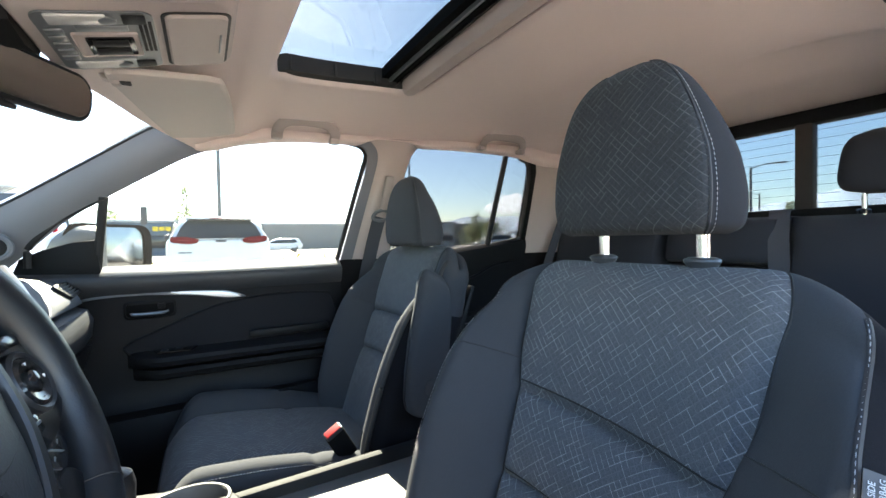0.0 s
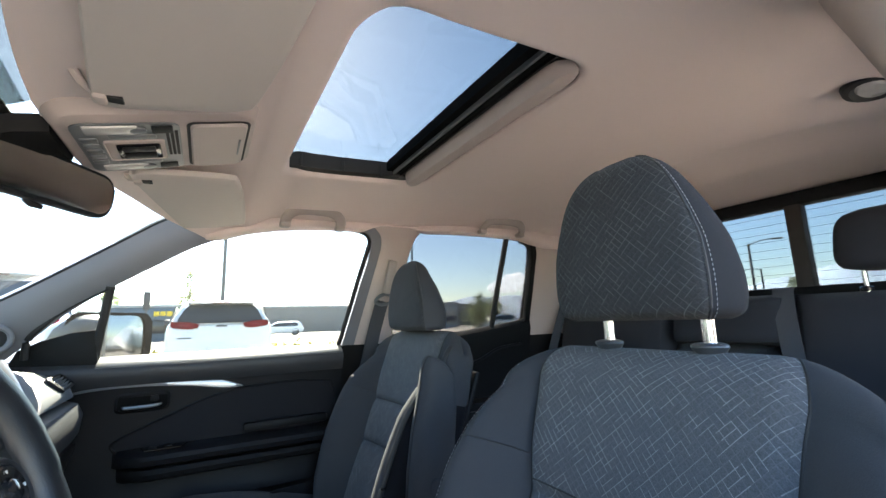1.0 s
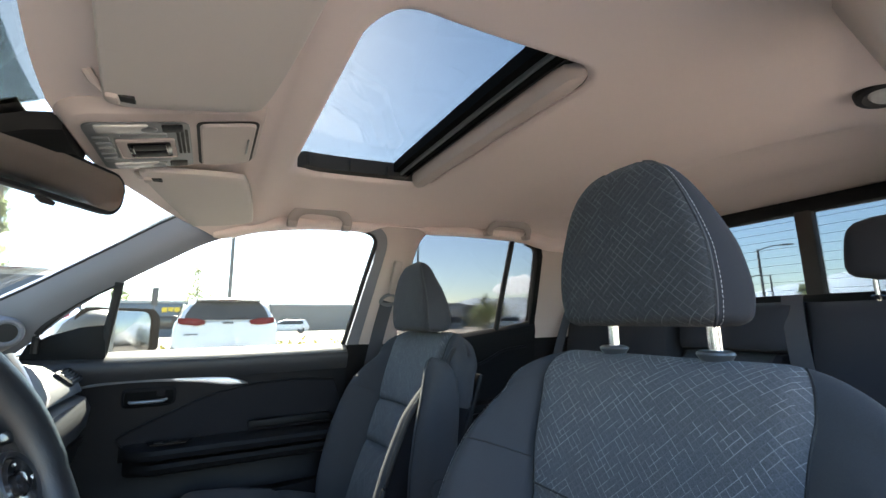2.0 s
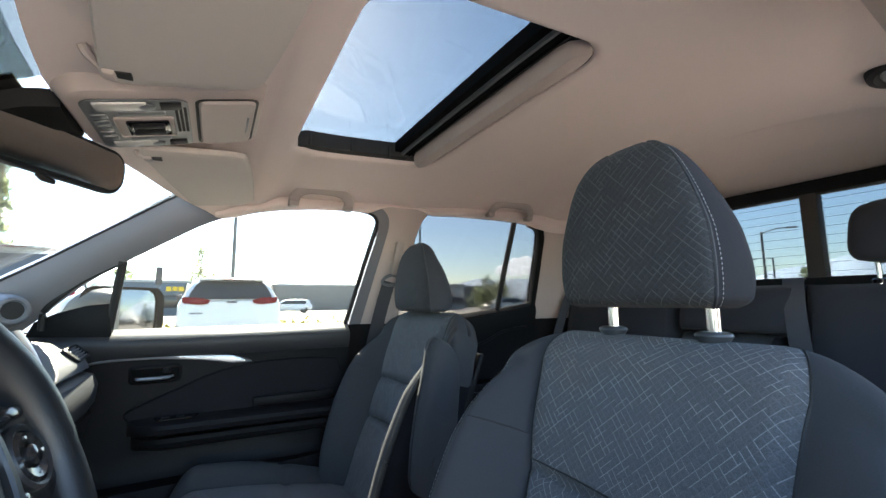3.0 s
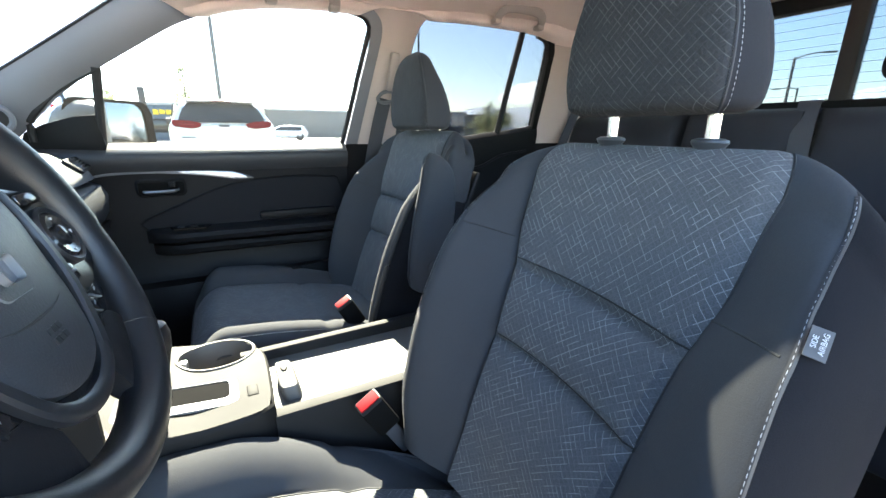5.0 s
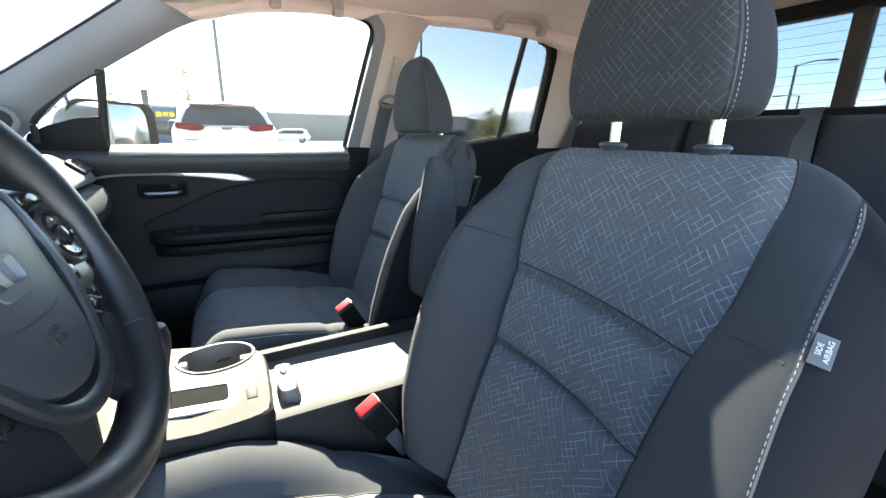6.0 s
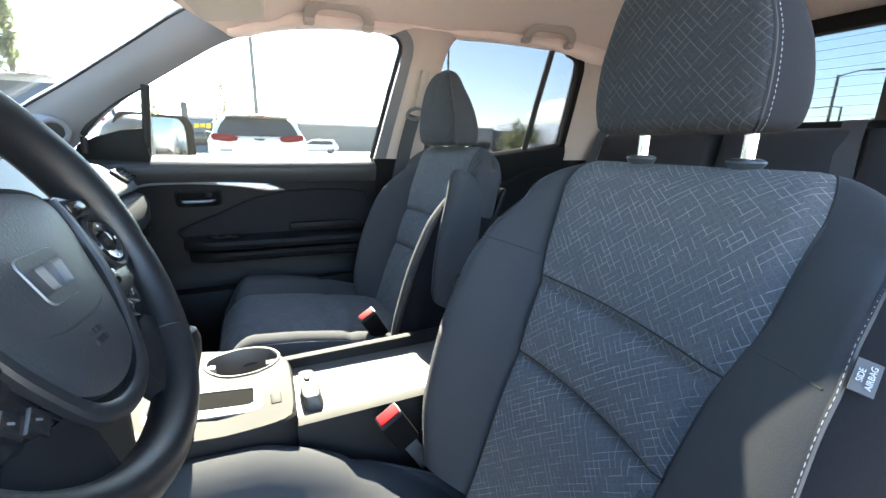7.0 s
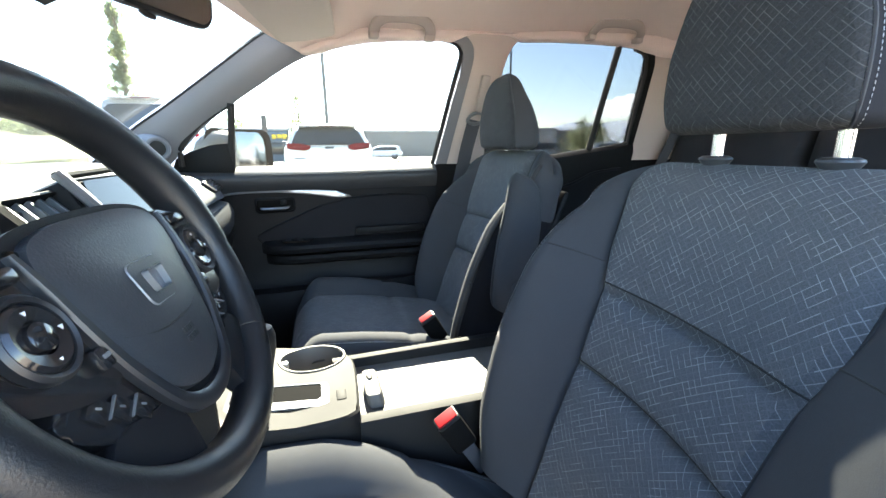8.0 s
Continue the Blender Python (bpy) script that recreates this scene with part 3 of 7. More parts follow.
prof = [(0.748, 1.266), (0.735, 1.262), (0.715, 1.254), (0.701, 1.248), (0.693, 1.241), (0.690, 1.230), (0.694, 1.216), (0.700, 1.200), (0.709, 1.190), (0.715, 1.160), (0.718, 1.10), (0.720, 1.03), (0.722, 0.95), (0.724, 0.89), (0.712, 0.872), (0.700, 0.86), (0.697, 0.80), (0.70, 0.66), (0.73, 0.58), (0.78, 0.58), (0.78, 1.26)]
# door skin split in two, the upper tone painted as if lit through the glass
part("upper_pad", loft([[Vector((x, y, z)) for y, z in prof[:9] + [(0.735, 1.192), (0.75, 1.255)]] for x in [-0.42 + 0.95 * k / 24 for k in range(25)]]), M_DOORTOP_LIT, fd, "charcoal door top, window light painted in as a lighter tone")
part("panel", loft([[Vector((x, y, z)) for y, z in [(0.74, 1.190)] + prof[8:-1] + [(0.78, 1.190)]] for x in [-0.42 + 0.95 * k / 24 for k in range(25)]]), M_CHAR, fd, "black grained door panel")
# silver strip
def ribbon(ctrl, width, y, depth, n=8):
    c = curve_points([Vector((x, y, z)) for x, z in ctrl], n)
    w = width if isinstance(width, list) else [width] * len(ctrl)
    rings = []
    for i, p in enumerate(c):
        t = i / (len(c) - 1) * (len(w) - 1)
        k = min(int(t), len(w) - 2)
        h = w[k] + (w[k + 1] - w[k]) * (t - k)
        rings.append([p + Vector((0, dy, dz)) for dy, dz in ((0.004, h), (-depth * 0.7, h * 0.8), (-depth, 0.2 * h), (-depth * 0.8, -h * 0.7), (0.004, -h))])
    return loft(rings)
part("trim_strip", ribbon([(-0.165, 1.182), (-0.10, 1.192), (0.0, 1.193), (0.10, 1.186), (0.18, 1.176), (0.235, 1.166)], [0.0025, 0.0055, 0.006, 0.0085, 0.0135, 0.001], 0.712, 0.007), M_SILVER, fd, "satin silver trim strip")
recess = rounded(-0.060, 0.050, 1.128, 1.169, 0.012, 4)
rec = part("handle_recess", band([(x, 0.713, z) for x, z in rounded(-0.066, 0.056, 1.122, 1.175, 0.016, 4)], [(x, 0.709, z) for x, z in recess], (0, 0.01, 0)), M_BLACK, fd)
part("recess_back", plate([(x, 0.7145, z) for x, z in recess], (0, 0.002, 0)), M_VOID, rec)
part("release_lever", tube(curve_points([(-0.048, 0.712, 1.139), (-0.04, 0.703, 1.138), (0.0, 0.700, 1.138), (0.026, 0.702, 1.139), (0.036, 0.712, 1.141)], 5), [0.003] * 4 + [0.0045] * 13 + [0.003] * 4, 8), M_SILVER, fd, "silver door release lever")
part("lock_switch", box(0.012, 0.03, 0.706, 0.712, 1.149, 1.164, 0.003), M_BLACK, fd)
# armrest and its insert
ins = curve_points([(-0.055, 0.7125, 1.058), (0.04, 0.7125, 1.10), (0.14, 0.7125, 1.140), (0.24, 0.7125, 1.160), (0.36, 0.7125, 1.166), (0.46, 0.7125, 1.160), (0.497, 0.7125, 1.145), (0.497, 0.7125, 1.04), (0.30, 0.7125, 1.02), (0.10, 0.7125, 1.01), (-0.03, 0.7125, 1.02), (-0.062, 0.7125, 1.038)], 5, True)
part("armrest_insert", plate(ins, (0, 0.012, 0)), M_INSERT, fd, "dark cloth door insert")
part("insert_piping", tube(ins, 0.0035, 6, True), M_BLACK, fd)
arm = []
for k in range(31):
    x = -0.06 + 0.56 * k / 30
    e = min(1.0, math.sqrt(max(0.0, min(1, k / 4))))
    z0 = 1.022 - 0.006 * k / 30
    arm.append([Vector((x, 0.72 - (0.72 - y) * e, z0 + dz)) for y, dz in ((0.722, 0.012), (0.700, 0.010), (0.672, 0.006), (0.655, 0.000), (0.650, -0.010), (0.654, -0.022), (0.668, -0.030), (0.722, -0.034))])
part("armrest", loft(arm), M_CHAR, fd, "charcoal armrest ledge")
low = [[p + Vector((0.006, 0.010, -0.036)) for p in r] for r in arm]
part("pull_ledge", loft(low), M_BLACK, fd)
part("switch_panel", plate([(0.01, 0.672, 1.030), (0.09, 0.666, 1.0305), (0.105, 0.69, 1.034), (0.0, 0.694, 1.034)], (0, 0, 0.003)), M_GLOSS, fd)
part("window_switch", box(0.018, 0.036, 0.674, 0.684, 1.032, 1.039, 0.002), M_BLACK, fd)
part("window_switch", box(0.052, 0.070, 0.674, 0.684, 1.032, 1.039, 0.002), M_BLACK, fd)
part("pull_cup", box(0.24, 0.48, 0.690, 0.711, 1.036, 1.062, 0.008), M_BLACK, fd)
pocket = []
for k in range(25):
    x = -0.30 + 0.82 * k / 24
    d = 0.05 * math.sin(math.pi * min(1, max(0, (k + 1) / 26))) ** 0.5
    pocket.append([Vector((x, y, z)) for y, z in ((0.722, 0.872), (0.700 - d, 0.868 + 0.012 * k / 24), (0.693 - d, 0.855), (0.690 - d, 0.74), (0.70 - d * 0.6, 0.64), (0.73, 0.62))])
part("map_pocket", loft(pocket), M_BLACK, fd, "black plastic map pocket")
# strip added over the dark door top to carry the glare under the window
part("glare_ledge", sheet(lambda u, v: Vector((-0.110 + 0.638 * u, 0.741 - 0.047 * v, 1.2700 - 0.0185 * v - 0.004 * v ** 6)), 20, 8, (0, 0, -0.004)), M_SILL_GLARE, fd, "added sill strip, paler and glossier for the sun's glare")
part("belt_moulding", box(-0.11, 0.53, 0.740, 0.747, 1.255, 1.267, 0.002), M_RUBBER, fd)

# outside mirror
mir = thing("door_mirror", (-0.15, 0.95, 1.25), "black door mirror showing parked vehicles behind", "door mirror")
shell = []
for k in range(11):
    t = k / 10
    x = -0.275 + 0.14 * t
    g = math.sin(math.pi * (0.10 + 0.55 * t)) ** 0.6
    shell.append([Vector((x, 0.985 + 0.135 * g * a, 1.312 + 0.078 * g * c)) for a, c in [(abs(math.cos(w)) ** 0.6 * math.copysign(1, math.cos(w)), abs(math.sin(w)) ** 0.6 * math.copysign(1, math.sin(w))) for w in [2 * math.pi * i / 28 for i in range(28)]]])
part("housing", loft(shell), M_HOUSING, mir, "dark grey mirror housing")
gl = rounded(-0.135, 0.125, -0.074, 0.074, 0.038, 6)
tw = pose(-0.128, 0.985, 1.312, 0, -1.2, -36.5)
convex = [[tw @ Vector((0.008 - ((y * k) ** 2 + (z * k) ** 2) / 2.4, y * k, z * k)) for y, z in gl] for k in (1.0, 0.85, 0.7, 0.55, 0.4, 0.25, 0.1, 0.01)]
part("mirror_glass", loft(convex), M_DOORMIRROR, mir, "convex tinted mirror glass")
part("mirror_rim", band([tw @ Vector((0, y, z)) for y, z in rounded(-0.143, 0.160, -0.083, 0.083, 0.045, 6)], [tw @ Vector((0.006, y, z)) for y, z in gl], (-0.004, 0, 0)), M_VOID, mir)
part("mirror_foot", box(-0.27, -0.19, 0.73, 0.88, 1.255, 1.30, 0.012), M_GLOSS, mir)

# passenger rear door
rd = thing("rear_door", (1.0, 0.74, 0.55), "closed charcoal rear door with tinted glass", "car door")
part("window_glass", door_glass([(x, z + (0.025 if z > 1.62 else 0)) for x, z in WIN_R[:9]] + [(1.185, 1.677), (1.164, 1.298), (1.02, 1.281)]), M_TINT, rd, "privacy tinted glass")
part("quarter_glass", door_glass([(1.160, 1.298), (1.165, 1.677), (1.24, 1.673), (1.29, 1.662), (1.315, 1.63), (1.322, 1.58), (1.323, 1.45), (1.331, 1.33), (1.30, 1.318)]), M_TINT, rd)
part("window_seal", tube([side(x, z, 0.004) for x, z in WIN_R[9:] + WIN_R[:1]], 0.009, 8), M_RUBBER, rd, "black rubber window seal")
part("division_bar", tube([side(1.156, 1.29, 0.0), side(1.160, 1.47, 0.0), side(1.168, 1.655, 0.0)], 0.011, 8), M_RUBBER, rd)
part("rear_frame", plate([side(x, z, -0.008) for x, z in ((1.328, 1.31), (1.322, 1.45), (1.314, 1.58), (1.300, 1.622), (1.275, 1.648), (1.315, 1.650), (1.335, 1.60), (1.345, 1.45), (1.352, 1.30))], (0, 0.03, 0)), M_BLACK, rd)
prof_r = [(0.746, 0.008), (0.715, 0.005), (0.700, -0.005), (0.697, -0.03), (0.706, -0.07), (0.715, -0.15), (0.72, -0.30), (0.70, -0.42), (0.70, -0.60), (0.78, -0.60), (0.78, 0.0)]
part("panel", loft([[Vector((x, y, 1.274 + max(0, x - 0.95) * 0.12 + dz)) for y, dz in prof_r] for x in [0.705 + 0.645 * k / 16 for k in range(17)]]), M_BLACK, rd, "black grained door panel")
part("armrest", loft([[Vector((x, y, 1.02 + dz)) for y, dz in ((0.722, 0.01), (0.66, 0.005), (0.655, -0.02), (0.722, -0.04))] for x in (0.74, 0.9, 1.1, 1.3)]), M_BLACK, rd)
part("trim_line", tube(curve_points([(0.98, 0.704, 1.155), (1.08, 0.706, 1.175), (1.18, 0.706, 1.215), (1.30, 0.706, 1.228)], 5), 0.006, 6), M_CHAR, rd)

# rear wall with window
structure("rear_wall", box(1.72, 1.78, -0.78, 0.78, 0.45, 1.395, 0.0), M_BLACK, "black cab rear wall below the window", "wall")
structure("wall_side_driver", box(0.80, 1.36, -0.80, -0.74, 0.5, 1.262, 0.004), M_BLACK, "black rear door panel on the driver's side", "wall")
rw = thing("rear_window", (1.73, 0, 1.39), "sliding rear window with heater lines in a black frame", "rear window")
def rbar(y0, y1, z0, z1, x_in=0.03):
    return box(1.70 - x_in * 0.3, 1.735, y0, y1, z0, z1, 0.006)
part("top_frame", box(1.690, 1.74, -0.66, 0.66, 1.652, 1.695, 0.006), M_BLACK, rw)
part("bottom_frame", box(1.690, 1.74, -0.66, 0.66, 1.375, 1.402, 0.006), M_BLACK, rw)
for y in (-0.152, 0.292):
    part("upright", rbar(y - 0.022, y + 0.022, 1.395, 1.66), M_FRAME, rw)
for y in (-0.645, 0.645):
    part("end_frame", rbar(y - 0.02, y + 0.02, 1.395, 1.66), M_BLACK, rw)
for y0, y1 in ((-0.63, -0.173), (-0.131, 0.271), (0.313, 0.63)):
    p = part("pane", box(1.716, 1.720, y0, y1, 1.40, 1.654, 0.0), M_REARGLASS, rw)
    for k in range(9):
        z = 1.418 + 0.027 * k
        part("heater_line", box(1.7145, 1.7157, y0 + 0.004, y1 - 0.004, z - 0.0004, z + 0.0004, 0.0), M_SATIN, p)

# windscreen
wsg = thing("windscreen", (-0.35, 0, 1.25), "clear laminated windscreen with dotted black border", "windscreen")
def ws_point(u, v, lift=0.0):
    y = -0.712 + 1.424 * v
    b = 0.08 * (y / 0.745) ** 2
    lo, hi = Vector((-0.83 + 2.2 * b, y * 1.0, 1.19)), Vector((-0.072 + 0.40 * (0.86 * y) ** 2, y * 0.86, 1.604))
    p = lo.lerp(hi, u)
    return p + Vector((-0.5, 0, 0.85)) * (0.012 * math.sin(math.pi * u) + 0.045 * u * (y / 0.712) ** 4 + lift)
part("glass", sheet(lambda u, v: ws_point(u, v), 12, 16, (-0.003, 0, 0.005)), M_WINDSCREEN, wsg)
part("bottom_border", sheet(lambda u, v: ws_point(0.0 + 0.04 * u, v, -0.004), 2, 16, (0, 0, 0.002)), M_RUBBER, wsg)
part("mirror_border", sheet(lambda u, v: ws_point(0.80 + 0.18 * u, 0.43 + 0.14 * v, -0.004), 4, 4, (0, 0, 0.002)), M_RUBBER, wsg)
part("shade_band", sheet(lambda u, v: ws_point(0.66 + 0.42 * u, 0.14 + 0.30 * v, -0.004), 4, 4, (0, 0, 0.002)), M_SHADEBAND, wsg, "grey dotted shade band")
cov = [[Vector((x, y * w, z + dz)) for y, dz in ((-1, 0), (-0.85, -0.018), (0, -0.026), (0.85, -0.018), (1, 0), (0.7, 0.01), (-0.7, 0.01))] for x, z, w in ((-0.17, 1.548, 0.045), (-0.13, 1.566, 0.065), (-0.08, 1.586, 0.07), (-0.05, 1.596, 0.06))]
part("sensor_cover", loft(cov), M_BLACK, wsg, "black sensor cover")

# floor, firewall
structure("floor", box(-0.75, 1.75, -0.76, 0.76, 0.44, 0.50, 0.0), M_CARPET, "black cab carpet", "floor")
structure("firewall", box(-0.86, -0.80, -0.76, 0.76, 0.44, 1.19, 0.0), M_BLACK, "black cab front wall under the windscreen", "wall")
structure("footwell_side", box(-0.80, -0.40, 0.735, 0.80, 0.44, 1.24, 0.0), M_BLACK, "black footwell side trim", "wall")
structure("footwell_side_driver", box(-0.80, -0.40, -0.80, -0.735, 0.44, 1.24, 0.0), M_BLACK, "black footwell side trim on the driver's side", "wall")


# ---- front seats ----
def seat_back_rings(cx, cy, taller=0.0, inset=0.0):
    """Rings of the backrest from its foot to its top, with the seam's place in each."""
    base = Vector((cx, cy, 0.80))
    up, nf = Vector((0.364, 0, 0.931)), Vector((-0.931, 0, 0.364))
    h0, dome = 0.488 + taller, 0.054                       # start and height of the rounded top
    rings, uvs = [], []
    steps = [(h0 * k / 72, 0.0) for k in range(73)] + [(h0, radians(90 * k / 14)) for k in range(1, 15)]
    for h, phi in steps:
        z = 0.80 + h * 0.931
        wp = spline_table(z, ((0.80, 0.112), (0.96, 0.120), (1.02, 0.123), (1.11, 0.132), (1.175, 0.150), (1.23, 0.156), (1.256, 0.160)))
        wo = spline_table(z, ((0.80, 0.200), (0.90, 0.226), (1.02, 0.233), (1.14, 0.232), (1.21, 0.229), (1.256, 0.222)))
        bo = spline_table(z, ((0.80, 0.045), (0.90, 0.075), (1.02, 0.087), (1.10, 0.083), (1.16, 0.068), (1.21, 0.046), (1.256, 0.020)))
        thick = 0.105 - 0.035 * h / 0.52
        groove = sum(-0.014 * math.exp(-((z - zs) / 0.0060) ** 2) for zs in (1.118, 1.014))
        if z < 1.014:
            puff = 0.010 * math.sin(math.pi * min(1, (z - 0.86) / 0.154)) if z > 0.86 else 0
        elif z < 1.118:
            puff = 0.009 * math.sin(math.pi * (z - 1.014) / 0.104)
        else:
            puff = 0.008 * math.sin(math.pi * min(0.5, (z - 1.118) / 0.18))
        half = []
        for k in range(13):                       # centre panel, from the middle to the seam
            q = k / 12
            half.append((wp * q, 0.012 * q ** 2 + groove * (1 - 0.9 * q ** 8) + puff * (1 - q ** 4) - 0.010 * max(0, (q - 0.9) / 0.1) ** 2))
        f0 = half[-1][1]
        e_ = inset * max(0.0, min(1.0, (z - 1.02) / 0.16))
        for q, r in ((0.04, 0.02), (0.10, 0.14), (0.2, 0.32), (0.34, 0.56), (0.5, 0.78), (0.64, 0.94), (0.76 - 0.5 * e_, 1.0), (0.88 - 0.8 * e_, 0.985), (0.975 - e_, 0.90 + 0.6 * e_), (1.0, 0.82)):
            half.append((wp + (wo - wp) * q, f0 + (bo - f0) * r))
        for q, r in ((0.010, 0.72), (0.018, 0.45), (0.022, 0.1)):
            half.append((wo + q, bo * r))
        for q, r in ((0.024, 0.25), (0.018, 0.6), (0.0, 0.85), (-0.03, 0.97), (-0.08, 1.0)):
            half.append((wo + q, -thick * r))
        half.append((0.0, -thick))
        other = list(half)
        if inset:                                 # the door side's bolster climbs right up to its seam
            steps = ((0.04, 0.02), (0.10, 0.09), (0.2, 0.20), (0.34, 0.38), (0.5, 0.58), (0.64, 0.76), (0.76 - 0.5 * e_, 0.89 - 0.3 * e_), (0.88 - 0.8 * e_, 0.97), (0.975 - e_, 1.0), (1.0, 0.93))
            other[13:23] = [(wp + (wo - wp) * q, f0 + (bo - f0) * r) for q, r in steps]
            grow = 0.009 * max(0.0, min(1.0, (z - 0.86) / 0.12)) * max(0.2, min(1.0, (1.24 - z) / 0.10))
            other[13:] = [(a + grow * max(0.0, min(1.0, (a - wp) / (wo - wp))), b) for a, b in other[13:]]
        full = half + [(-a, b) for a, b in reversed(other[1:-1])]
        arch = max(0.0, min(1.0, (z - 0.86) / 0.12)) * max(0.0, min(1.0, (1.225 - z) / 0.08))
        sag = [arch * (0.006 * (1 - (a / wp) ** 2) - (0.010 if inset else 0.0) * (1 - a / wp)) if i <= 12 or i >= len(full) - 12 else 0.0 for i, (a, b) in enumerate(full)]
        fm, shut, rise = -0.035, math.cos(phi), dome * math.sin(phi)
        narrow = 1 - 0.16 * (1 - shut)
        k_ = max(0.0, min(1.0, (z - 1.08) / 0.17))
        rings.append([base + up * (h + rise - 0.045 * k_ * k_ * max(0.0, (abs(a) - 0.145) / 0.09) ** 2) + up * d_ + nf * (fm + (b - fm) * shut) + Vector((0, a * narrow, 0)) for (a, b), d_ in zip(full, sag)])
        uvs.append([(a * narrow, h + rise * 1.3) for a, b in full])
    return rings, uvs


def head_rings(cx, cy, dz=0.0, slant=0.0, tall=1.0, wide=1.0):
    rings, uvs = [], []
    top = 1.536
    for k in range(37):
        q = k / 36
        z = 1.330 + (top - 1.330) * 0.5 * (1 - math.cos(math.pi * q))
        r = (z - 1.330) / (top - 1.330)
        hw = spline_table(z, ((1.330, 0.098), (1.334, 0.107), (1.342, 0.113), (1.37, 0.1155), (1.41, 0.112), (1.44, 0.103), (1.47, 0.091), (1.495, 0.078), (1.515, 0.062), (1.528, 0.044), (1.536, 0.020)))
        x0 = spline_table(z, ((1.330, 0.004), (1.334, -0.010), (1.342, -0.018), (1.375, -0.022), (1.43, -0.020), (1.47, -0.016), (1.50, -0.010), (1.522, 0.000), (1.536, 0.014)))
        x1 = spline_table(z, ((1.330, 0.054), (1.336, 0.069), (1.36, 0.075), (1.44, 0.060), (1.49, 0.042), (1.515, 0.036), (1.536, 0.022)))
        ring, uv = [], []
        prof = [(0, 0), (0.2, 0.0), (0.4, 0.004), (0.6, 0.012), (0.75, 0.024), (0.86, 0.042), (0.915, 0.062), (0.93, 0.078), (0.945, 0.13), (0.955, 0.28), (0.945, 0.48), (0.915, 0.68), (0.86, 0.84), (0.75, 0.94), (0.58, 0.985), (0.4, 1.0), (0, 1.0)]
        full = prof + [(-a, b) for a, b in reversed(prof[1:-1])]
        for a, b in full:
            a *= 1 - slant * (1 - 0.75 * r) * max(0.0, 1 - b / 0.45) * (a < 0)
            ring.append(Vector((cx + x0 + (x1 - x0) * b, cy + 0.010 * r * r + hw * wide * a, 1.433 + (z - 1.433) * tall + dz)))
            uv.append((0.9 + hw * a, z))
        rings.append(ring)
        uvs.append(uv)
    return rings, uvs


def cushion_rings(cx, cy, low=0.0, fore=0.0, up=0.0):
    rings, uvs = [], []
    for k in range(41):
        t = k / 40
        x = cx - 0.385 - fore + (0.475 + fore) * t
        nose = max(0.0, 1 - t / 0.16)
        drop = 0.070 * nose ** 2.2
        sink = 1.4 * max(0.0, t - 0.30) ** 1.5 * (1.0 if low else 0.3)
        wo, wp, bo = 0.248 - 0.03 * nose ** 2 - 0.12 * sink, 0.150 - 0.06 * sink, 0.040 * (1 - nose ** 2) - 0.12 * sink
        seam = -0.009 * math.exp(-((t - 0.56) / 0.014) ** 2)
        lift = -0.020 * t - low - 0.12 * sink + up * (1 - t)
        half = []
        for j in range(11):
            q = j / 10
            half.append((wp * q, 0.870 + lift - drop + seam + 0.008 * (1 - q ** 3) - 0.008 * max(0, (q - 0.88) / 0.12) ** 2))
        f0 = half[-1][1]
        for q, r in ((0.06, 0.10), (0.18, 0.40), (0.34, 0.72), (0.52, 0.92), (0.70, 1.0), (0.86, 0.93), (0.96, 0.74)):
            half.append((wp + (wo - wp) * q, f0 + bo * r))
        for q, zz in ((0.006, 0.862 + up * (1 - t)), (0.004, 0.844 + up * (1 - t)), (0.0, 0.79), (-0.02, 0.70)):
            half.append((wo + q, min(zz - drop * 0.8, f0)))
        half.append((0.0, 0.68 - drop * 0.3))
        full = half + [(-a, b) for a, b in reversed(half[1:-1])]
        rings.append([Vector((x, cy + a, b)) for a, b in full])
        uvs.append([(a, 2.0 + x) for a, b in full])
    return rings, uvs


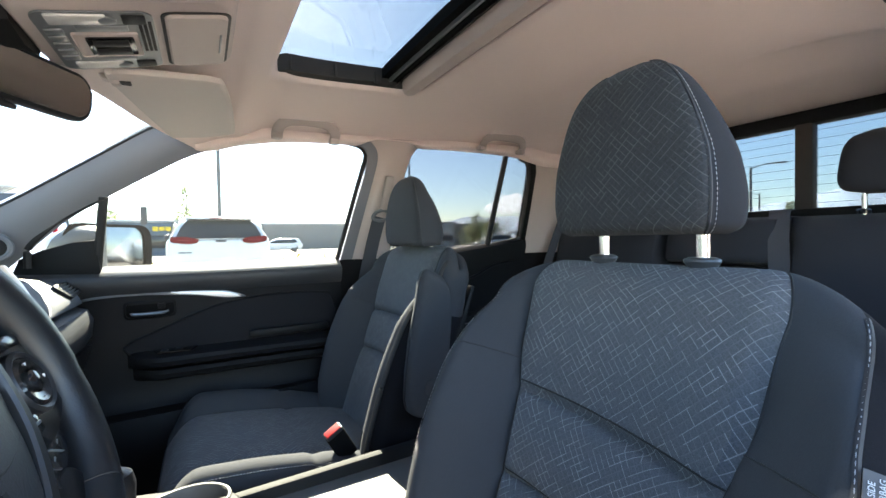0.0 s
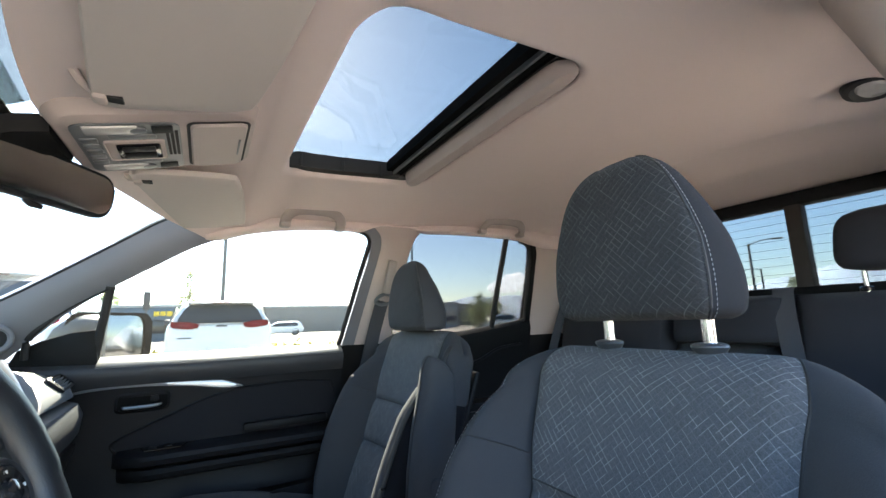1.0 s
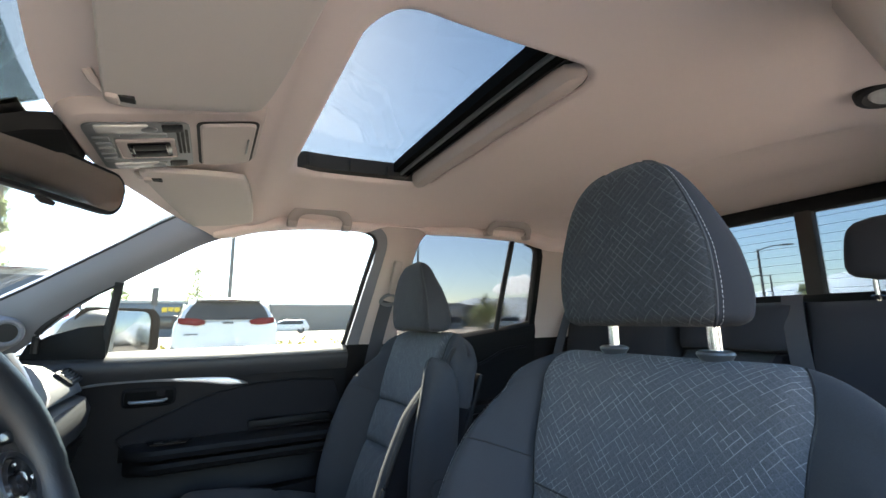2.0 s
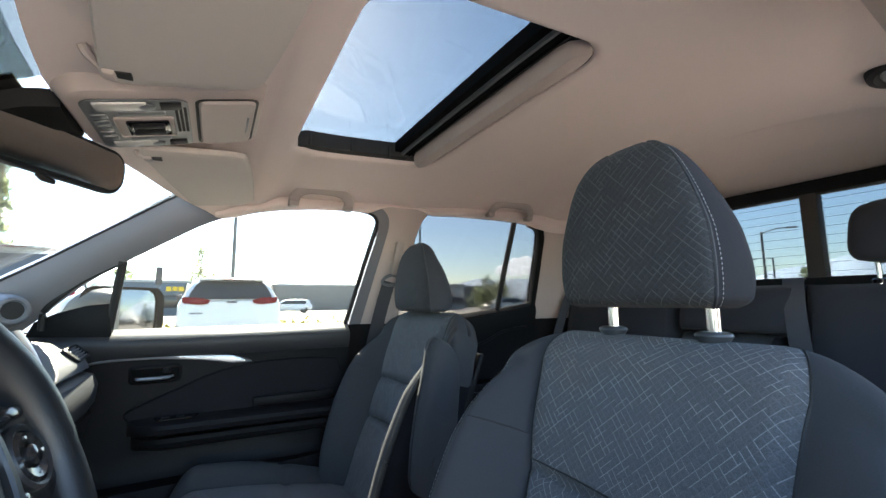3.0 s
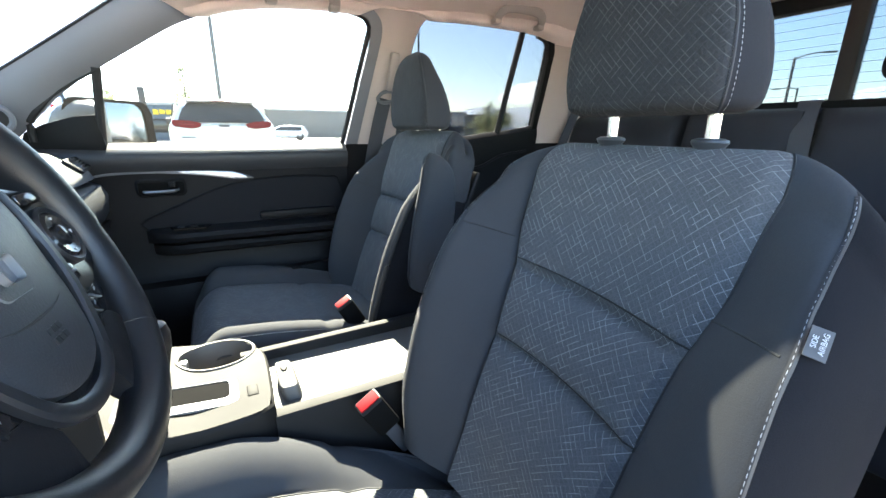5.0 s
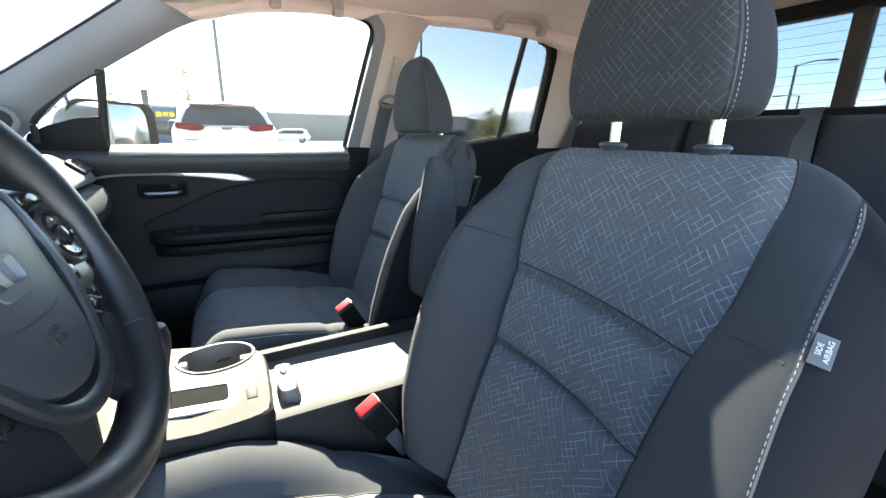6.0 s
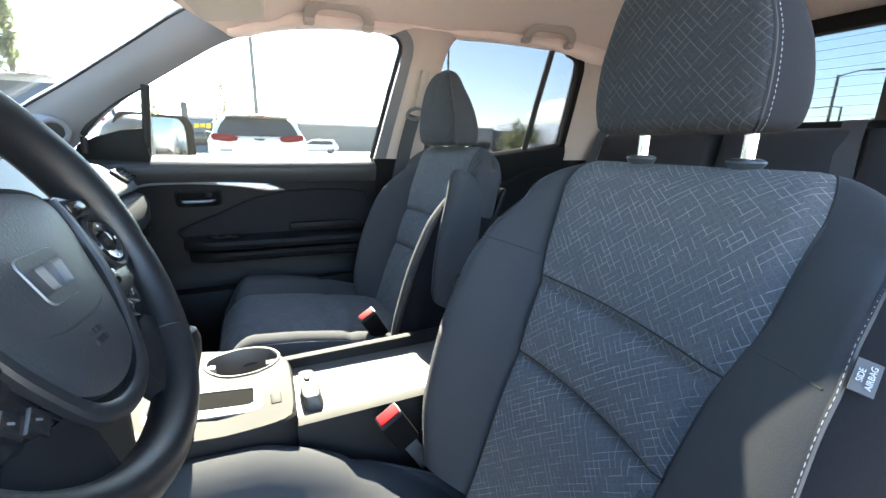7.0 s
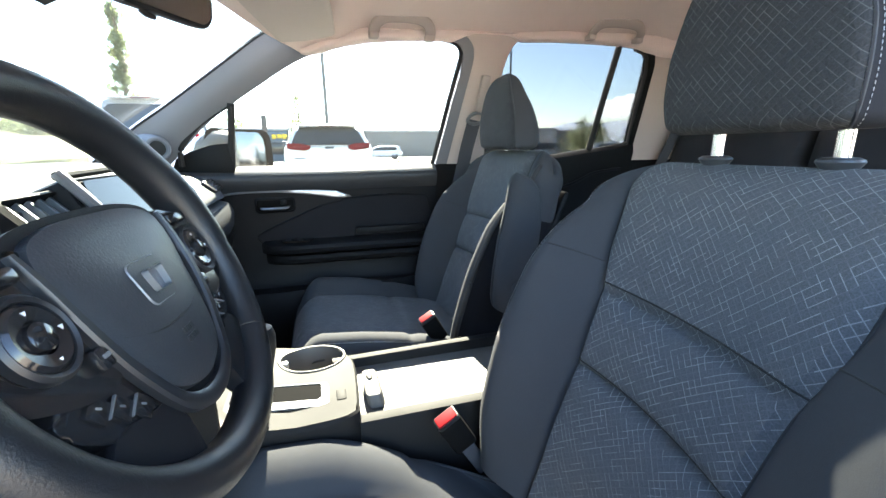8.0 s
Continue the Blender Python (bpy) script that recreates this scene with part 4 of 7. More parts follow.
def front_seat(cx, cy, out, label, head=0.0, shift=0.0, fore=0.0, low=0.0):
    """A front seat; cx, cy: the foot of its backrest; out: the side of its door, 1 or -1."""
    s = thing("front_seat", (cx - 0.1, cy, 0.50), label, "car seat", "front seats")
    rings, uvs = seat_back_rings(cx, cy, *((0.016, 0.0) if out > 0 else (0.0, 0.11)))
    n = len(rings[0])
    edge = 21
    split = len(rings) if out < 0 else 60          # below the shoulder, shade is painted into the passenger's cover
    back = part("backrest", loft(rings[:split], True, True, edge, n - edge, uvs), M_SIDE_SHADED, s, "backrest side and rear cover, shade painted into the cloth")
    if out > 0:
        part("shoulder", loft(rings[split - 1:], True, True, edge, n - edge, uvs[split - 1:]), M_CLOTH, back, "charcoal cloth shoulder")
    part("outer_bolster", loft(rings, True, True, 12, edge, uvs), M_CLOTH, back, "dark charcoal cloth bolster")
    part("inner_bolster", loft(rings, True, True, n - edge, n - 12, uvs), M_CLOTH, back, "dark charcoal cloth bolster")
    b = loft(rings, True, False, n - 12, n + 12, uvs)
    part("centre_panel", b, M_MAZE, back, "charcoal cloth panel with a pale broken line pattern")
    tip = [rings[-1][i % n] for i in range(n)]
    part("top_cap", plate(tip, (0, 0, -0.004)), M_CLOTH, back)
    stitch_i = edge
    o_line = [r[stitch_i if out > 0 else n - stitch_i] for r in rings[6:-8]]
    i_line = [r[n - stitch_i if out > 0 else stitch_i] for r in rings[6:-8]]
    lift = Vector((-0.0016, 0, 0.0006))
    part("outer_stitching", stitches([p + lift for p in o_line]), M_THREAD, back, "white stitched seam")
    part("inner_stitching", stitches([p + lift for p in i_line], r=0.00045), M_THREAD, back)
    part("outer_seam", tube(o_line, 0.0022, 5), M_PIPING, back)
    if out > 0:
        part("inner_piping", tube([p + Vector((-0.0016, 0.0004, 0.001)) for p in i_line], 0.0056, 8), M_RUBBER, back, "black piping")
    # bolster cross seam
    row = min(range(len(rings)), key=lambda j: abs(rings[j][0].z - 1.140))
    idx = list(range(13, 12 + 9))
    part("bolster_seam", tube([rings[row][i if out > 0 else n - i] + Vector((0.0003, 0, 0)) for i in idx], 0.0011, 5), M_RUBBER, back)
    if out < 0:
        row = min(range(len(rings)), key=lambda j: abs(rings[j][0].z - 1.150))
        part("bolster_seam", tube([rings[row][i] + Vector((0.0003, 0, 0)) for i in range(13, 22)], 0.0011, 5), M_RUBBER, back)
    for zs in (1.122, 1.018):
        row = min(range(len(rings)), key=lambda j: abs(rings[j][0].z - zs))
        part("cross_seam", tube([rings[row][i % n] + Vector((0.0004, 0, 0.0)) for i in range(n - 12, n + 13)], 0.0013, 5), M_RUBBER, back)
    for i in (12, n - 12):
        part("panel_seam", tube([r[i] + Vector((-0.0004, 0, 0)) for r in rings[2:-3]], 0.0013, 5), M_RUBBER, back)
    # airbag tag on the outer edge
    j = min(range(len(rings)), key=lambda q: abs(o_line[min(q, len(o_line) - 1)].z - 1.175))
    c = o_line[j]
    d = (o_line[j - 3] - o_line[j + 3]).normalized()
    w = Vector((0.55, out * 0.85, -0.10)).normalized()
    w = (w - d * w.dot(d)).normalized()
    nrm = d.cross(w).normalized()
    if nrm.x > 0:
        nrm = -nrm
    tag_at = c + nrm * 0.004 + w * 0.0015
    tag = part("airbag_tag", plate([tag_at - d * 0.0112, tag_at + d * 0.0112, tag_at + d * 0.0112 + w * 0.0125, tag_at - d * 0.0112 + w * 0.0125], nrm * 0.0012), M_TAG, s, "grey woven airbag tag with pale lettering")
    for word, across, size in (("SIDE", 0.0036, 0.0054), ("AIRBAG", 0.0086, 0.0054)):
        fc = bpy.data.curves.new("text", "FONT")
        fc.body, fc.size, fc.align_x, fc.align_y, fc.extrude = word, size * 0.86, "CENTER", "CENTER", 0.0002
        ft = new("writing", fc)
        run = -d
        upv = -w if nrm.dot(run.cross(-w)) > 0 else w
        m = Matrix((run, upv, run.cross(upv))).transposed().to_4x4()
        m.translation = tag_at + w * (across) + nrm * 0.0022
        deps = bpy.context.evaluated_depsgraph_get()
        me = bpy.data.meshes.new_from_object(ft.evaluated_get(deps))
        bpy.data.objects.remove(ft)
        bt = bmesh.new()
        bt.from_mesh(me)
        bpy.data.meshes.remove(me)
        bmesh.ops.transform(bt, matrix=m, verts=bt.verts)
        part("writing", bt, M_TAGINK, tag, "", False)
    # headrest
    hx = cx + 0.184 + fore
    rings, uvs = head_rings(hx, cy + shift, head, *((0.19, 1.0, 1.0) if out < 0 else (0.0, 0.95, 1.045)))
    n = len(rings[0])
    # only the driver's headrest has shade painted into its sides
    head = part("headrest", loft(rings, True, True, 8, n - 8, uvs), M_HEAD_SHADED if out < 0 else M_CLOTH, s, "charcoal cloth headrest")
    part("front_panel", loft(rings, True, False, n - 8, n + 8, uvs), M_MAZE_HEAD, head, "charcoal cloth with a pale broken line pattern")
    part("underside", plate([r for r in rings[0]], (0, 0, 0.002)), M_CLOTH, head)
    for i in (8, n - 8):
        part("seam", tube([r[i] + Vector((-0.0008, 0, 0)) for r in rings[1:-3]], 0.0016, 5), M_PIPING, head)
    i = n - 9 if out < 0 else 9
    part("stitching", stitches([r[i].lerp(r[8 if i < n / 2 else n - 8], 0.62) + Vector((-0.001, (0.0006 if i < n / 2 else -0.0006), 0)) for r in rings[2:-4]], 0.0050, 0.0030, 0.0004), M_THREAD, head, "white stitched seam")
    for y in (-0.065, 0.065):
        px = cx + 0.219
        part("post", lathe([(0.0066, 1.26), (0.0070, 1.30), (0.0070, 1.345)], 16, (px, cy + y, 0)), M_CHROME, s, "polished steel headrest post")
        g = lathe([(0.011, -0.010), (0.0155, -0.003), (0.0172, 0.0), (0.0165, 0.0022), (0.0125, 0.0042), (0.0085, 0.0045)], 20)
        bmesh.ops.scale(g, vec=(0.98, 1.12, 1.0), verts=g.verts)
        bmesh.ops.translate(g, vec=(px - 0.002, cy + y, 1.300), verts=g.verts)
        part("post_guide", g, M_GUIDE, s, "dark grey post guide")
    # cushion
    rings, uvs = cushion_rings(cx, cy + (0.018 if out > 0 else 0.0), low, *((0.028, 0.028) if out > 0 else (0.06, 0.020)))
    n = len(rings[0])
    cush = part("cushion", loft(rings, True, True, 10, n - 10, uvs), M_CLOTH, s, "dark charcoal cloth seat cushion")
    part("cushion_panel", loft(rings, True, False, n - 10, n + 10, uvs), M_MAZE, cush, "charcoal cloth panel with a pale broken line pattern")
    nose = [p for p in rings[0]]
    part("cushion_nose", plate(nose, (-0.004, 0, -0.004)), M_CLOTH, cush)
    for i in (10, n - 10):
        part("seam", tube([r[i] + Vector((0, 0, 0.0005)) for r in rings[1:]], 0.0015, 5), M_PIPING, cush)
    for i in (18, n - 18):
        part("edge_piping", tube([r[i] + Vector((0, 0.001 if i < n / 2 else -0.001, 0)) for r in rings], 0.0028, 6), M_PIPING, cush)
        if out > 0:
            part("edge_stitching", stitches([r[i - 1 if i < n / 2 else i + 1] + Vector((0, 0, 0.0012)) for r in rings[2:]], r=0.0006), M_THREAD, cush)
    part("valance", box(cx - 0.36, cx + 0.06, cy - 0.245, cy + 0.245, 0.60, 0.72, 0.015), M_BLACK, s, "black plastic seat base cover")
    for y in (-0.2, 0.2):
        part("track", box(cx - 0.35, cx + 0.1, cy + y - 0.02, cy + y + 0.02, 0.50, 0.60, 0.004), M_BLACK, s)
    part("back_shell", box(cx + 0.20, cx + 0.215, cy - 0.19, cy + 0.19, 0.88, 1.22, 0.006, turn=pose(0, 0, 0, 0, 21, 0)), M_BLACK, s)
    return s


driver = front_seat(0.388, -0.366, -1, "charcoal cloth driver's seat with pale line pattern and side airbag tag", 0.0, 0.0, 0.0, 0.016)
passenger = front_seat(0.450, 0.372, 1, "charcoal cloth passenger seat with pale line pattern and raised armrest", -0.024, 0.0, -0.014)


def armrest(cx, y, owner):
    """A folding armrest raised beside a backrest."""
    axis = [(cx + 0.070, 0.952), (cx + 0.078, 0.975), (cx + 0.088, 1.03), (cx + 0.097, 1.10), (cx + 0.108, 1.17), (cx + 0.111, 1.225), (cx + 0.108, 1.250), (cx + 0.106, 1.260)]
    wide = [0.028, 0.044, 0.050, 0.048, 0.043, 0.036, 0.024, 0.008]
    rings = []
    pts = curve_points([Vector((a, 0, c)) for a, c in axis], 5)
    for k, p in enumerate(pts):
        t = k / (len(pts) - 1) * (len(wide) - 1)
        j = min(int(t), len(wide) - 2)
        w = wide[j] + (wide[j + 1] - wide[j]) * (t - j)
        h = 0.030 * min(1, w / 0.030)
        rings.append([Vector((p.x + 0.93 * w * a, y + h * c, p.z - 0.36 * w * a)) for a, c in [(abs(math.cos(q)) ** 0.65 * math.copysign(1, math.cos(q)), abs(math.sin(q)) ** 0.65 * math.copysign(1, math.sin(q))) for q in [2 * math.pi * i / 24 for i in range(24)]]])
    a = part("armrest", loft(rings), M_CLOTH, owner, "charcoal cloth folding armrest, raised")
    g = 1 if y > owner.location.y else -1
    part("pivot_cover", lathe([(0.019, 0), (0.019, 0.004), (0.016, 0.006), (0.006, 0.0065), (0.0, 0.006)], 24, (cx + 0.090, y + g * 0.0285, 1.015), (0, g, 0)), M_CLOTH, a)
    part("edge_seam", tube([r[12] + Vector((-0.001, 0, 0)) for r in rings[2:-1]], 0.002, 5), M_PIPING, a)
    return a


armrest(0.450, 0.372 - 0.262, passenger)


# buckles
def buckle(x, y, z, label):
    t = thing("seat_belt_buckle", (x, y, z - 0.12), label, "belt buckle", "front belt buckles")
    m = pose(x, y, z, 0, -30, 4) @ pose(0, 0, 0, 8, 0, 0)
    b = box(-0.020, 0.020, -0.012, 0.012, -0.075, 0.0, 0.005)
    bmesh.ops.transform(b, matrix=m, verts=b.verts)
    part("case", b, M_VOID, t, "black plastic case")
    b = band([m @ Vector((a, c, 0.0015)) for a, c in rounded(-0.019, 0.019, -0.0125, 0.0125, 0.004, 3)], [m @ Vector((a, c, 0.002)) for a, c in rounded(-0.0175, 0.0175, -0.0108, 0.0108, 0.003, 3)], m.to_3x3() @ Vector((0, 0, -0.006)))
    part("rim", b, M_TRIM, t)
    b = box(-0.0170, 0.0170, -0.0104, 0.0104, -0.004, 0.0035, 0.002)
    bmesh.ops.transform(b, matrix=m, verts=b.verts)
    part("release_button", b, M_RED, t, "red release button")
    b = box(-0.012, 0.012, -0.004, 0.004, -0.16, -0.07, 0.003)
    bmesh.ops.transform(b, matrix=m, verts=b.verts)
    part("stalk", b, M_BELT, t)


buckle(0.292, -0.168, 0.910, "black buckle with red button beside the driver's seat")
buckle(0.350, 0.173, 0.932, "black buckle with red button beside the passenger seat")

# passenger shoulder belt
bl = thing("shoulder_belt", (0.64, 0.66, 0.9), "dark grey shoulder belt hanging from the middle pillar", "seat belt")
def webbing(pts, width, across=Vector((1, 0, 0))):
    c = curve_points(pts, 6)
    rings = []
    for i, p in enumerate(c):
        d = (c[min(i + 1, len(c) - 1)] - c[max(i - 1, 0)]).normalized()
        a = (across - d * across.dot(d)).normalized()
        n = d.cross(a).normalized() * 0.0007
        rings.append([p + a * width / 2 + n, p - a * width / 2 + n, p - a * width / 2 - n, p + a * width / 2 - n])
    return loft(rings)
part("webbing", webbing([(0.652, 0.652, 1.408), (0.628, 0.672, 1.30), (0.600, 0.690, 1.15), (0.57, 0.700, 0.98), (0.55, 0.70, 0.80)], 0.047), M_BELT, bl, "dark grey belt webbing")
part("slot_cover", box(0.655, 0.685, 0.612, 0.632, 1.43, 1.545, 0.006, turn=pose(0, 0, 0, 14, 6, 0)), M_HANDLE, bl, "grey beige height adjuster")
part("guide_loop", tube(curve_points([(0.628, 0.655, 1.405), (0.64, 0.645, 1.424), (0.664, 0.638, 1.430), (0.684, 0.638, 1.418), (0.678, 0.648, 1.402), (0.65, 0.655, 1.396)], 5, True), 0.006, 8, True), M_SATIN, bl, "belt guide loop")
part("stop_button", lathe([(0.006, 0), (0.006, 0.003), (0.0, 0.004)], 12, (0.565, 0.693, 1.04), (0, -1, 0.1)), M_SATIN, bl)

# ---- rear bench ----
rb = thing("rear_bench", (1.45, 0, 0.5), "dark charcoal cloth rear bench with centre armrest folded", "rear seat")


def bench_panel(y0, y1, z0, z1, m=M_REAR_CLOTH, x=1.50):
    def f(u, v):
        y, z = y0 + (y1 - y0) * u, z0 + (z1 - z0) * v
        e = (1 - (2 * u - 1) ** 8) * (1 - (2 * v - 1) ** 8)
        return Vector((x + (z - 1.0) * 0.22 - 0.055 * e ** 0.5, y, z))
    return sheet(f, 22, 14, (0.11, 0, 0.0))


part("backrest", bench_panel(-0.70, -0.165, 0.86, 1.375), M_REAR_CLOTH, rb, "dark charcoal cloth backrest")
part("backrest", bench_panel(-0.155, 0.185, 1.235, 1.378), M_REAR_CLOTH, rb)
part("centre_armrest", bench_panel(-0.10, 0.18, 0.88, 1.228, M_REAR_CLOTH, 1.505), M_REAR_CLOTH, rb, "folded centre armrest")
part("backrest", bench_panel(0.195, 0.70, 0.86, 1.375), M_REAR_CLOTH, rb)
part("cushion", box(0.98, 1.50, -0.68, 0.68, 0.78, 0.92, 0.035, 4), M_REAR_CLOTH, rb, "dark charcoal cloth rear cushion")
part("pedestal", box(1.05, 1.55, -0.66, 0.66, 0.50, 0.78, 0.01), M_BLACK, rb)


def rear_head(y, w=0.13, z0=1.425, z1=1.585):
    rings = []
    for k in range(17):
        q = k / 16
        z = z0 + (z1 - z0) * q
        e = (1 - abs(2 * q - 1) ** 4) ** 0.5
        hw = (w - 0.016 * q) * (0.55 + 0.45 * e) if 0 < k < 16 else w * 0.5
        d = 0.05 * (0.35 + 0.65 * e)
        rings.append([Vector((1.575 + 0.1 * (z - 1.4) + d * abs(math.sin(a)) ** 0.7 * math.copysign(1, math.sin(a)), y + hw * abs(math.cos(a)) ** 0.6 * math.copysign(1, math.cos(a)), z)) for a in [2 * math.pi * i / 32 for i in range(32)]])
    return loft(rings)


for y in (-0.388, 0.388):
    h = part("headrest", rear_head(y), M_REAR_CLOTH, rb, "dark cloth rear headrest")
    for dy in (-0.075, 0.075):
        part("post", lathe([(0.006, 1.36), (0.006, 1.44)], 12, (1.585, y + dy, 0)), M_CHROME, h, "steel post")
        part("post_guide", lathe([(0.014, 1.375), (0.015, 1.384), (0.009, 1.388)], 14, (1.58, y + dy, 0)), M_GLOSS, h)
rbl = thing("rear_belt", (1.5, -0.17, 1.1), "dark rear shoulder belt lying over the bench back", "seat belt")
part("webbing", webbing([(1.62, -0.125, 1.395), (1.575, -0.138, 1.392), (1.535, -0.150, 1.34), (1.510, -0.160, 1.26), (1.485, -0.175, 1.12), (1.45, -0.19, 0.95)], 0.050, Vector((0, 1, 0))), M_BELT, rbl)
rbr = thing("rear_belt", (1.5, 0.6, 1.1), "dark rear shoulder belt beside the rear pillar", "seat belt")
part("webbing", webbing([(1.56, 0.64, 1.50), (1.50, 0.655, 1.35), (1.44, 0.665, 1.20), (1.40, 0.67, 1.05)], 0.046), M_BELT, rbr)

# ---- grab handles ----
def grab(x0, x1, y, z0, z1):
    """A folding handle: a flat upturned U with two hinge blocks and a shallow backing plate."""
    g = thing("grab_handle", ((x0 + x1) / 2, y, z1), "grey beige folding grab handle on the roof rail", "grab handle", "grab handles")
    ln, lean = x1 - x0, 0.55
    pl = lambda x, h, d: Vector((x, y - d - lean * h, z0 + h))
    H_ = z1 - z0 + 0.008
    mid = curve_points([pl(x0 + 0.012, -0.006, 0.004), pl(x0 + 0.012, 0.010, 0.012), pl(x0 + 0.020, H_ * 0.62, 0.016), pl(x0 + 0.045, H_ * 0.92, 0.018), pl(x0 + 0.5 * ln, H_, 0.018), pl(x1 - 0.045, H_ * 0.92, 0.018), pl(x1 - 0.020, H_ * 0.62, 0.016), pl(x1 - 0.012, 0.010, 0.012), pl(x1 - 0.012, -0.006, 0.004)], 6)
    out_n = Vector((0, -0.82, -0.57))
    rings = []
    for i, p in enumerate(mid):
        d = (mid[min(i + 1, len(mid) - 1)] - mid[max(i - 1, 0)]).normalized()
        a = d.cross(out_n).normalized()
        w, t_ = 0.0155, 0.0060
        rings.append([p + a * w * math.cos(q) + out_n * t_ * math.sin(q) for q in [2 * math.pi * k / 14 for k in range(14)]])
    part("bar", loft(rings), M_HANDLE, g, "grey beige grip")
    for x in (x0 + 0.012, x1 - 0.012):
        part("end_cap", box(x - 0.014, x + 0.014, y - 0.020, y + 0.010, z0 - 0.011, z0 + 0.006, 0.005), M_HANDLE, g)


grab(0.304, 0.490, 0.572, 1.632, 1.664)
grab(1.010, 1.218, 0.568, 1.664, 1.694)

# ---- sun visors ----
def visor(s):
    v = thing("sun_visor", (0.08, s * 0.33, 1.63), "grey beige vinyl sun visor folded against the headliner", "sun visor", "sun visors")
    pts = [(0.004, 0.150), (0.009, 0.126), (0.03, 0.118), (0.12, 0.131), (0.152, 0.140), (0.168, 0.165), (0.188, 0.30), (0.205, 0.50), (0.200, 0.530), (0.17, 0.552), (0.10, 0.580), (0.075, 0.578), (0.062, 0.55), (0.03, 0.34)]
    c = curve_points([Vector((x, s * y, 0)) for x, y in pts], 4, True)
    ctr = sum(c, Vector()) / len(c)
    low = lambda x, y: 1.598 + 0.12 * x
    def ring(k, dz):
        return [Vector((p.x + (ctr.x - p.x) * k, p.y + (ctr.y - p.y) * k, low(p.x + (ctr.x - p.x) * k, 0) + dz)) for p in c]
    rings = [ring(0.9, -0.012), ring(0.5, -0.013), ring(0.12, -0.012), ring(0.04, -0.011), ring(0.008, -0.008), ring(0.0, -0.003), ring(0.008, 0.002), ring(0.05, 0.004)]
    part("panel", loft(rings), M_VISOR, v, "grey beige vinyl visor panel")
    cy = s * 0.150
    z = low(0.02, cy) - 0.012
    part("clip", box(0.008, 0.020, cy - 0.009, cy + 0.009, z - 0.006, z + 0.012, 0.003), M_BEIGE, v, "grey beige plastic retaining clip")
    part("arm", tube(curve_points([(-0.006, cy + s * 0.020, z + 0.016), (0.000, cy + s * 0.014, z + 0.007), (0.008, cy + s * 0.004, z + 0.003), (0.020, cy, z + 0.002)], 5), [0.005] * 6 + [0.004] * 10, 8), M_BEIGE, v)
    part("slot", box(0.018, 0.034, cy - 0.007, cy + 0.007, z - 0.0014, z + 0.002, 0.0), M_RUBBER, v)


visor(1)
visor(-1)

# ---- overhead console ----
oc = thing("overhead_console", (0.07, 0, 1.60), "grey beige overhead console with map lights and sunglasses holder", "overhead console")
OCM = Matrix.Translation((0.064, 0.0, 1.611)) @ pose(0, 0, 0, 0, -13.5, 0)
def ocp(b):
    bmesh.ops.transform(b, matrix=OCM, verts=b.verts)
    return b
base_o, base_i = rounded(-0.118, 0.116, -0.102, 0.102, 0.035, 6), rounded(-0.104, 0.108, -0.090, 0.090, 0.022, 6)
rings = [[Vector((x, y, z)) for x, y in o] for o, z in ((rounded(-0.126, 0.124, -0.110, 0.110, 0.04, 6), 0.022), (base_o, 0.004), (rounded(-0.112, 0.112, -0.097, 0.097, 0.03, 6), -0.006), (base_i, -0.009), (rounded(-0.06, 0.06, -0.05, 0.05, 0.02, 6), -0.010))]
part("housing", ocp(loft(rings)), M_BEIGE, oc, "grey beige console housing")
part("holder_gap", ocp(plate([(x, y, -0.0105) for x, y in rounded(0.024, 0.104, -0.083, 0.083, 0.012, 4)], (0, 0, -0.001))), M_RUBBER, oc)
lid = part("sunglasses_lid", ocp(loft([[Vector((x, y, z)) for x, y in o] for o, z in ((rounded(0.028, 0.1, -0.079, 0.079, 0.010, 4), -0.010), (rounded(0.028, 0.1, -0.079, 0.079, 0.010, 4), -0.013), (rounded(0.030, 0.098, -0.077, 0.077, 0.009, 4), -0.0155), (rounded(0.05, 0.08, -0.04, 0.04, 0.008, 4), -0.0165))])), M_BEIGE, oc, "sunglasses holder lid")
part("lid_pull", ocp(box(0.090, 0.093, -0.03, 0.03, -0.0172, -0.0155, 0.0007)), M_SATIN, lid)
part("bezel", ocp(plate([(x, y, -0.0105) for x, y in rounded(-0.098, 0.016, -0.084, 0.084, 0.014, 4)], (0, 0, -0.002))), M_SATIN, oc, "satin grey control bezel")
for y in (-0.068, 0.068):
    l = part("map_light", ocp(box(-0.086, -0.030, y - 0.012, y + 0.012, -0.0155, -0.010, 0.003)), M_LENS, oc, "clear map light lens")
    part("light_button", ocp(lathe([(0.009, 0.0), (0.009, -0.002), (0.006, -0.003)], 14, (-0.030, y, -0.0135))), M_SATIN, l)
    part("light_switch", ocp(box(-0.016, 0.008, y - 0.011, y + 0.011, -0.0150, -0.0115, 0.002)), M_CHAR, oc)
part("button_panel", ocp(box(-0.072, -0.004, -0.034, 0.034, -0.0150, -0.0115, 0.004)), M_BEIGE, oc)
part("display_recess", ocp(box(-0.060, -0.010, -0.026, 0.026, -0.0163, -0.0140, 0.003)), M_GLOSS, oc, "black switch recess")
for y in (-0.013, 0.011):
    part("roof_switch", ocp(box(-0.054, -0.016, y - 0.007, y + 0.009, -0.0195, -0.0158, 0.002)), M_CHAR, oc, "dark sunroof switch")
for y in (-0.046, 0.046):
    part("side_button", ocp(box(-0.064, -0.012, y - 0.007, y + 0.007, -0.0150, -0.0118, 0.002)), M_SATIN, oc)
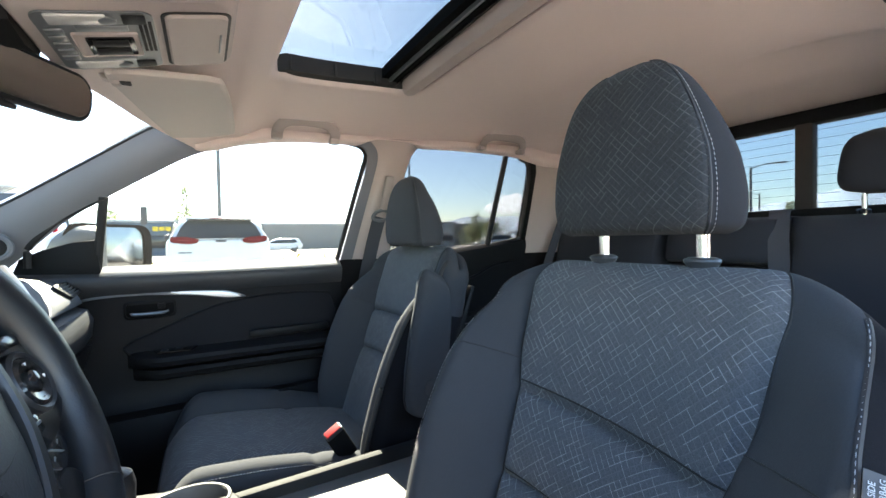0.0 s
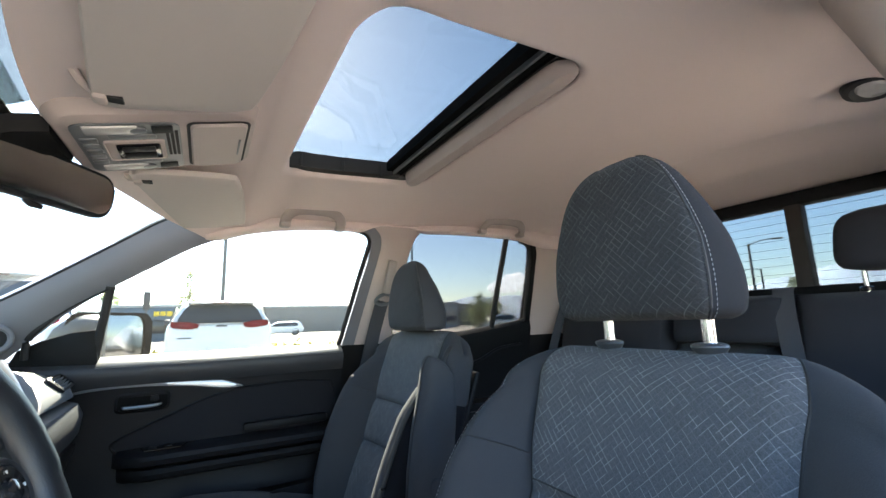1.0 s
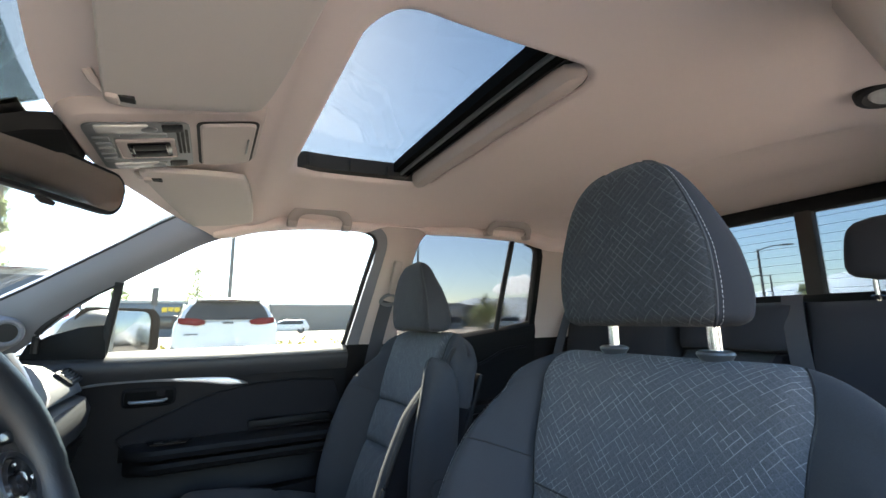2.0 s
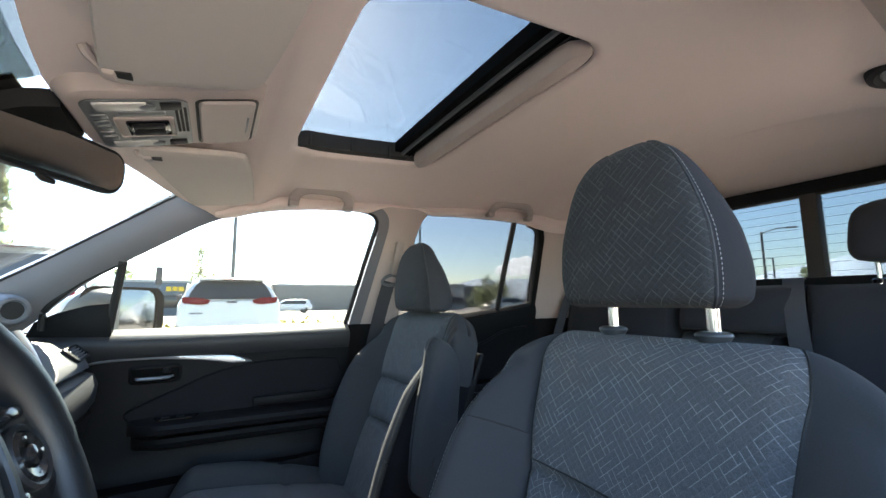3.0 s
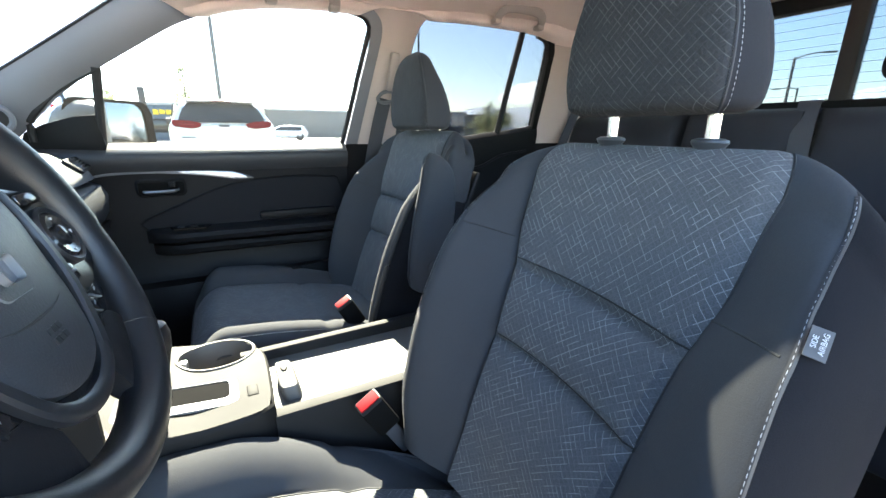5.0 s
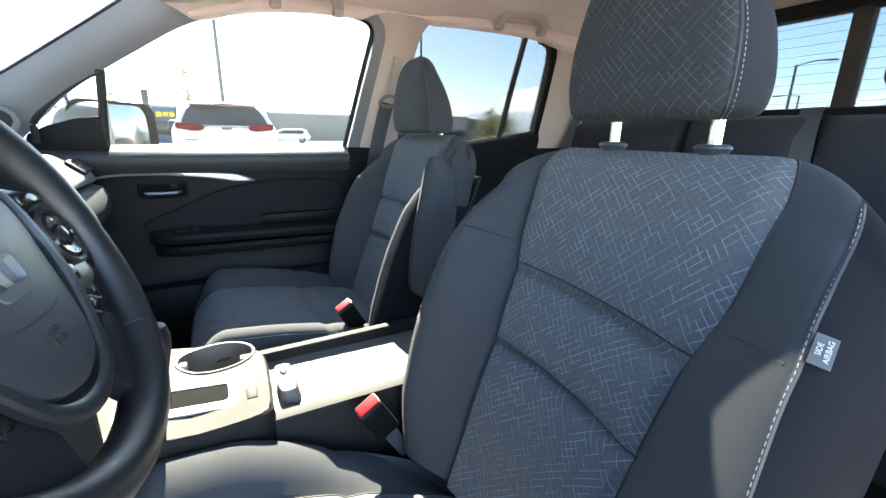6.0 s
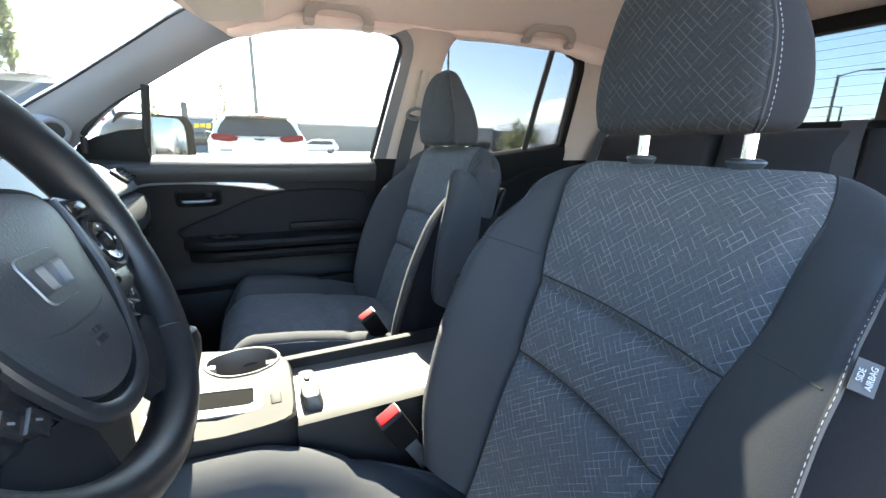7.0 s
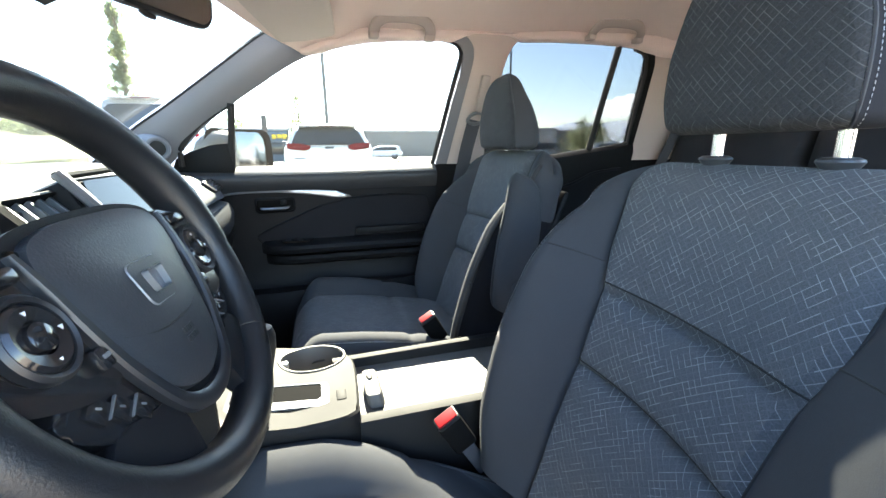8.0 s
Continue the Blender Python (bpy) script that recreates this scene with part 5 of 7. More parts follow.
for k in range(5):
    part("front_button", ocp(box(-0.094, -0.076, -0.045 + 0.019 * k, -0.030 + 0.019 * k, -0.0150, -0.0118, 0.002)), M_SATIN, oc)
grille = bmesh.new()
for i in range(3):
    for k in range(14):
        box(-0.001 + 0.0052 * i, 0.0026 + 0.0052 * i, -0.062 + 0.0062 * k, -0.0585 + 0.0062 * k, -0.0142, -0.0122, 0.0, bm=grille)
tagged(part("microphone_grille", ocp(grille), M_RUBBER, oc, "black microphone slots"), kind="stuff")

# ---- inside mirror ----
rm = thing("rear_view_mirror", (-0.06, 0.0, 1.53), "charcoal plastic rear view mirror below the headliner", "rear view mirror")
MM = Matrix.Translation((-0.078, 0.012, 1.541)) @ pose(0, 0, 0, 0, 6, -30)
rings = []
for k, (x, e) in enumerate(((-0.030, 0.45), (-0.026, 0.72), (-0.012, 0.94), (0.0, 1.0), (0.008, 1.0), (0.012, 0.965))):
    rings.append([MM @ Vector((x, y, z)) for y, z in rounded(-0.122 * e, 0.122 * e, -0.034 * e, 0.034 * e, 0.028 * e, 7)])
part("housing", loft(rings), M_CHAR, rm, "charcoal plastic mirror housing")
part("glass", plate([MM @ Vector((0.0125, y, z)) for y, z in rounded(-0.113, 0.113, -0.028, 0.028, 0.022, 6)], MM.to_3x3() @ Vector((0.001, 0, 0))), M_MIRROR, rm, "silvered mirror glass")
part("dimmer_tab", tube([MM @ Vector((0.0, 0.0, -0.032)), MM @ Vector((0.004, 0.004, -0.038)), MM @ Vector((0.012, 0.012, -0.041))], [0.006, 0.005, 0.003], 8), M_CHAR, rm)
part("stem", tube(curve_points([MM @ Vector((-0.024, 0, 0.0)), MM @ Vector((-0.05, 0.0, 0.015)), Vector((-0.135, 0.0, 1.556))], 5), 0.012, 10), M_BLACK, rm)

# driver's side ceiling fitting and rear coat hook
cf = thing("ceiling_lamp", (1.12, -0.49, 1.70), "small oval ceiling lamp with a dark surround", "ceiling lamp")
def oval(x, y, rx_, ry_, dz, n=28):
    return [Vector((x + rx_ * math.cos(2 * math.pi * k / n), y + ry_ * math.sin(2 * math.pi * k / n), roof_z(x, y) + dz)) for k in range(n)]
part("surround", loft([oval(1.12, -0.49, 0.062, 0.040, 0.004), oval(1.12, -0.49, 0.060, 0.038, -0.006), oval(1.12, -0.49, 0.050, 0.029, -0.009), oval(1.12, -0.49, 0.042, 0.022, -0.004)]), M_RUBBER, cf, "black surround")
part("lens", loft([oval(1.12, -0.49, 0.042, 0.022, -0.003), oval(1.12, -0.49, 0.036, 0.018, -0.008), oval(1.12, -0.49, 0.01, 0.006, -0.010)]), M_LENS, cf, "pale lamp lens")
hk = thing("coat_hook", (1.13, 0.10, 1.71), "small grey beige hook under the headliner", "coat hook")
part("hook", lathe([(0.016, 0.0), (0.015, -0.008), (0.010, -0.012), (0.0, -0.013)], 18, (1.13, -0.05, roof_z(1.13, -0.05) + 0.002)), M_BEIGE, hk)


# ---- dashboard ----
db = thing("dashboard", (-0.3, 0, 1.1), "dark grey soft dashboard with vents and a centre screen", "dashboard")
PROF = ((-0.84, 1.16), (-0.83, 1.205), (-0.60, 1.238), (-0.40, 1.254), (-0.26, 1.258), (-0.205, 1.250), (-0.165, 1.232), (-0.135, 1.207), (-0.128, 1.190), (-0.150, 1.182), (-0.118, 1.172), (-0.108, 1.150), (-0.112, 1.110), (-0.135, 1.070), (-0.165, 1.045), (-0.185, 1.00), (-0.20, 0.90), (-0.26, 0.80), (-0.40, 0.76), (-0.80, 0.76))
rings = []
for k in range(49):
    y = -0.735 + 1.47 * k / 48
    e = max(0.0, (abs(y) - 0.60) / 0.135)
    back = -0.075 * e ** 2.0
    far = -0.615 + 0.20 * y * y
    prof = ((-0.84, 1.10), (far - 0.09, 1.215), (far - 0.035, 1.268), (far, 1.291), (far + 0.05, 1.296), (far + 0.12, 1.290), (-0.36, 1.272)) + PROF[4:]
    rings.append([Vector((x + back * (1 if x > -0.3 else 0), y, z - (0.012 * e ** 2 if x > -0.5 else 0))) for x, z in prof])
part("moulding", loft(rings), M_DASH, db, "dark grey soft dash moulding")
# passenger end vent
def vent(center, w, h, tilt, yaw, slats, m_slat=M_BLACK, upright=False):
    m = Matrix.Translation(center) @ pose(0, 0, 0, 0, 0, yaw) @ pose(0, 0, 0, 0, tilt, 0)
    fr = part("vent_frame", band([m @ Vector((0.004, y, z)) for y, z in rounded(-w, w, -h, h, 0.010, 4)], [m @ Vector((0.007, y, z)) for y, z in rounded(-w + 0.006, w - 0.006, -h + 0.005, h - 0.005, 0.007, 4)], m.to_3x3() @ Vector((-0.03, 0, 0))), M_BLACK, db, "black air vent frame")
    part("vent_well", plate([m @ Vector((-0.022, y, z)) for y, z in rounded(-w + 0.004, w - 0.004, -h + 0.003, h - 0.003, 0.006, 3)], m.to_3x3() @ Vector((-0.003, 0, 0))), M_RUBBER, fr)
    for k in range(slats):
        if upright:
            y = -w + (k + 1) * 2 * w / (slats + 1)
            b = box(-0.014, 0.002, y - 0.0022, y + 0.0022, -h + 0.006, h - 0.006, 0.001)
            bmesh.ops.transform(b, matrix=m, verts=b.verts)
            part("slat", b, m_slat, fr)
            continue
        z = -h + (k + 1) * 2 * h / (slats + 1)
        b = box(-0.016, 0.004, -w + 0.006, w - 0.006, z - 0.0016, z + 0.0016, 0.001)
        bmesh.ops.rotate(b, cent=(0, 0, z), matrix=Euler((0, radians(-18), 0)).to_matrix(), verts=b.verts)
        bmesh.ops.transform(b, matrix=m, verts=b.verts)
        part("slat", b, m_slat, fr)
    return fr


vent((-0.156, 0.612, 1.223), 0.075, 0.022, -48, 5, 5, M_SATIN)
vent((-0.120, -0.190, 1.238), 0.054, 0.050, -40, 0, 5, M_SATIN, True)
vent((-0.128, 0.205, 1.165), 0.05, 0.03, -8, 0, 4)
# centre screen on its stand
sc = thing("centre_screen", (-0.12, 0.018, 1.20), "glossy touch screen with silver surround on the dashboard", "screen")
SM = Matrix.Translation((-0.115, 0.018, 1.245)) @ pose(0, 0, 0, 0, -24, 0)
part("screen_housing", (lambda b: (bmesh.ops.transform(b, matrix=SM, verts=b.verts), b)[1])(box(-0.05, -0.002, -0.165, 0.165, -0.07, 0.052, 0.010)), M_BLACK, sc)
part("screen_glass", plate([SM @ Vector((0.001, y, z)) for y, z in rounded(-0.135, 0.152, -0.055, 0.045, 0.008, 4)], SM.to_3x3() @ Vector((-0.004, 0, 0))), M_SCREEN, sc, "glossy dark screen glass")
for s in (-1, 1):
    part("surround_bar", tube(curve_points([SM @ Vector((0.000, s * 0.168, 0.058)), SM @ Vector((0.006, s * 0.160, 0.02)), SM @ Vector((0.008, s * 0.146, -0.03)), SM @ Vector((0.008, s * 0.130, -0.080)), SM @ Vector((0.004, s * 0.118, -0.110))], 5), 0.011, 8, flat=0.6), M_SILVER, sc, "silver surround bar")
part("top_trim", tube([SM @ Vector((-0.004, -0.165, 0.055)), SM @ Vector((-0.002, 0, 0.058)), SM @ Vector((-0.004, 0.165, 0.055))], 0.005, 8), M_BLACK, sc)
# instrument hood
hood = [[Vector((x, -0.385 + 0.215 * a, 1.19 + 0.105 * c * g)) for a, c in [(math.cos(w), max(0, math.sin(w)) ** 0.6) for w in [math.pi * i / 20 for i in range(21)]]] for x, g in ((-0.34, 0.55), (-0.28, 0.82), (-0.20, 0.96), (-0.15, 1.0), (-0.143, 0.96))]
part("instrument_hood", loft(hood), M_DASH, db, "dark grey instrument hood")
# lower passenger glovebox
part("glovebox_lid", sheet(lambda u, v: Vector((-0.112 - 0.02 * (v - 0.5) ** 2 - 0.075 * v * 0.9, 0.22 + 0.40 * u, 1.085 - 0.20 * v)), 6, 6, (-0.02, 0, 0)), M_CHAR, db, "charcoal glovebox lid")

# tweeter on the pillar
tw_ = thing("tweeter", (-0.305, 0.71, 1.325), "round black tweeter in a grey pillar pod", "speaker")
ax = Vector((0.55, -0.8, 0.05)).normalized()
tc_ = Vector((-0.281, 0.631, 1.327))
part("pod", lathe([(0.046, -0.070), (0.036, -0.006), (0.030, 0.004), (0.024, 0.005), (0.021, 0.001)], 28, tc_, ax), M_PILLAR, tw_, "grey plastic pod")
part("grille", lathe([(0.0225, -0.004), (0.0205, 0.0015), (0.012, 0.003), (0.0, 0.0035)], 24, tc_, ax), M_RUBBER, tw_, "black speaker grille")

# ---- steering wheel ----
sw = thing("steering_wheel", (-0.023, -0.325, 1.215), "black leather steering wheel with satin spokes and buttons", "steering wheel")
TILT = 24.5
WM = Matrix.Translation((-0.023, -0.325, 1.215)) @ pose(0, 0, 0, 0, -TILT, -7)      # local: x towards the driver, y to the passenger, z up the wheel
def wp(b):
    bmesh.ops.transform(b, matrix=WM, verts=b.verts)
    return b
R = 0.166
rim = []
for k in range(96):
    a = 2 * math.pi * k / 96
    grip = 0.0182 + 0.0020 * math.exp(-((math.degrees(a) - 90 + 0) / 200) ** 2)
    for c in (20, 160):
        grip += 0.0022 * math.exp(-(((math.degrees(a) - c + 180) % 360 - 180) / 16) ** 2)
    ctr, rad = Vector((0, R * math.cos(a), R * math.sin(a))), Vector((0, math.cos(a), math.sin(a)))
    rim.append([ctr + rad * grip * math.cos(w) + Vector((1, 0, 0)) * grip * 1.08 * math.sin(w) for w in [2 * math.pi * i / 18 for i in range(18)]])
rim.append(rim[0])
b = loft(rim, caps=False)
bmesh.ops.remove_doubles(b, verts=b.verts, dist=1e-6)
rim_ob = part("rim", wp(b), M_LEATHER, sw, "black grained leather rim")
for c in (0, 180, 222, 318):
    a = radians(c)
    ring = [Vector((0, R * math.cos(a), R * math.sin(a))) + Vector((0, math.cos(a), math.sin(a))) * 0.0188 * math.cos(w) + Vector((1, 0, 0)) * 0.0200 * math.sin(w) for w in [2 * math.pi * i / 24 for i in range(24)]]
    part("rim_seam", wp(tube(ring, 0.0008, 5, True)), M_RUBBER, rim_ob)
# airbag cover: a domed shield
def dome(outline, x0, x1, x2, k1=0.9, k2=0.35):
    c = Vector((0, sum(p[0] for p in outline) / len(outline), sum(p[1] for p in outline) / len(outline)))
    def ring(k, x):
        return [Vector((x, c.y + (y - c.y) * k, c.z + (z - c.z) * k)) for y, z in outline]
    return loft([ring(0.98, x0 - 0.02), ring(1.0, x0), ring(0.985, x0 + 0.006), ring(k1, x1), ring(0.7, x1 + (x2 - x1) * 0.5), ring(k2, x2), ring(0.05, x2 + 0.001)])
shield = [(p.y, p.z) for p in curve_points([(0, 0.0, 0.060), (0, 0.045, 0.058), (0, 0.074, 0.048), (0, 0.080, 0.024), (0, 0.072, -0.01), (0, 0.062, -0.05), (0, 0.042, -0.086), (0, 0.0, -0.100), (0, -0.042, -0.086), (0, -0.062, -0.05), (0, -0.072, -0.01), (0, -0.080, 0.024), (0, -0.074, 0.048), (0, -0.045, 0.058)], 5, True)]
part("hub_backing", wp(plate([(0.003, y * 1.16, z * 1.13 - 0.002) for y, z in shield], (-0.024, 0, 0))), M_BLACK, sw, "black hub backing")
pad = part("airbag_cover", wp(dome(shield, 0.004, 0.013, 0.018)), M_PAD, sw, "dark grey grained airbag cover")
# emblem: a plain chrome frame
em = rounded(-0.022, 0.022, -0.0195, 0.0195, 0.007, 4)
em = [(y * (1 + 6 * z), z) for y, z in em]
emi = [(y * 0.95, z * 0.94) for y, z in em]
part("emblem_frame", wp(band([(0.018, y, z - 0.006) for y, z in em], [(0.0192, y, z - 0.006) for y, z in emi], (-0.002, 0, 0))), M_SATIN, pad, "satin chrome badge frame")
part("emblem_plate", wp(plate([(0.0185, y, z - 0.006) for y, z in emi], (0.001, 0, 0))), M_PAD, pad)
part("emblem_centre", wp(dome([(y * 0.46, z * 0.50 - 0.006) for y, z in em], 0.0190, 0.0196, 0.0200)), M_SATIN, pad, "plain satin badge centre")
for k in range(2):
    for j in range(3):
        part("marking_bar", wp(box(0.0158, 0.0176, 0.004 + 0.006 * j - 0.010, 0.0085 + 0.006 * j - 0.010, -0.057 - 0.008 * k, -0.052 - 0.008 * k, 0.0)), M_TRIM, pad)
part("cover_crease", wp(tube(curve_points([(0.0120, -0.060, -0.030), (0.0158, -0.03, -0.041), (0.0174, 0.0, -0.043), (0.0158, 0.03, -0.041), (0.0120, 0.060, -0.030)], 6), 0.0012, 5)), M_RUBBER, pad)
# side spokes with buttons
for s in (-1, 1):
    o = curve_points([(0.006, s * 0.072, 0.048), (0.006, s * 0.115, 0.044), (0.004, s * 0.155, 0.030), (0.004, s * 0.160, -0.008), (0.006, s * 0.140, -0.034), (0.008, s * 0.098, -0.052), (0.008, s * 0.066, -0.046), (0.008, s * 0.074, 0.0)], 5, True)
    spoke = part("side_spoke", wp(plate(o, (-0.022, 0, 0), 0.004)), M_GLOSS, sw, "glossy black spoke")
    pod = lathe([(0.028, 0.0), (0.028, 0.006), (0.0255, 0.0085), (0.023, 0.007), (0.0225, 0.004)], 32, (0.006, 0, 0), (1, 0, 0))
    bmesh.ops.scale(pod, vec=(1, 0.88, 1.0), verts=pod.verts)
    bmesh.ops.translate(pod, vec=(0, s * 0.110, -0.002), verts=pod.verts)
    part("button_ring", wp(pod), M_TRIM, spoke, "satin ring")
    pod = lathe([(0.022, 0.0), (0.022, 0.006), (0.019, 0.0085), (0.011, 0.007), (0.0105, 0.004)], 28, (0.006, 0, 0), (1, 0, 0))
    bmesh.ops.scale(pod, vec=(1, 0.88, 1.0), verts=pod.verts)
    bmesh.ops.translate(pod, vec=(0, s * 0.110, -0.002), verts=pod.verts)
    part("direction_pad", wp(pod), M_GLOSS, spoke, "glossy black direction pad")
    part("centre_button", wp(lathe([(0.0088, 0.0), (0.0088, 0.009), (0.007, 0.0105), (0.0, 0.011)], 20, (0.006, s * 0.110, -0.002), (1, 0, 0))), M_GLOSS, spoke)
    for dy, dz, r in ((0.0, 0.0155, 0.0018), (0.014, 0.0, 0.0022), (0.0, -0.0155, 0.0014)):
        part("mark", wp(lathe([(r, 0.0), (r * 0.8, 0.0006)], 3, (0.0142, s * 0.110 + dy, -0.002 + dz), (1, 0, 0))), M_WHITE_MARK, spoke)
    part("top_button", wp(box(0.004, 0.013, min(s * 0.092, s * 0.128), max(s * 0.092, s * 0.128), 0.030, 0.041, 0.003)), M_GLOSS, spoke)
    part("side_button", wp(box(0.006, 0.014, min(s * 0.076, s * 0.089), max(s * 0.076, s * 0.089), -0.040, -0.024, 0.003)), M_GLOSS, spoke)
    part("side_mark", wp(box(0.0135, 0.0146, min(s * 0.079, s * 0.086), max(s * 0.079, s * 0.086), -0.033, -0.030, 0.0005)), M_SATIN, spoke)
    # satin frame that runs from the side spoke to the lower spoke
    path = curve_points([(0.009, s * 0.086, 0.046), (0.012, s * 0.083, 0.020), (0.013, s * 0.077, -0.02), (0.012, s * 0.066, -0.056), (0.010, s * 0.044, -0.096), (0.009, s * 0.020, -0.111), (0.009, 0.0, -0.114)], 5)
    band_ = []
    for i, p in enumerate(path):
        d = (path[min(i + 1, len(path) - 1)] - path[max(i - 1, 0)]).normalized()
        side_ = Vector((0, -d.z, d.y)) * (0.0028 + 0.0046 * min(1, i / 22))
        band_.append([p - side_ + Vector((-0.006, 0, 0)), p - side_, p - side_ * 0.6 + Vector((0.0022, 0, 0)), p + side_ * 0.6 + Vector((0.0022, 0, 0)), p + side_, p + side_ + Vector((-0.006, 0, 0))])
    part("spoke_trim", wp(loft(band_)), M_TRIM, sw, "satin grey spoke trim")
    # lower spoke with switches
    o = curve_points([(0.004, s * 0.064, -0.040), (0.004, s * 0.100, -0.036), (0.002, s * 0.128, -0.046), (0.001, s * 0.122, -0.066), (0.001, s * 0.092, -0.088), (0.002, s * 0.060, -0.098), (0.003, s * 0.056, -0.075)], 5, True)
    lowsp = part("lower_spoke", wp(plate(o, (-0.020, 0, 0), 0.004)), M_GLOSS, sw, "glossy black lower spoke")
    for q in (0, 1, 2):
        cy_, cz_ = s * (0.104 - 0.015 * q), -0.056 - 0.0095 * q
        part("switch_key", wp(box(0.002, 0.0058, cy_ - 0.0078, cy_ + 0.0078, cz_ - 0.0085, cz_ + 0.0075, 0.0014, turn=pose(0, 0, 0, s * 58, 0, 0))), M_GLOSS, lowsp)
        part("key_mark", wp(box(0.0056, 0.0063, cy_ - 0.0022, cy_ + 0.0022, cz_ - 0.0002, cz_ + 0.0014, 0.0003, turn=pose(0, 0, 0, s * 40, 0, 0))), M_SILVER, lowsp)
        if q < 2:
            part("key_bar", wp(box(0.0050, 0.0072, cy_ - 0.0005 - s * 0.0080, cy_ + 0.0005 - s * 0.0080, cz_ - 0.0130, cz_ + 0.0040, 0.0002, turn=pose(0, 0, 0, s * 58, 0, 0))), M_SATIN, lowsp, "silver bar")
for s in (-1, 1):
    o = curve_points([(0.004, s * 0.046, -0.092), (0.004, s * 0.072, -0.084), (0.003, s * 0.104, -0.078), (0.002, s * 0.120, -0.100), (0.002, s * 0.098, -0.132), (0.002, s * 0.058, -0.154), (0.003, s * 0.047, -0.130)], 4, True)
    part("bottom_spoke", wp(plate(o, (-0.018, 0, 0), 0.004)), M_CHAR, sw, "charcoal bottom spoke")
col = [[WM @ Vector((x, 0.055 * w * math.cos(a), -0.01 + 0.06 * w * math.sin(a))) for a in [2 * math.pi * i / 24 for i in range(24)]] for x, w in ((-0.02, 1.0), (-0.05, 1.05), (-0.12, 1.1), (-0.20, 1.1))]
part("column_cover", loft(col), M_BLACK, sw, "black steering column cover")
part("wiper_stalk", tube([WM @ Vector((-0.06, 0.05, -0.01)), WM @ Vector((-0.06, 0.13, -0.025)), WM @ Vector((-0.055, 0.155, -0.04))], [0.008, 0.0075, 0.009], 10), M_BLACK, sw)
for k in range(4):
    part("wheel_key", wp(box(-0.004, 0.004, 0.140 + 0.002 * k, 0.148 + 0.001 * k, -0.035 - 0.013 * k, -0.029 - 0.013 * k, 0.001)), M_SILVER, sw)

# ---- centre console ----
cc = thing("centre_console", (0.2, 0, 0.5), "dark grey centre console with cup holder and open tray", "centre console")
# front deck: shifter plate and cup holder
deck_o = [(p.x, p.y) for p in curve_points([(0.168, -0.085, 0), (0.162, -0.112, 0), (0.12, -0.124, 0), (-0.02, -0.128, 0), (-0.16, -0.130, 0), (-0.16, 0.150, 0), (-0.02, 0.152, 0), (0.08, 0.150, 0), (0.130, 0.135, 0), (0.155, 0.100, 0), (0.172, 0.05, 0)], 5, True)]
deck_z = lambda x: 0.912 + max(0, 0.06 - x) * 0.16
def deck_ring(k, dz):
    cx_, cy_ = 0.02, 0.01
    return [Vector((cx_ + (x - cx_) * k, cy_ + (y - cy_) * k, deck_z(cx_ + (x - cx_) * k) + dz)) for x, y in deck_o]
cup = [(0.092 + 0.060 * math.cos(a), 0.090 + 0.050 * math.sin(a)) for a in [2 * math.pi * i / 40 for i in range(40)]]


def seen_from(c, outline, n):
    """The outline's points in n directions round c."""
    out = []
    for k in range(n):
        d_ = (math.cos(2 * math.pi * k / n), math.sin(2 * math.pi * k / n))
        best = 0.0
        for p, q in zip(outline, outline[1:] + outline[:1]):
            ex, ey = q[0] - p[0], q[1] - p[1]
            den = d_[0] * ey - d_[1] * ex
            if abs(den) > 1e-12:
                wx, wy = p[0] - c[0], p[1] - c[1]
                t_, u_ = (wx * ey - wy * ex) / den, (wx * d_[1] - wy * d_[0]) / den
                if t_ > 0 and -1e-6 <= u_ <= 1 + 1e-6:
                    best = max(best, t_)
        out.append((c[0] + d_[0] * best, c[1] + d_[1] * best))
    return out


def cup_ring(k, dz):
    return [Vector((0.092 + (x - 0.092) * k, 0.090 + (y - 0.090) * k, deck_z(x) + dz)) for x, y in cup]
inner_edge = [(p.x, p.y) for p in deck_ring(0.97, 0.0)]
edge_, hole_ = seen_from((0.092, 0.090), inner_edge, 96), seen_from((0.092, 0.090), cup, 96)
b = loft([[Vector((p[0] + (q[0] - p[0]) * k / 10, p[1] + (q[1] - p[1]) * k / 10, deck_z(p[0] + (q[0] - p[0]) * k / 10))) for p, q in zip(edge_, hole_)] for k in range(11)], caps=False)
join(b, loft([deck_ring(0.998, -0.40), deck_ring(1.0, -0.03), deck_ring(1.0, -0.010), deck_ring(0.992, -0.003), deck_ring(0.97, 0.0)], caps=False))
part("front_deck", b, M_CONSOLE, cc, "grey console deck")
# well and rim take the paler tray tone in place of sunlight falling in
part("cup_well", loft([cup_ring(1.0, 0.0), cup_ring(0.97, -0.004), cup_ring(0.94, -0.03), cup_ring(0.88, -0.075), cup_ring(0.5, -0.078), cup_ring(0.02, -0.078)], caps=False), M_TRAY, cc, "cup holder well, sunlight painted in with the pale tray tone")
part("cup_rim", loft([cup_ring(0.985, -0.001), cup_ring(0.995, 0.0018), cup_ring(1.02, 0.0026), cup_ring(1.06, 0.0026), cup_ring(1.09, 0.0006)], caps=False), M_TRAY, cc)
part("cup_tab", box(0.030, 0.046, 0.084, 0.100, 0.895, 0.912, 0.003), M_SILVER, cc)
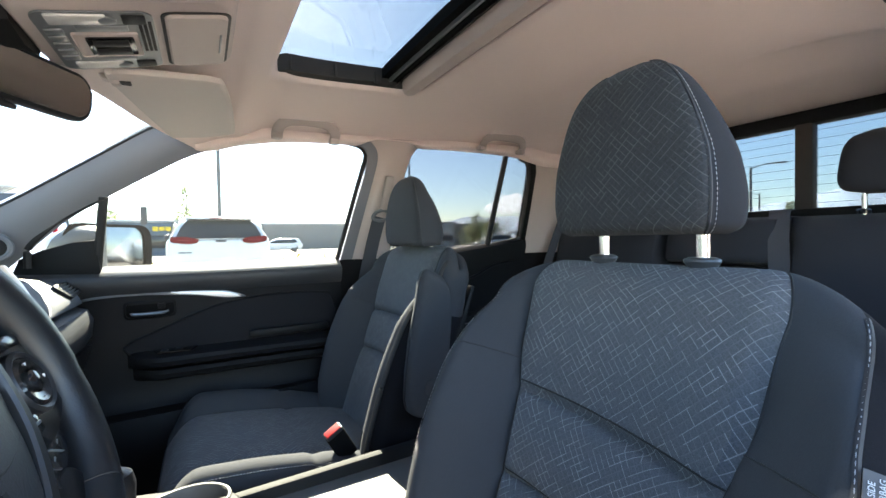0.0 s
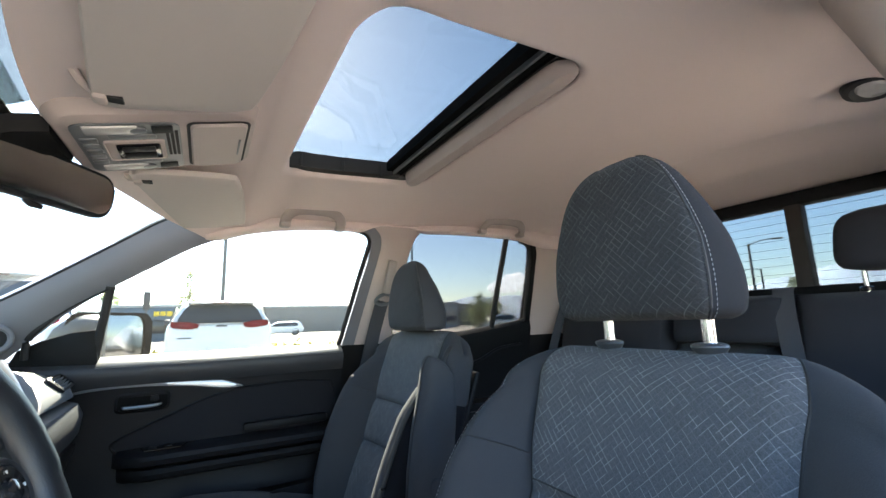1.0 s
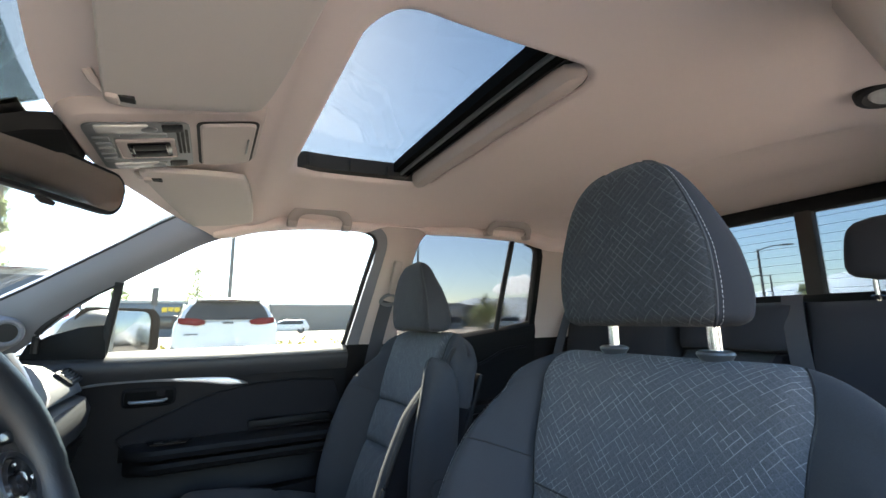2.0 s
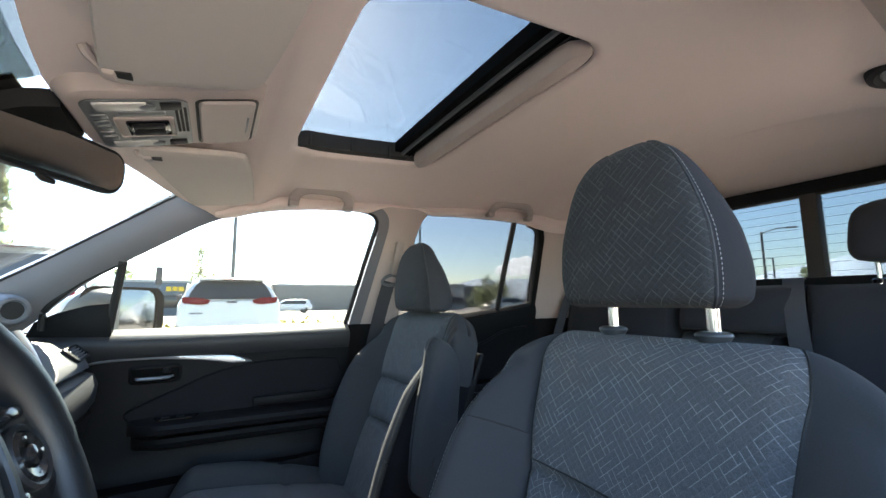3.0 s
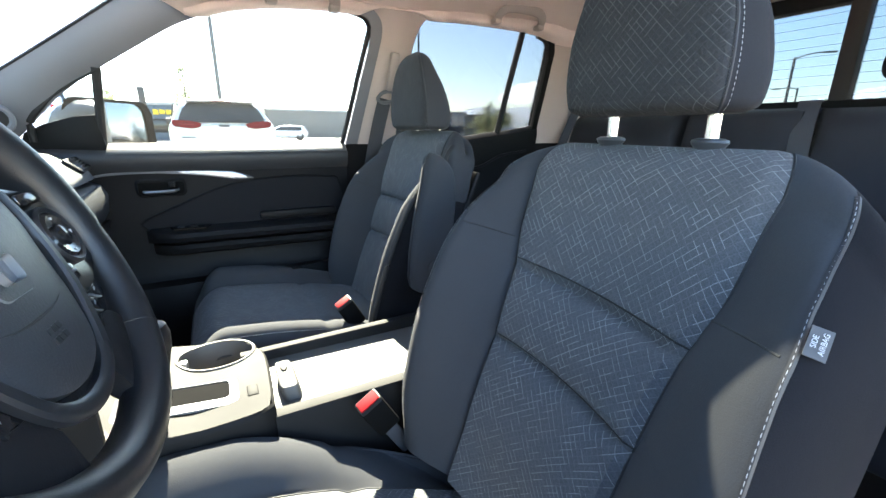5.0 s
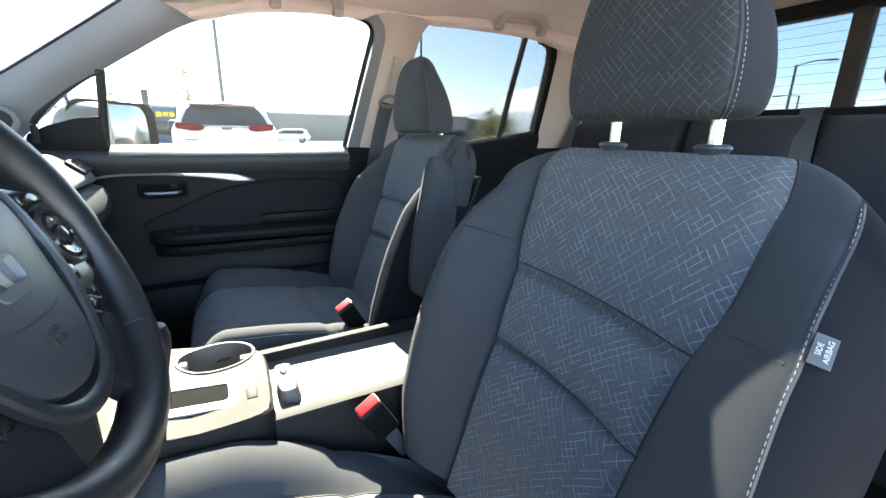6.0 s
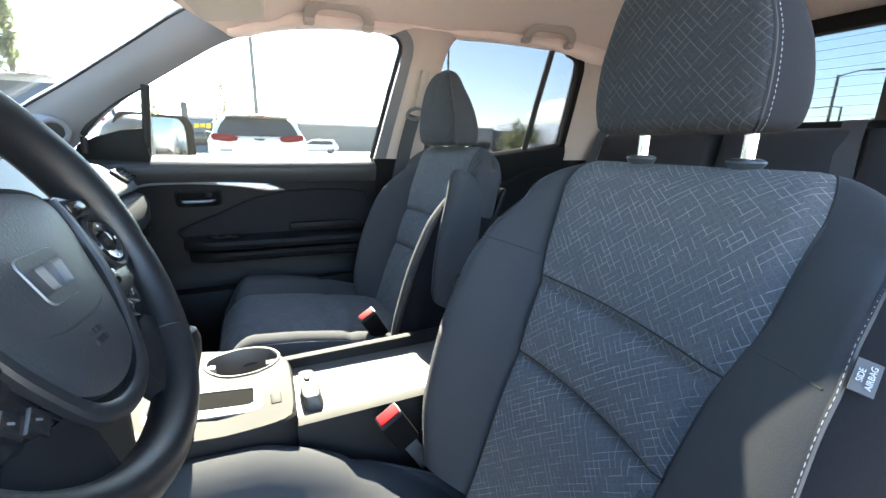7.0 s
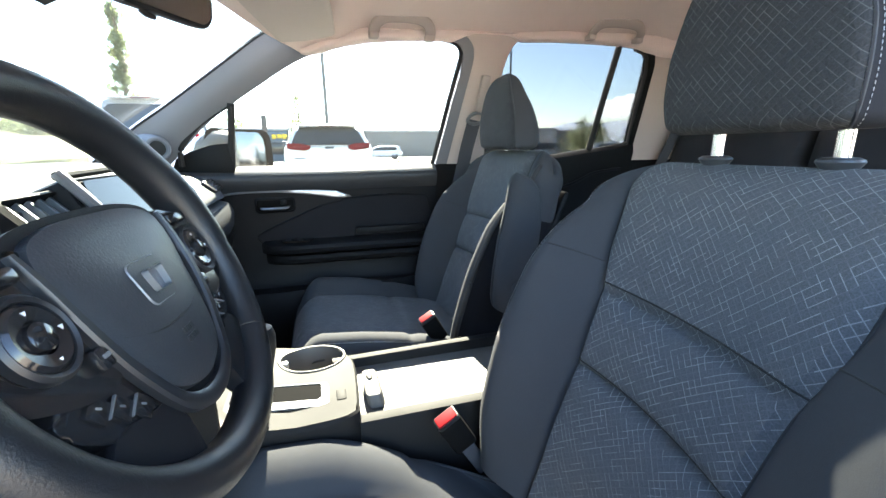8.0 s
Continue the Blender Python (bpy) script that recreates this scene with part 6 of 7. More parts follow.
# shifter
gx0, gx1, gy0, gy1 = -0.04, 0.122, -0.076, -0.004
zt = lambda x: deck_z(x) - 0.0006
bz = rounded(gx0, gx1, gy0, gy1, 0.012, 4)
bi = rounded(gx0 + 0.008, gx1 - 0.014, gy0 + 0.014, gy1 - 0.008, 0.008, 4)
part("shift_bezel", band([(x, y, zt(x)) for x, y in bz], [(x, y, zt(x) + 0.004) for x, y in bi], (0, 0, -0.004)), M_SILVER, cc, "silver shift bezel")
part("shift_slot", plate([(x, y, zt(x) + 0.0020) for x, y in bi], (0, 0, -0.001)), M_VOID, cc)
for k in range(4):
    part("gear_mark", box(0.0 + 0.02 * k, 0.006 + 0.02 * k, -0.0710, -0.0660, zt(0.02 * k) + 0.0022, zt(0.02 * k) + 0.0042, 0.0), M_CHAR, cc)
part("park_button", box(0.132, 0.148, -0.070, -0.040, 0.9105, 0.9135, 0.002), M_CONSOLE, cc)
kn = lathe([(0.010, 0.90), (0.012, 0.96), (0.017, 0.985), (0.022, 1.005), (0.023, 1.025), (0.019, 1.040), (0.010, 1.046), (0.0, 1.047)], 20, (0.022, -0.030, 0))
part("shift_knob", kn, M_LEATHER, cc, "black leather shift knob")
# tray with rails
def rail(y0, y1, z_top, x0, x1, zf=0.0):
    rr = []
    for k in range(21):
        x = x0 + (x1 - x0) * k / 20
        z = z_top + zf * k / 20
        rr.append([Vector((x, y, zz)) for y, zz in ((y0, 0.50), (y0, z - 0.010), (y0 + 0.004, z - 0.002), ((y0 + y1) / 2, z), (y1 - 0.004, z - 0.002), (y1, z - 0.010), (y1, 0.50))])
    return loft(rr)
part("near_rail", rail(-0.116, -0.086, 0.893, 0.165, 0.60), M_CONSOLE, cc, "console side rail")
part("far_rail", rail(0.074, 0.099, 0.906, 0.13, 0.60, 0.006), M_CONSOLE, cc, "console side rail")
part("tray", sheet(lambda u, v: Vector((0.160 + 0.44 * u, -0.090 + 0.168 * v, 0.888 - 0.006 * math.sin(math.pi * v) ** 0.3)), 10, 14, (0, 0, -0.02)), M_TRAY, cc, "grey tray floor")
def sup(a, e=0.45):
    return (math.copysign(abs(math.cos(a)) ** e, math.cos(a)), math.copysign(abs(math.sin(a)) ** e, math.sin(a)))


lat = [[Vector((0.200 + 0.015 * sup(a)[0] * k - 0.2 * h, -0.022 + 0.046 * sup(a)[1] * k, 0.878 + h)) for a in [2 * math.pi * i / 32 for i in range(32)]] for k, h in ((1.05, 0.0), (1.03, 0.010), (1.0, 0.024), (0.95, 0.029), (0.8, 0.031), (0.3, 0.032))]
latch = part("tray_latch", loft(lat), M_TRAY, cc, "satin slide latch")
part("latch_window", loft([[Vector((0.193 + 0.006 * math.cos(a) * k, -0.006 + 0.014 * math.sin(a) * k, 0.909 + h)) for a in [2 * math.pi * i / 18 for i in range(18)]] for k, h in ((1.0, 0.0), (1.0, 0.0035), (0.9, 0.004), (0.2, 0.004))]), M_BLACK, latch)
part("rear_box", box(0.56, 0.86, -0.13, 0.13, 0.50, 0.93, 0.02), M_BLACK, cc, "black storage box")
part("knee_panel", sheet(lambda u, v: Vector((-0.22 + 0.19 * u, -0.133 - 0.004 * math.sin(math.pi * u), 1.00 - 0.40 * v + 0.05 * (1 - u))), 6, 6, (0, 0.01, 0)), M_CONSOLE, cc)


# ---- outside: the car park ----
M_ASPHALT = surface("asphalt", (0.22, 0.20, 0.177), 0.9, grain=60, relief=0.4, depth=0.004, vary=0.25, blotch=0.3)
M_CONCRETE = surface("kerb_concrete", (0.36, 0.35, 0.33), 0.85, grain=80, relief=0.3, depth=0.002, vary=0.15, blotch=2)
M_GRASS = surface("dry_grass", (0.034, 0.048, 0.009), 0.95, grain=25, relief=0.7, depth=0.03, vary=0.5, blotch=0.6)
def leaf(name, rgb, through_rgb, grain, blotch):
    """Foliage that also lets light through."""
    m = surface(name, rgb, 0.7, grain=grain, relief=0, vary=0.45, blotch=blotch)
    N, L = m.node_tree.nodes, m.node_tree.links
    t, mx = N.new("ShaderNodeBsdfTranslucent"), N.new("ShaderNodeMixShader")
    t.inputs["Color"].default_value, mx.inputs[0].default_value = (*through_rgb, 1), 0.5
    L.new(N["Principled BSDF"].outputs[0], mx.inputs[1])
    L.new(t.outputs[0], mx.inputs[2])
    L.new(mx.outputs[0], N["Material Output"].inputs["Surface"])
    return m


M_LEAF = leaf("leaves", (0.12, 0.14, 0.08), (0.32, 0.37, 0.20), 3, 1.2)
M_FARLEAF = leaf("far_leaves", (0.07, 0.09, 0.055), (0.16, 0.20, 0.10), 0.8, 0.2)
M_BARK = surface("bark", (0.13, 0.10, 0.075), 0.9, grain=60, relief=0.6, depth=0.006, vary=0.3)
M_STEEL = surface("galvanised_steel", (0.11, 0.113, 0.117), 0.6, 0.0, grain=200, relief=0.1, vary=0.1)
M_WALLGREY = surface("metal_wall", (0.42, 0.43, 0.43), 0.7, grain=2, relief=0.1, vary=0.08, blotch=0.2)
M_WALLBLUE = surface("blue_wall", (0.10, 0.135, 0.17), 0.7, grain=2, relief=0.1, vary=0.1, blotch=0.2)
M_WALLPALE = surface("pale_wall", (0.20, 0.19, 0.172), 0.7, grain=2, relief=0.1, vary=0.06, blotch=0.2)
M_YELLOW = plain("yellow_sign", (0.8, 0.55, 0.03), 0.6)
# pale blue of the distant air is painted into the ridge's colour
M_MOUNT_HAZE = surface("hazed_mountain", (0.42, 0.50, 0.60), 1.0, grain=0.02, relief=0, vary=0.15, blotch=0.003)
# emission stands in for sunlight on the cloud
M_CLOUD, _n, _l, _b = mat("cloud_glow")
_b.inputs["Base Color"].default_value, _b.inputs["Roughness"].default_value = (0.5, 0.5, 0.5, 1), 1.0
_b.inputs["Emission Color"].default_value, _b.inputs["Emission Strength"].default_value = (1.0, 0.98, 0.95, 1), 0.6
M_TYRE = plain("tyre", (0.02, 0.02, 0.02), 0.85)
M_CARGLASS = plain("dark_car_glass", (0.03, 0.034, 0.032), 0.06, spec=0.45)
M_LAMP = plain("red_lamp", (0.13, 0.001, 0.005), 0.5, spec=0.1)
M_STRIP = plain("pink_lamp_strip", (0.22, 0.035, 0.045), 0.5, spec=0.1)
M_LOWTRIM = plain("grey_car_plastic", (0.06, 0.06, 0.065), 0.6)
M_FLOWER = plain("yellow_flowers", (0.6, 0.42, 0.03), 0.8)


def paint(name, rgb):
    return plain(name, rgb, 0.28, coat=0.8)


def rise(y):
    """The car park climbs a little away from the truck."""
    f = max(0.0, min(1.0, (y - 2.0) / 5.0))
    return 0.20 * f * f * (3 - 2 * f)


GROUND_Y = [-900, -40, -5, 0, 2, 2.6, 3.3, 4, 4.7, 5.4, 6.2, 7, 8, 12, 20, 60, 900]
structure("ground", loft([[Vector((-900, y, -0.5)), Vector((900, y, -0.5)), Vector((900, y, rise(y))), Vector((-900, y, rise(y)))] for y in GROUND_Y]), M_ASPHALT, "grey asphalt car park", "ground")
structure("verge", box(-45, 70, 15.5, 18.5, 0.10, 0.33, 0.05), M_GRASS, "dry yellowish grass strip behind a kerb", "grass verge")
structure("kerb", box(-45, 70, 15.3, 15.5, 0.10, 0.35, 0.02), M_CONCRETE, "pale concrete kerb along the verge", "kerb")


def bank(u, v):
    x, y = -60 + 48.5 * u, 4 + 50 * v
    h = 3.4 * math.exp(-((x + 26) / 14) ** 2) * (1 - math.exp(-(v * 4) ** 2))
    return Vector((x, y, h + 0.06 + 0.15 * math.sin(x * 0.7) * v))
structure("grass_bank", sheet(bank, 30, 20, (0, 0, -0.6)), M_GRASS, "green and yellow grassy bank", "grass bank")


def car(name, at, heading, colour, label, length=4.62, width=1.86, height=1.68, belt=1.05, tall=False, detail=True):
    """A parked car, nose along its own +y, tail lamps at the back."""
    c = thing(name, (*at, rise(at[1])), label, "car", "parked cars")
    m = Matrix.Translation((*at, rise(at[1]))) @ pose(0, 0, 0, 0, 0, heading)
    hw, hl = width / 2, length / 2
    nose = 0.72 if not tall else 0.80
    st = [(-hl, 0.90, 0.50, 0.80, 0), (-hl + 0.04, 0.955, 0.36, belt - 0.05, 0), (-hl + 0.20, 0.985, 0.30, belt, 0), (-hl * 0.5, 1.0, 0.26, belt, 0), (0, 1.0, 0.26, belt - 0.01, 0), (hl * 0.42, 1.0, 0.26, belt - 0.03, 0), (hl * 0.62, 0.985, 0.28, belt - 0.08, 0), (hl - 0.25, 0.93, 0.30, nose + 0.06, 0), (hl - 0.05, 0.83, 0.34, nose - 0.06, 0), (hl, 0.74, 0.42, nose - 0.16, 0)]
    rings = []
    for y, w, zb, zt, _ in st:
        W = hw * w
        half = [(0, zb), (W * 0.8, zb), (W * 0.95, zb + 0.05), (W * 0.985, zb + 0.2), (W, (zb + zt) / 2), (W * 0.985, zt - 0.12), (W * 0.95, zt - 0.02), (W * 0.90, zt + 0.01), (0, zt + 0.025)]
        rings.append([m @ Vector((a, y, z)) for a, z in half + [(-a, z) for a, z in reversed(half[1:-1])]])
    body = part("body", loft(rings), colour, c, "painted car body")
    top = [(-hl + 0.10, 0.84, belt, belt + 0.02), (-hl + 0.22, 0.80, belt, belt + (height - belt) * 0.45), (-hl + 0.40, 0.70, belt, height - 0.06), (-hl + 0.75, 0.72, belt, height - 0.005), (0.0, 0.74, belt, height), (hl * 0.20, 0.79, belt, height - 0.05), (hl * 0.45, 0.78, belt - 0.02, belt + 0.20), (hl * 0.60, 0.78, belt - 0.06, belt)]
    rings = []
    for y, w, z0, z1 in top:
        half = [(0, z0 - 0.03), (hw * 0.94, z0 - 0.03), (hw * (0.94 - (0.94 - w) * 0.8), z0 + (z1 - z0) * 0.75), (hw * w, z1 - 0.035), (hw * (w - 0.07), z1 - 0.005), (0, z1 + 0.012)]
        rings.append([m @ Vector((a, y, z)) for a, z in half + [(-a, z) for a, z in reversed(half[1:-1])]])
    part("roof", loft(rings), colour, c)
    g = M_CARGLASS
    z0, z1 = belt + 0.015, belt + (height - belt) * 0.80
    yb = lambda z: -hl + 0.082 + (z - belt) / (height - belt) * 0.29
    o = [(-0.74 * hw, z0), (0.74 * hw, z0), (0.78 * hw, z0 + 0.06), (0.68 * hw, z1 - 0.10), (0.58 * hw, z1), (-0.58 * hw, z1), (-0.68 * hw, z1 - 0.10), (-0.78 * hw, z0 + 0.06)]
    rwn = part("rear_window", plate([m @ Vector((x, yb(z) - 0.02, z)) for x, z in o], m.to_3x3() @ Vector((0, 0.03, 0))), g, c, "dark rear window")
    for s in (-1, 1):
        o = [(-hl + 0.62, z0 + 0.10), (-hl + 0.70, z1 - 0.02), (hl * 0.16, z1 - 0.02), (hl * 0.46, z0 + 0.04), (-hl + 0.9, z0 + 0.02)]
        part("side_window", plate([m @ Vector((s * hw * (0.95 - 0.115 * (z - belt) / (height - belt)), y, z)) for y, z in o], m.to_3x3() @ Vector((-s * 0.02, 0, 0))), g, c)
        for y in (-hl + 0.85, hl - 0.90):
            w = part("wheel", lathe([(0.19, -0.10), (0.34, -0.10), (0.355, -0.06), (0.355, 0.06), (0.34, 0.10), (0.21, 0.10), (0.20, 0.06), (0.0, 0.05)], 22, m @ Vector((s * (hw - 0.11), y, 0.355)), m.to_3x3() @ Vector((s, 0, 0))), M_TYRE, c)
            part("rim", lathe([(0.20, 0.0), (0.19, 0.03), (0.05, 0.02), (0.0, 0.03)], 18, m @ Vector((s * (hw - 0.05), y, 0.355)), m.to_3x3() @ Vector((s, 0, 0))), M_STEEL, w)
        lz = belt - 0.02
        o = [(0.42, lz + 0.015), (0.60, lz + 0.060), (0.93, lz + 0.075), (0.955, lz + 0.04), (0.93, lz - 0.04), (0.60, lz - 0.075), (0.45, lz - 0.05)] if not tall else [(0.90, lz + 0.14), (0.95, lz + 0.14), (0.97, lz - 0.14), (0.90, lz - 0.16)]
        lamp = part("tail_lamp", plate([m @ Vector((s * hw * x * 0.935, -hl - 0.012 + 0.06 * max(0, x - 0.8) / 0.15, z)) for x, z in o], m.to_3x3() @ Vector((0, 0.10, 0))), M_LAMP, c, "red tail lamp")
        if detail:
            part("lamp_strip", plate([m @ Vector((s * hw * x, -hl - 0.016, lz + z)) for x, z in ((0.52, 0.004), (0.76, 0.008), (0.76, -0.006), (0.54, -0.008))], m.to_3x3() @ Vector((0, 0.01, 0))), M_STRIP, lamp)
            part("reflector", plate([m @ Vector((s * hw * x, -hl + 0.0, z)) for x, z in ((0.62, 0.60), (0.90, 0.62), (0.90, 0.56), (0.64, 0.55))], m.to_3x3() @ Vector((0, 0.05, 0))), M_LAMP, c)
            part("door_mirror", (lambda b: (bmesh.ops.transform(b, matrix=m, verts=b.verts), b)[1])(box(min(s * hw, s * (hw + 0.2)), max(s * hw, s * (hw + 0.2)), hl * 0.36, hl * 0.36 + 0.10, belt + 0.0, belt + 0.15, 0.03)), M_LOWTRIM if not tall else colour, c)
            part("roof_rail", tube([m @ Vector((s * hw * 0.70, y, height + z)) for y, z in ((-hl + 0.7, -0.005), (-hl + 0.9, 0.035), (0.0, 0.045), (hl * 0.2, 0.0))], 0.014, 8), M_STEEL, c)
    bump_ = (lambda b: (bmesh.ops.transform(b, matrix=m, verts=b.verts), b)[1])
    part("bumper", bump_(box(-hw * 0.93, hw * 0.93, -hl - 0.03, -hl + 0.16, 0.36, 0.56, 0.04)), M_LOWTRIM, c, "grey plastic rear bumper")
    if detail:
        part("spoiler", bump_(box(-hw * 0.62, hw * 0.62, -hl + 0.20, -hl + 0.46, height - 0.075, height - 0.035, 0.015)), colour, c)
        part("brake_light", bump_(box(-0.18, 0.18, -hl + 0.192, -hl + 0.21, height - 0.068, height - 0.05, 0.003)), M_LAMP, c)
        part("wiper", tube([m @ Vector((0.02, -hl + 0.06, z0 + 0.02)), m @ Vector((0.32, -hl + 0.06, z0 + 0.055))], 0.010, 6), M_RUBBER, rwn)
        part("badge_bar", bump_(box(-0.09, 0.09, -hl - 0.012, -hl + 0.03, belt - 0.06, belt - 0.025, 0.004)), M_LOWTRIM, c)
        part("number_plate", bump_(box(-0.16, 0.16, -hl - 0.010, -hl + 0.02, 0.70, 0.84, 0.004)), M_WHITE_MARK, c)
        part("badge_bar", bump_(box(-0.70, -0.48, -hl - 0.002, -hl + 0.05, belt - 0.26, belt - 0.235, 0.002)), M_STEEL, c)
    return c


W_PAINT, D_PAINT, S_PAINT = paint("white_paint", (0.66, 0.65, 0.63)), paint("dark_green_paint", (0.10, 0.13, 0.12)), paint("silver_paint_car", (0.45, 0.46, 0.47))
car("sport_utility_car", (0.418, 10.59), 0, W_PAINT, "white sport utility car with red tail lamps parked nose away", height=1.66, belt=1.20)
car("van", (-2.85, 11.0), 0, S_PAINT, "tall silver van parked nose away beside the white car", 5.2, 1.98, 2.16, 1.34, True)
car("saloon_car", (7.2, 46.5), 84, W_PAINT, "white car parked behind the verge", 4.6, 1.8, 1.46, 0.92, detail=False)
car("saloon_car", (25.5, 33.0), 95, W_PAINT, "white car parked near the bushes", 4.6, 1.8, 1.46, 0.92, detail=False)
car("pickup_truck", (15.5, 3.5), 90, W_PAINT, "white pickup truck parked behind", 5.4, 1.98, 1.72, 1.15, True, False)
car("hatchback", (16.5, 6.9), 90, D_PAINT, "dark green car parked behind", 4.3, 1.78, 1.56, 0.98, detail=False)
car("saloon_car", (-8.5, 9.0), 0, W_PAINT, "white low car parked near the grass bank", 4.5, 1.8, 1.44, 0.9, detail=False)


def tree(name, at, height, spread, label, seed, leaves=900, low=0.25, size=0.09, m=M_LEAF):
    """A tapered trunk with limbs, and a ragged crown of single leaves."""
    rng = random.Random(seed)
    t = thing(name, (*at, 0), label, "tree", "trees")
    base = Vector((*at, 0))
    pts = [base + Vector((rng.uniform(-0.02, 0.02) * height * k / 8, rng.uniform(-0.02, 0.02) * height * k / 8, height * 0.95 * k / 8)) for k in range(9)]
    b = tube(pts, [height * 0.014 * (1 - 0.85 * k / 8) + 0.006 for k in range(9)], 8)
    tips = []
    for k in range(22):
        f = low + (0.92 - low) * rng.random()
        p = base + Vector((0, 0, height * f))
        reach = spread * (1.0 - 0.65 * abs(f - low - 0.15)) * rng.uniform(0.5, 1.0) * (1.15 - f)
        a = rng.uniform(0, 2 * math.pi)
        q = p + Vector((math.cos(a) * reach, math.sin(a) * reach, reach * rng.uniform(0.5, 1.1)))
        mid = p.lerp(q, 0.5) + Vector((0, 0, -0.05 * reach))
        join(b, tube([p, mid, q], [height * 0.005, height * 0.003, height * 0.001], 5))
        tips.append((p, q))
    part("trunk", b, M_BARK, t, "brown bark trunk and limbs")
    verts, faces = [], []
    for i in range(leaves):
        p, q = tips[rng.randrange(len(tips))]
        c = p.lerp(q, rng.uniform(0.25, 1.15)) + Vector((rng.gauss(0, 1), rng.gauss(0, 1), rng.gauss(0, 1))) * spread * 0.10
        u = Vector((rng.gauss(0, 1), rng.gauss(0, 1), rng.gauss(0, 1))).normalized()
        w = u.orthogonal().normalized() * 0.45
        s = size * rng.uniform(0.6, 1.3)
        n = len(verts)
        verts += [c - u * s, c + w * s, c + u * s, c - w * s]
        faces.append((n, n + 1, n + 2, n + 3))
    me = bpy.data.meshes.new("leaves")
    me.from_pydata(verts, [], faces)
    me.materials.append(m)
    ob = new("crown", me)
    ob.parent, ob.matrix_parent_inverse = t, Matrix.Translation(-base)
    tagged(ob, "loose green leaves", kind="stuff")


tree("young_tree", (-5.0, 14.2), 6.1, 0.62, "slender young tree with loose green leaves", 3, 1500, 0.2, 0.085)
tree("young_tree", (-0.75, 30.0), 5.0, 1.5, "slender young tree behind the verge", 5, 700, 0.3, 0.11)
tree("young_tree", (21.5, 30.0), 3.6, 1.7, "small leafy tree beside the car park", 8, 1000, 0.15, 0.12)
tree("young_tree", (26.0, 34.0), 3.4, 2.6, "broad leafy bush beside the car park", 9, 1800, 0.05, 0.14)
tree("young_tree", (23.5, 33.0), 2.7, 2.2, "low leafy bush beside the car park", 10, 1400, 0.05, 0.14)
tree("young_tree", (42.0, 14.2), 3.9, 1.5, "small tree near the lamp posts", 11, 500, 0.45, 0.14)
tree("young_tree", (46.0, 8.6), 3.2, 1.3, "small tree behind the car park", 12, 400, 0.4, 0.14)
tree("conifer", (-19.0, 38.0), 7.0, 2.4, "dark conifer on the bank", 13, 1800, 0.05, 0.22, M_FARLEAF)


def woods(name, x0, x1, y, h, n, seed, label):
    rng = random.Random(seed)
    verts, faces = [], []
    for i in range(n):
        x = rng.uniform(x0, x1)
        top = h * (0.55 + 0.45 * abs(math.sin(x * 0.11 + 1.3 * math.sin(x * 0.05))))
        c = Vector((x, y + rng.uniform(-4, 4), rng.uniform(0, top)))
        u = Vector((rng.gauss(0, 1), rng.gauss(0, 1), rng.gauss(0, 1))).normalized()
        w = u.orthogonal().normalized() * 0.6
        s = rng.uniform(0.2, 0.5)
        k = len(verts)
        verts += [c - u * s, c + w * s, c + u * s, c - w * s]
        faces.append((k, k + 1, k + 2, k + 3))
    me = bpy.data.meshes.new(name)
    me.from_pydata(verts, [], faces)
    me.materials.append(M_FARLEAF)
    tagged(new(name, me), label, "woods", kind="stuff")


woods("far_woods", -75, -9, 62, 5.6, 6500, 21, "line of far green trees behind the car park")
woods("hedge", 10, 60, 78, 4.2, 2600, 22, "low far hedge beyond the grey building")


def lamp_post(at, height, arms, label):
    p = thing("street_lamp", (*at, 0), label, "street lamp", "street lamps")
    part("pole", tube([(*at, 0), (*at, height * 0.5), (*at, height)], [0.12, 0.10, 0.085], 10), M_STEEL, p, "grey steel pole")
    part("base", lathe([(0.28, 0.0), (0.28, 0.55), (0.24, 0.60), (0.0, 0.6)], 16, (*at, 0)), M_CONCRETE, p)
    for dx, dy, rise in arms:
        a, e = Vector((*at, height - 0.1)), Vector((at[0] + dx, at[1] + dy, height + rise))
        arm_ = part("arm", tube(curve_points([a, a.lerp(e, 0.5) + Vector((0, 0, 0.12)), e], 4), 0.04, 8), M_STEEL, p)
        d = Vector((dx, dy, 0)).normalized()
        part("lamp_head", box(e.x - 0.35, e.x + 0.35, e.y - 0.13, e.y + 0.13, e.z - 0.06, e.z + 0.05, 0.03, turn=pose(0, 0, 0, 0, 0, math.degrees(math.atan2(d.y, d.x)))), M_STEEL, arm_)


lamp_post((0.93, 25.0), 9.0, [(0.9, 0.0, 0.15), (-0.9, 0.0, 0.15)], "grey steel car park lamp post")
lamp_post((36.0, 14.6), 6.3, [(1.0, -1.5, 0.22)], "street lamp with one arm behind the truck")
lamp_post((52.0, 20.6), 5.6, [(-1.6, 1.2, -0.1)], "second street lamp with a curved arm")
lamp_post((19.0, 38.6), 12.0, [(0.8, 0.5, 0.1)], "tall far lamp post")


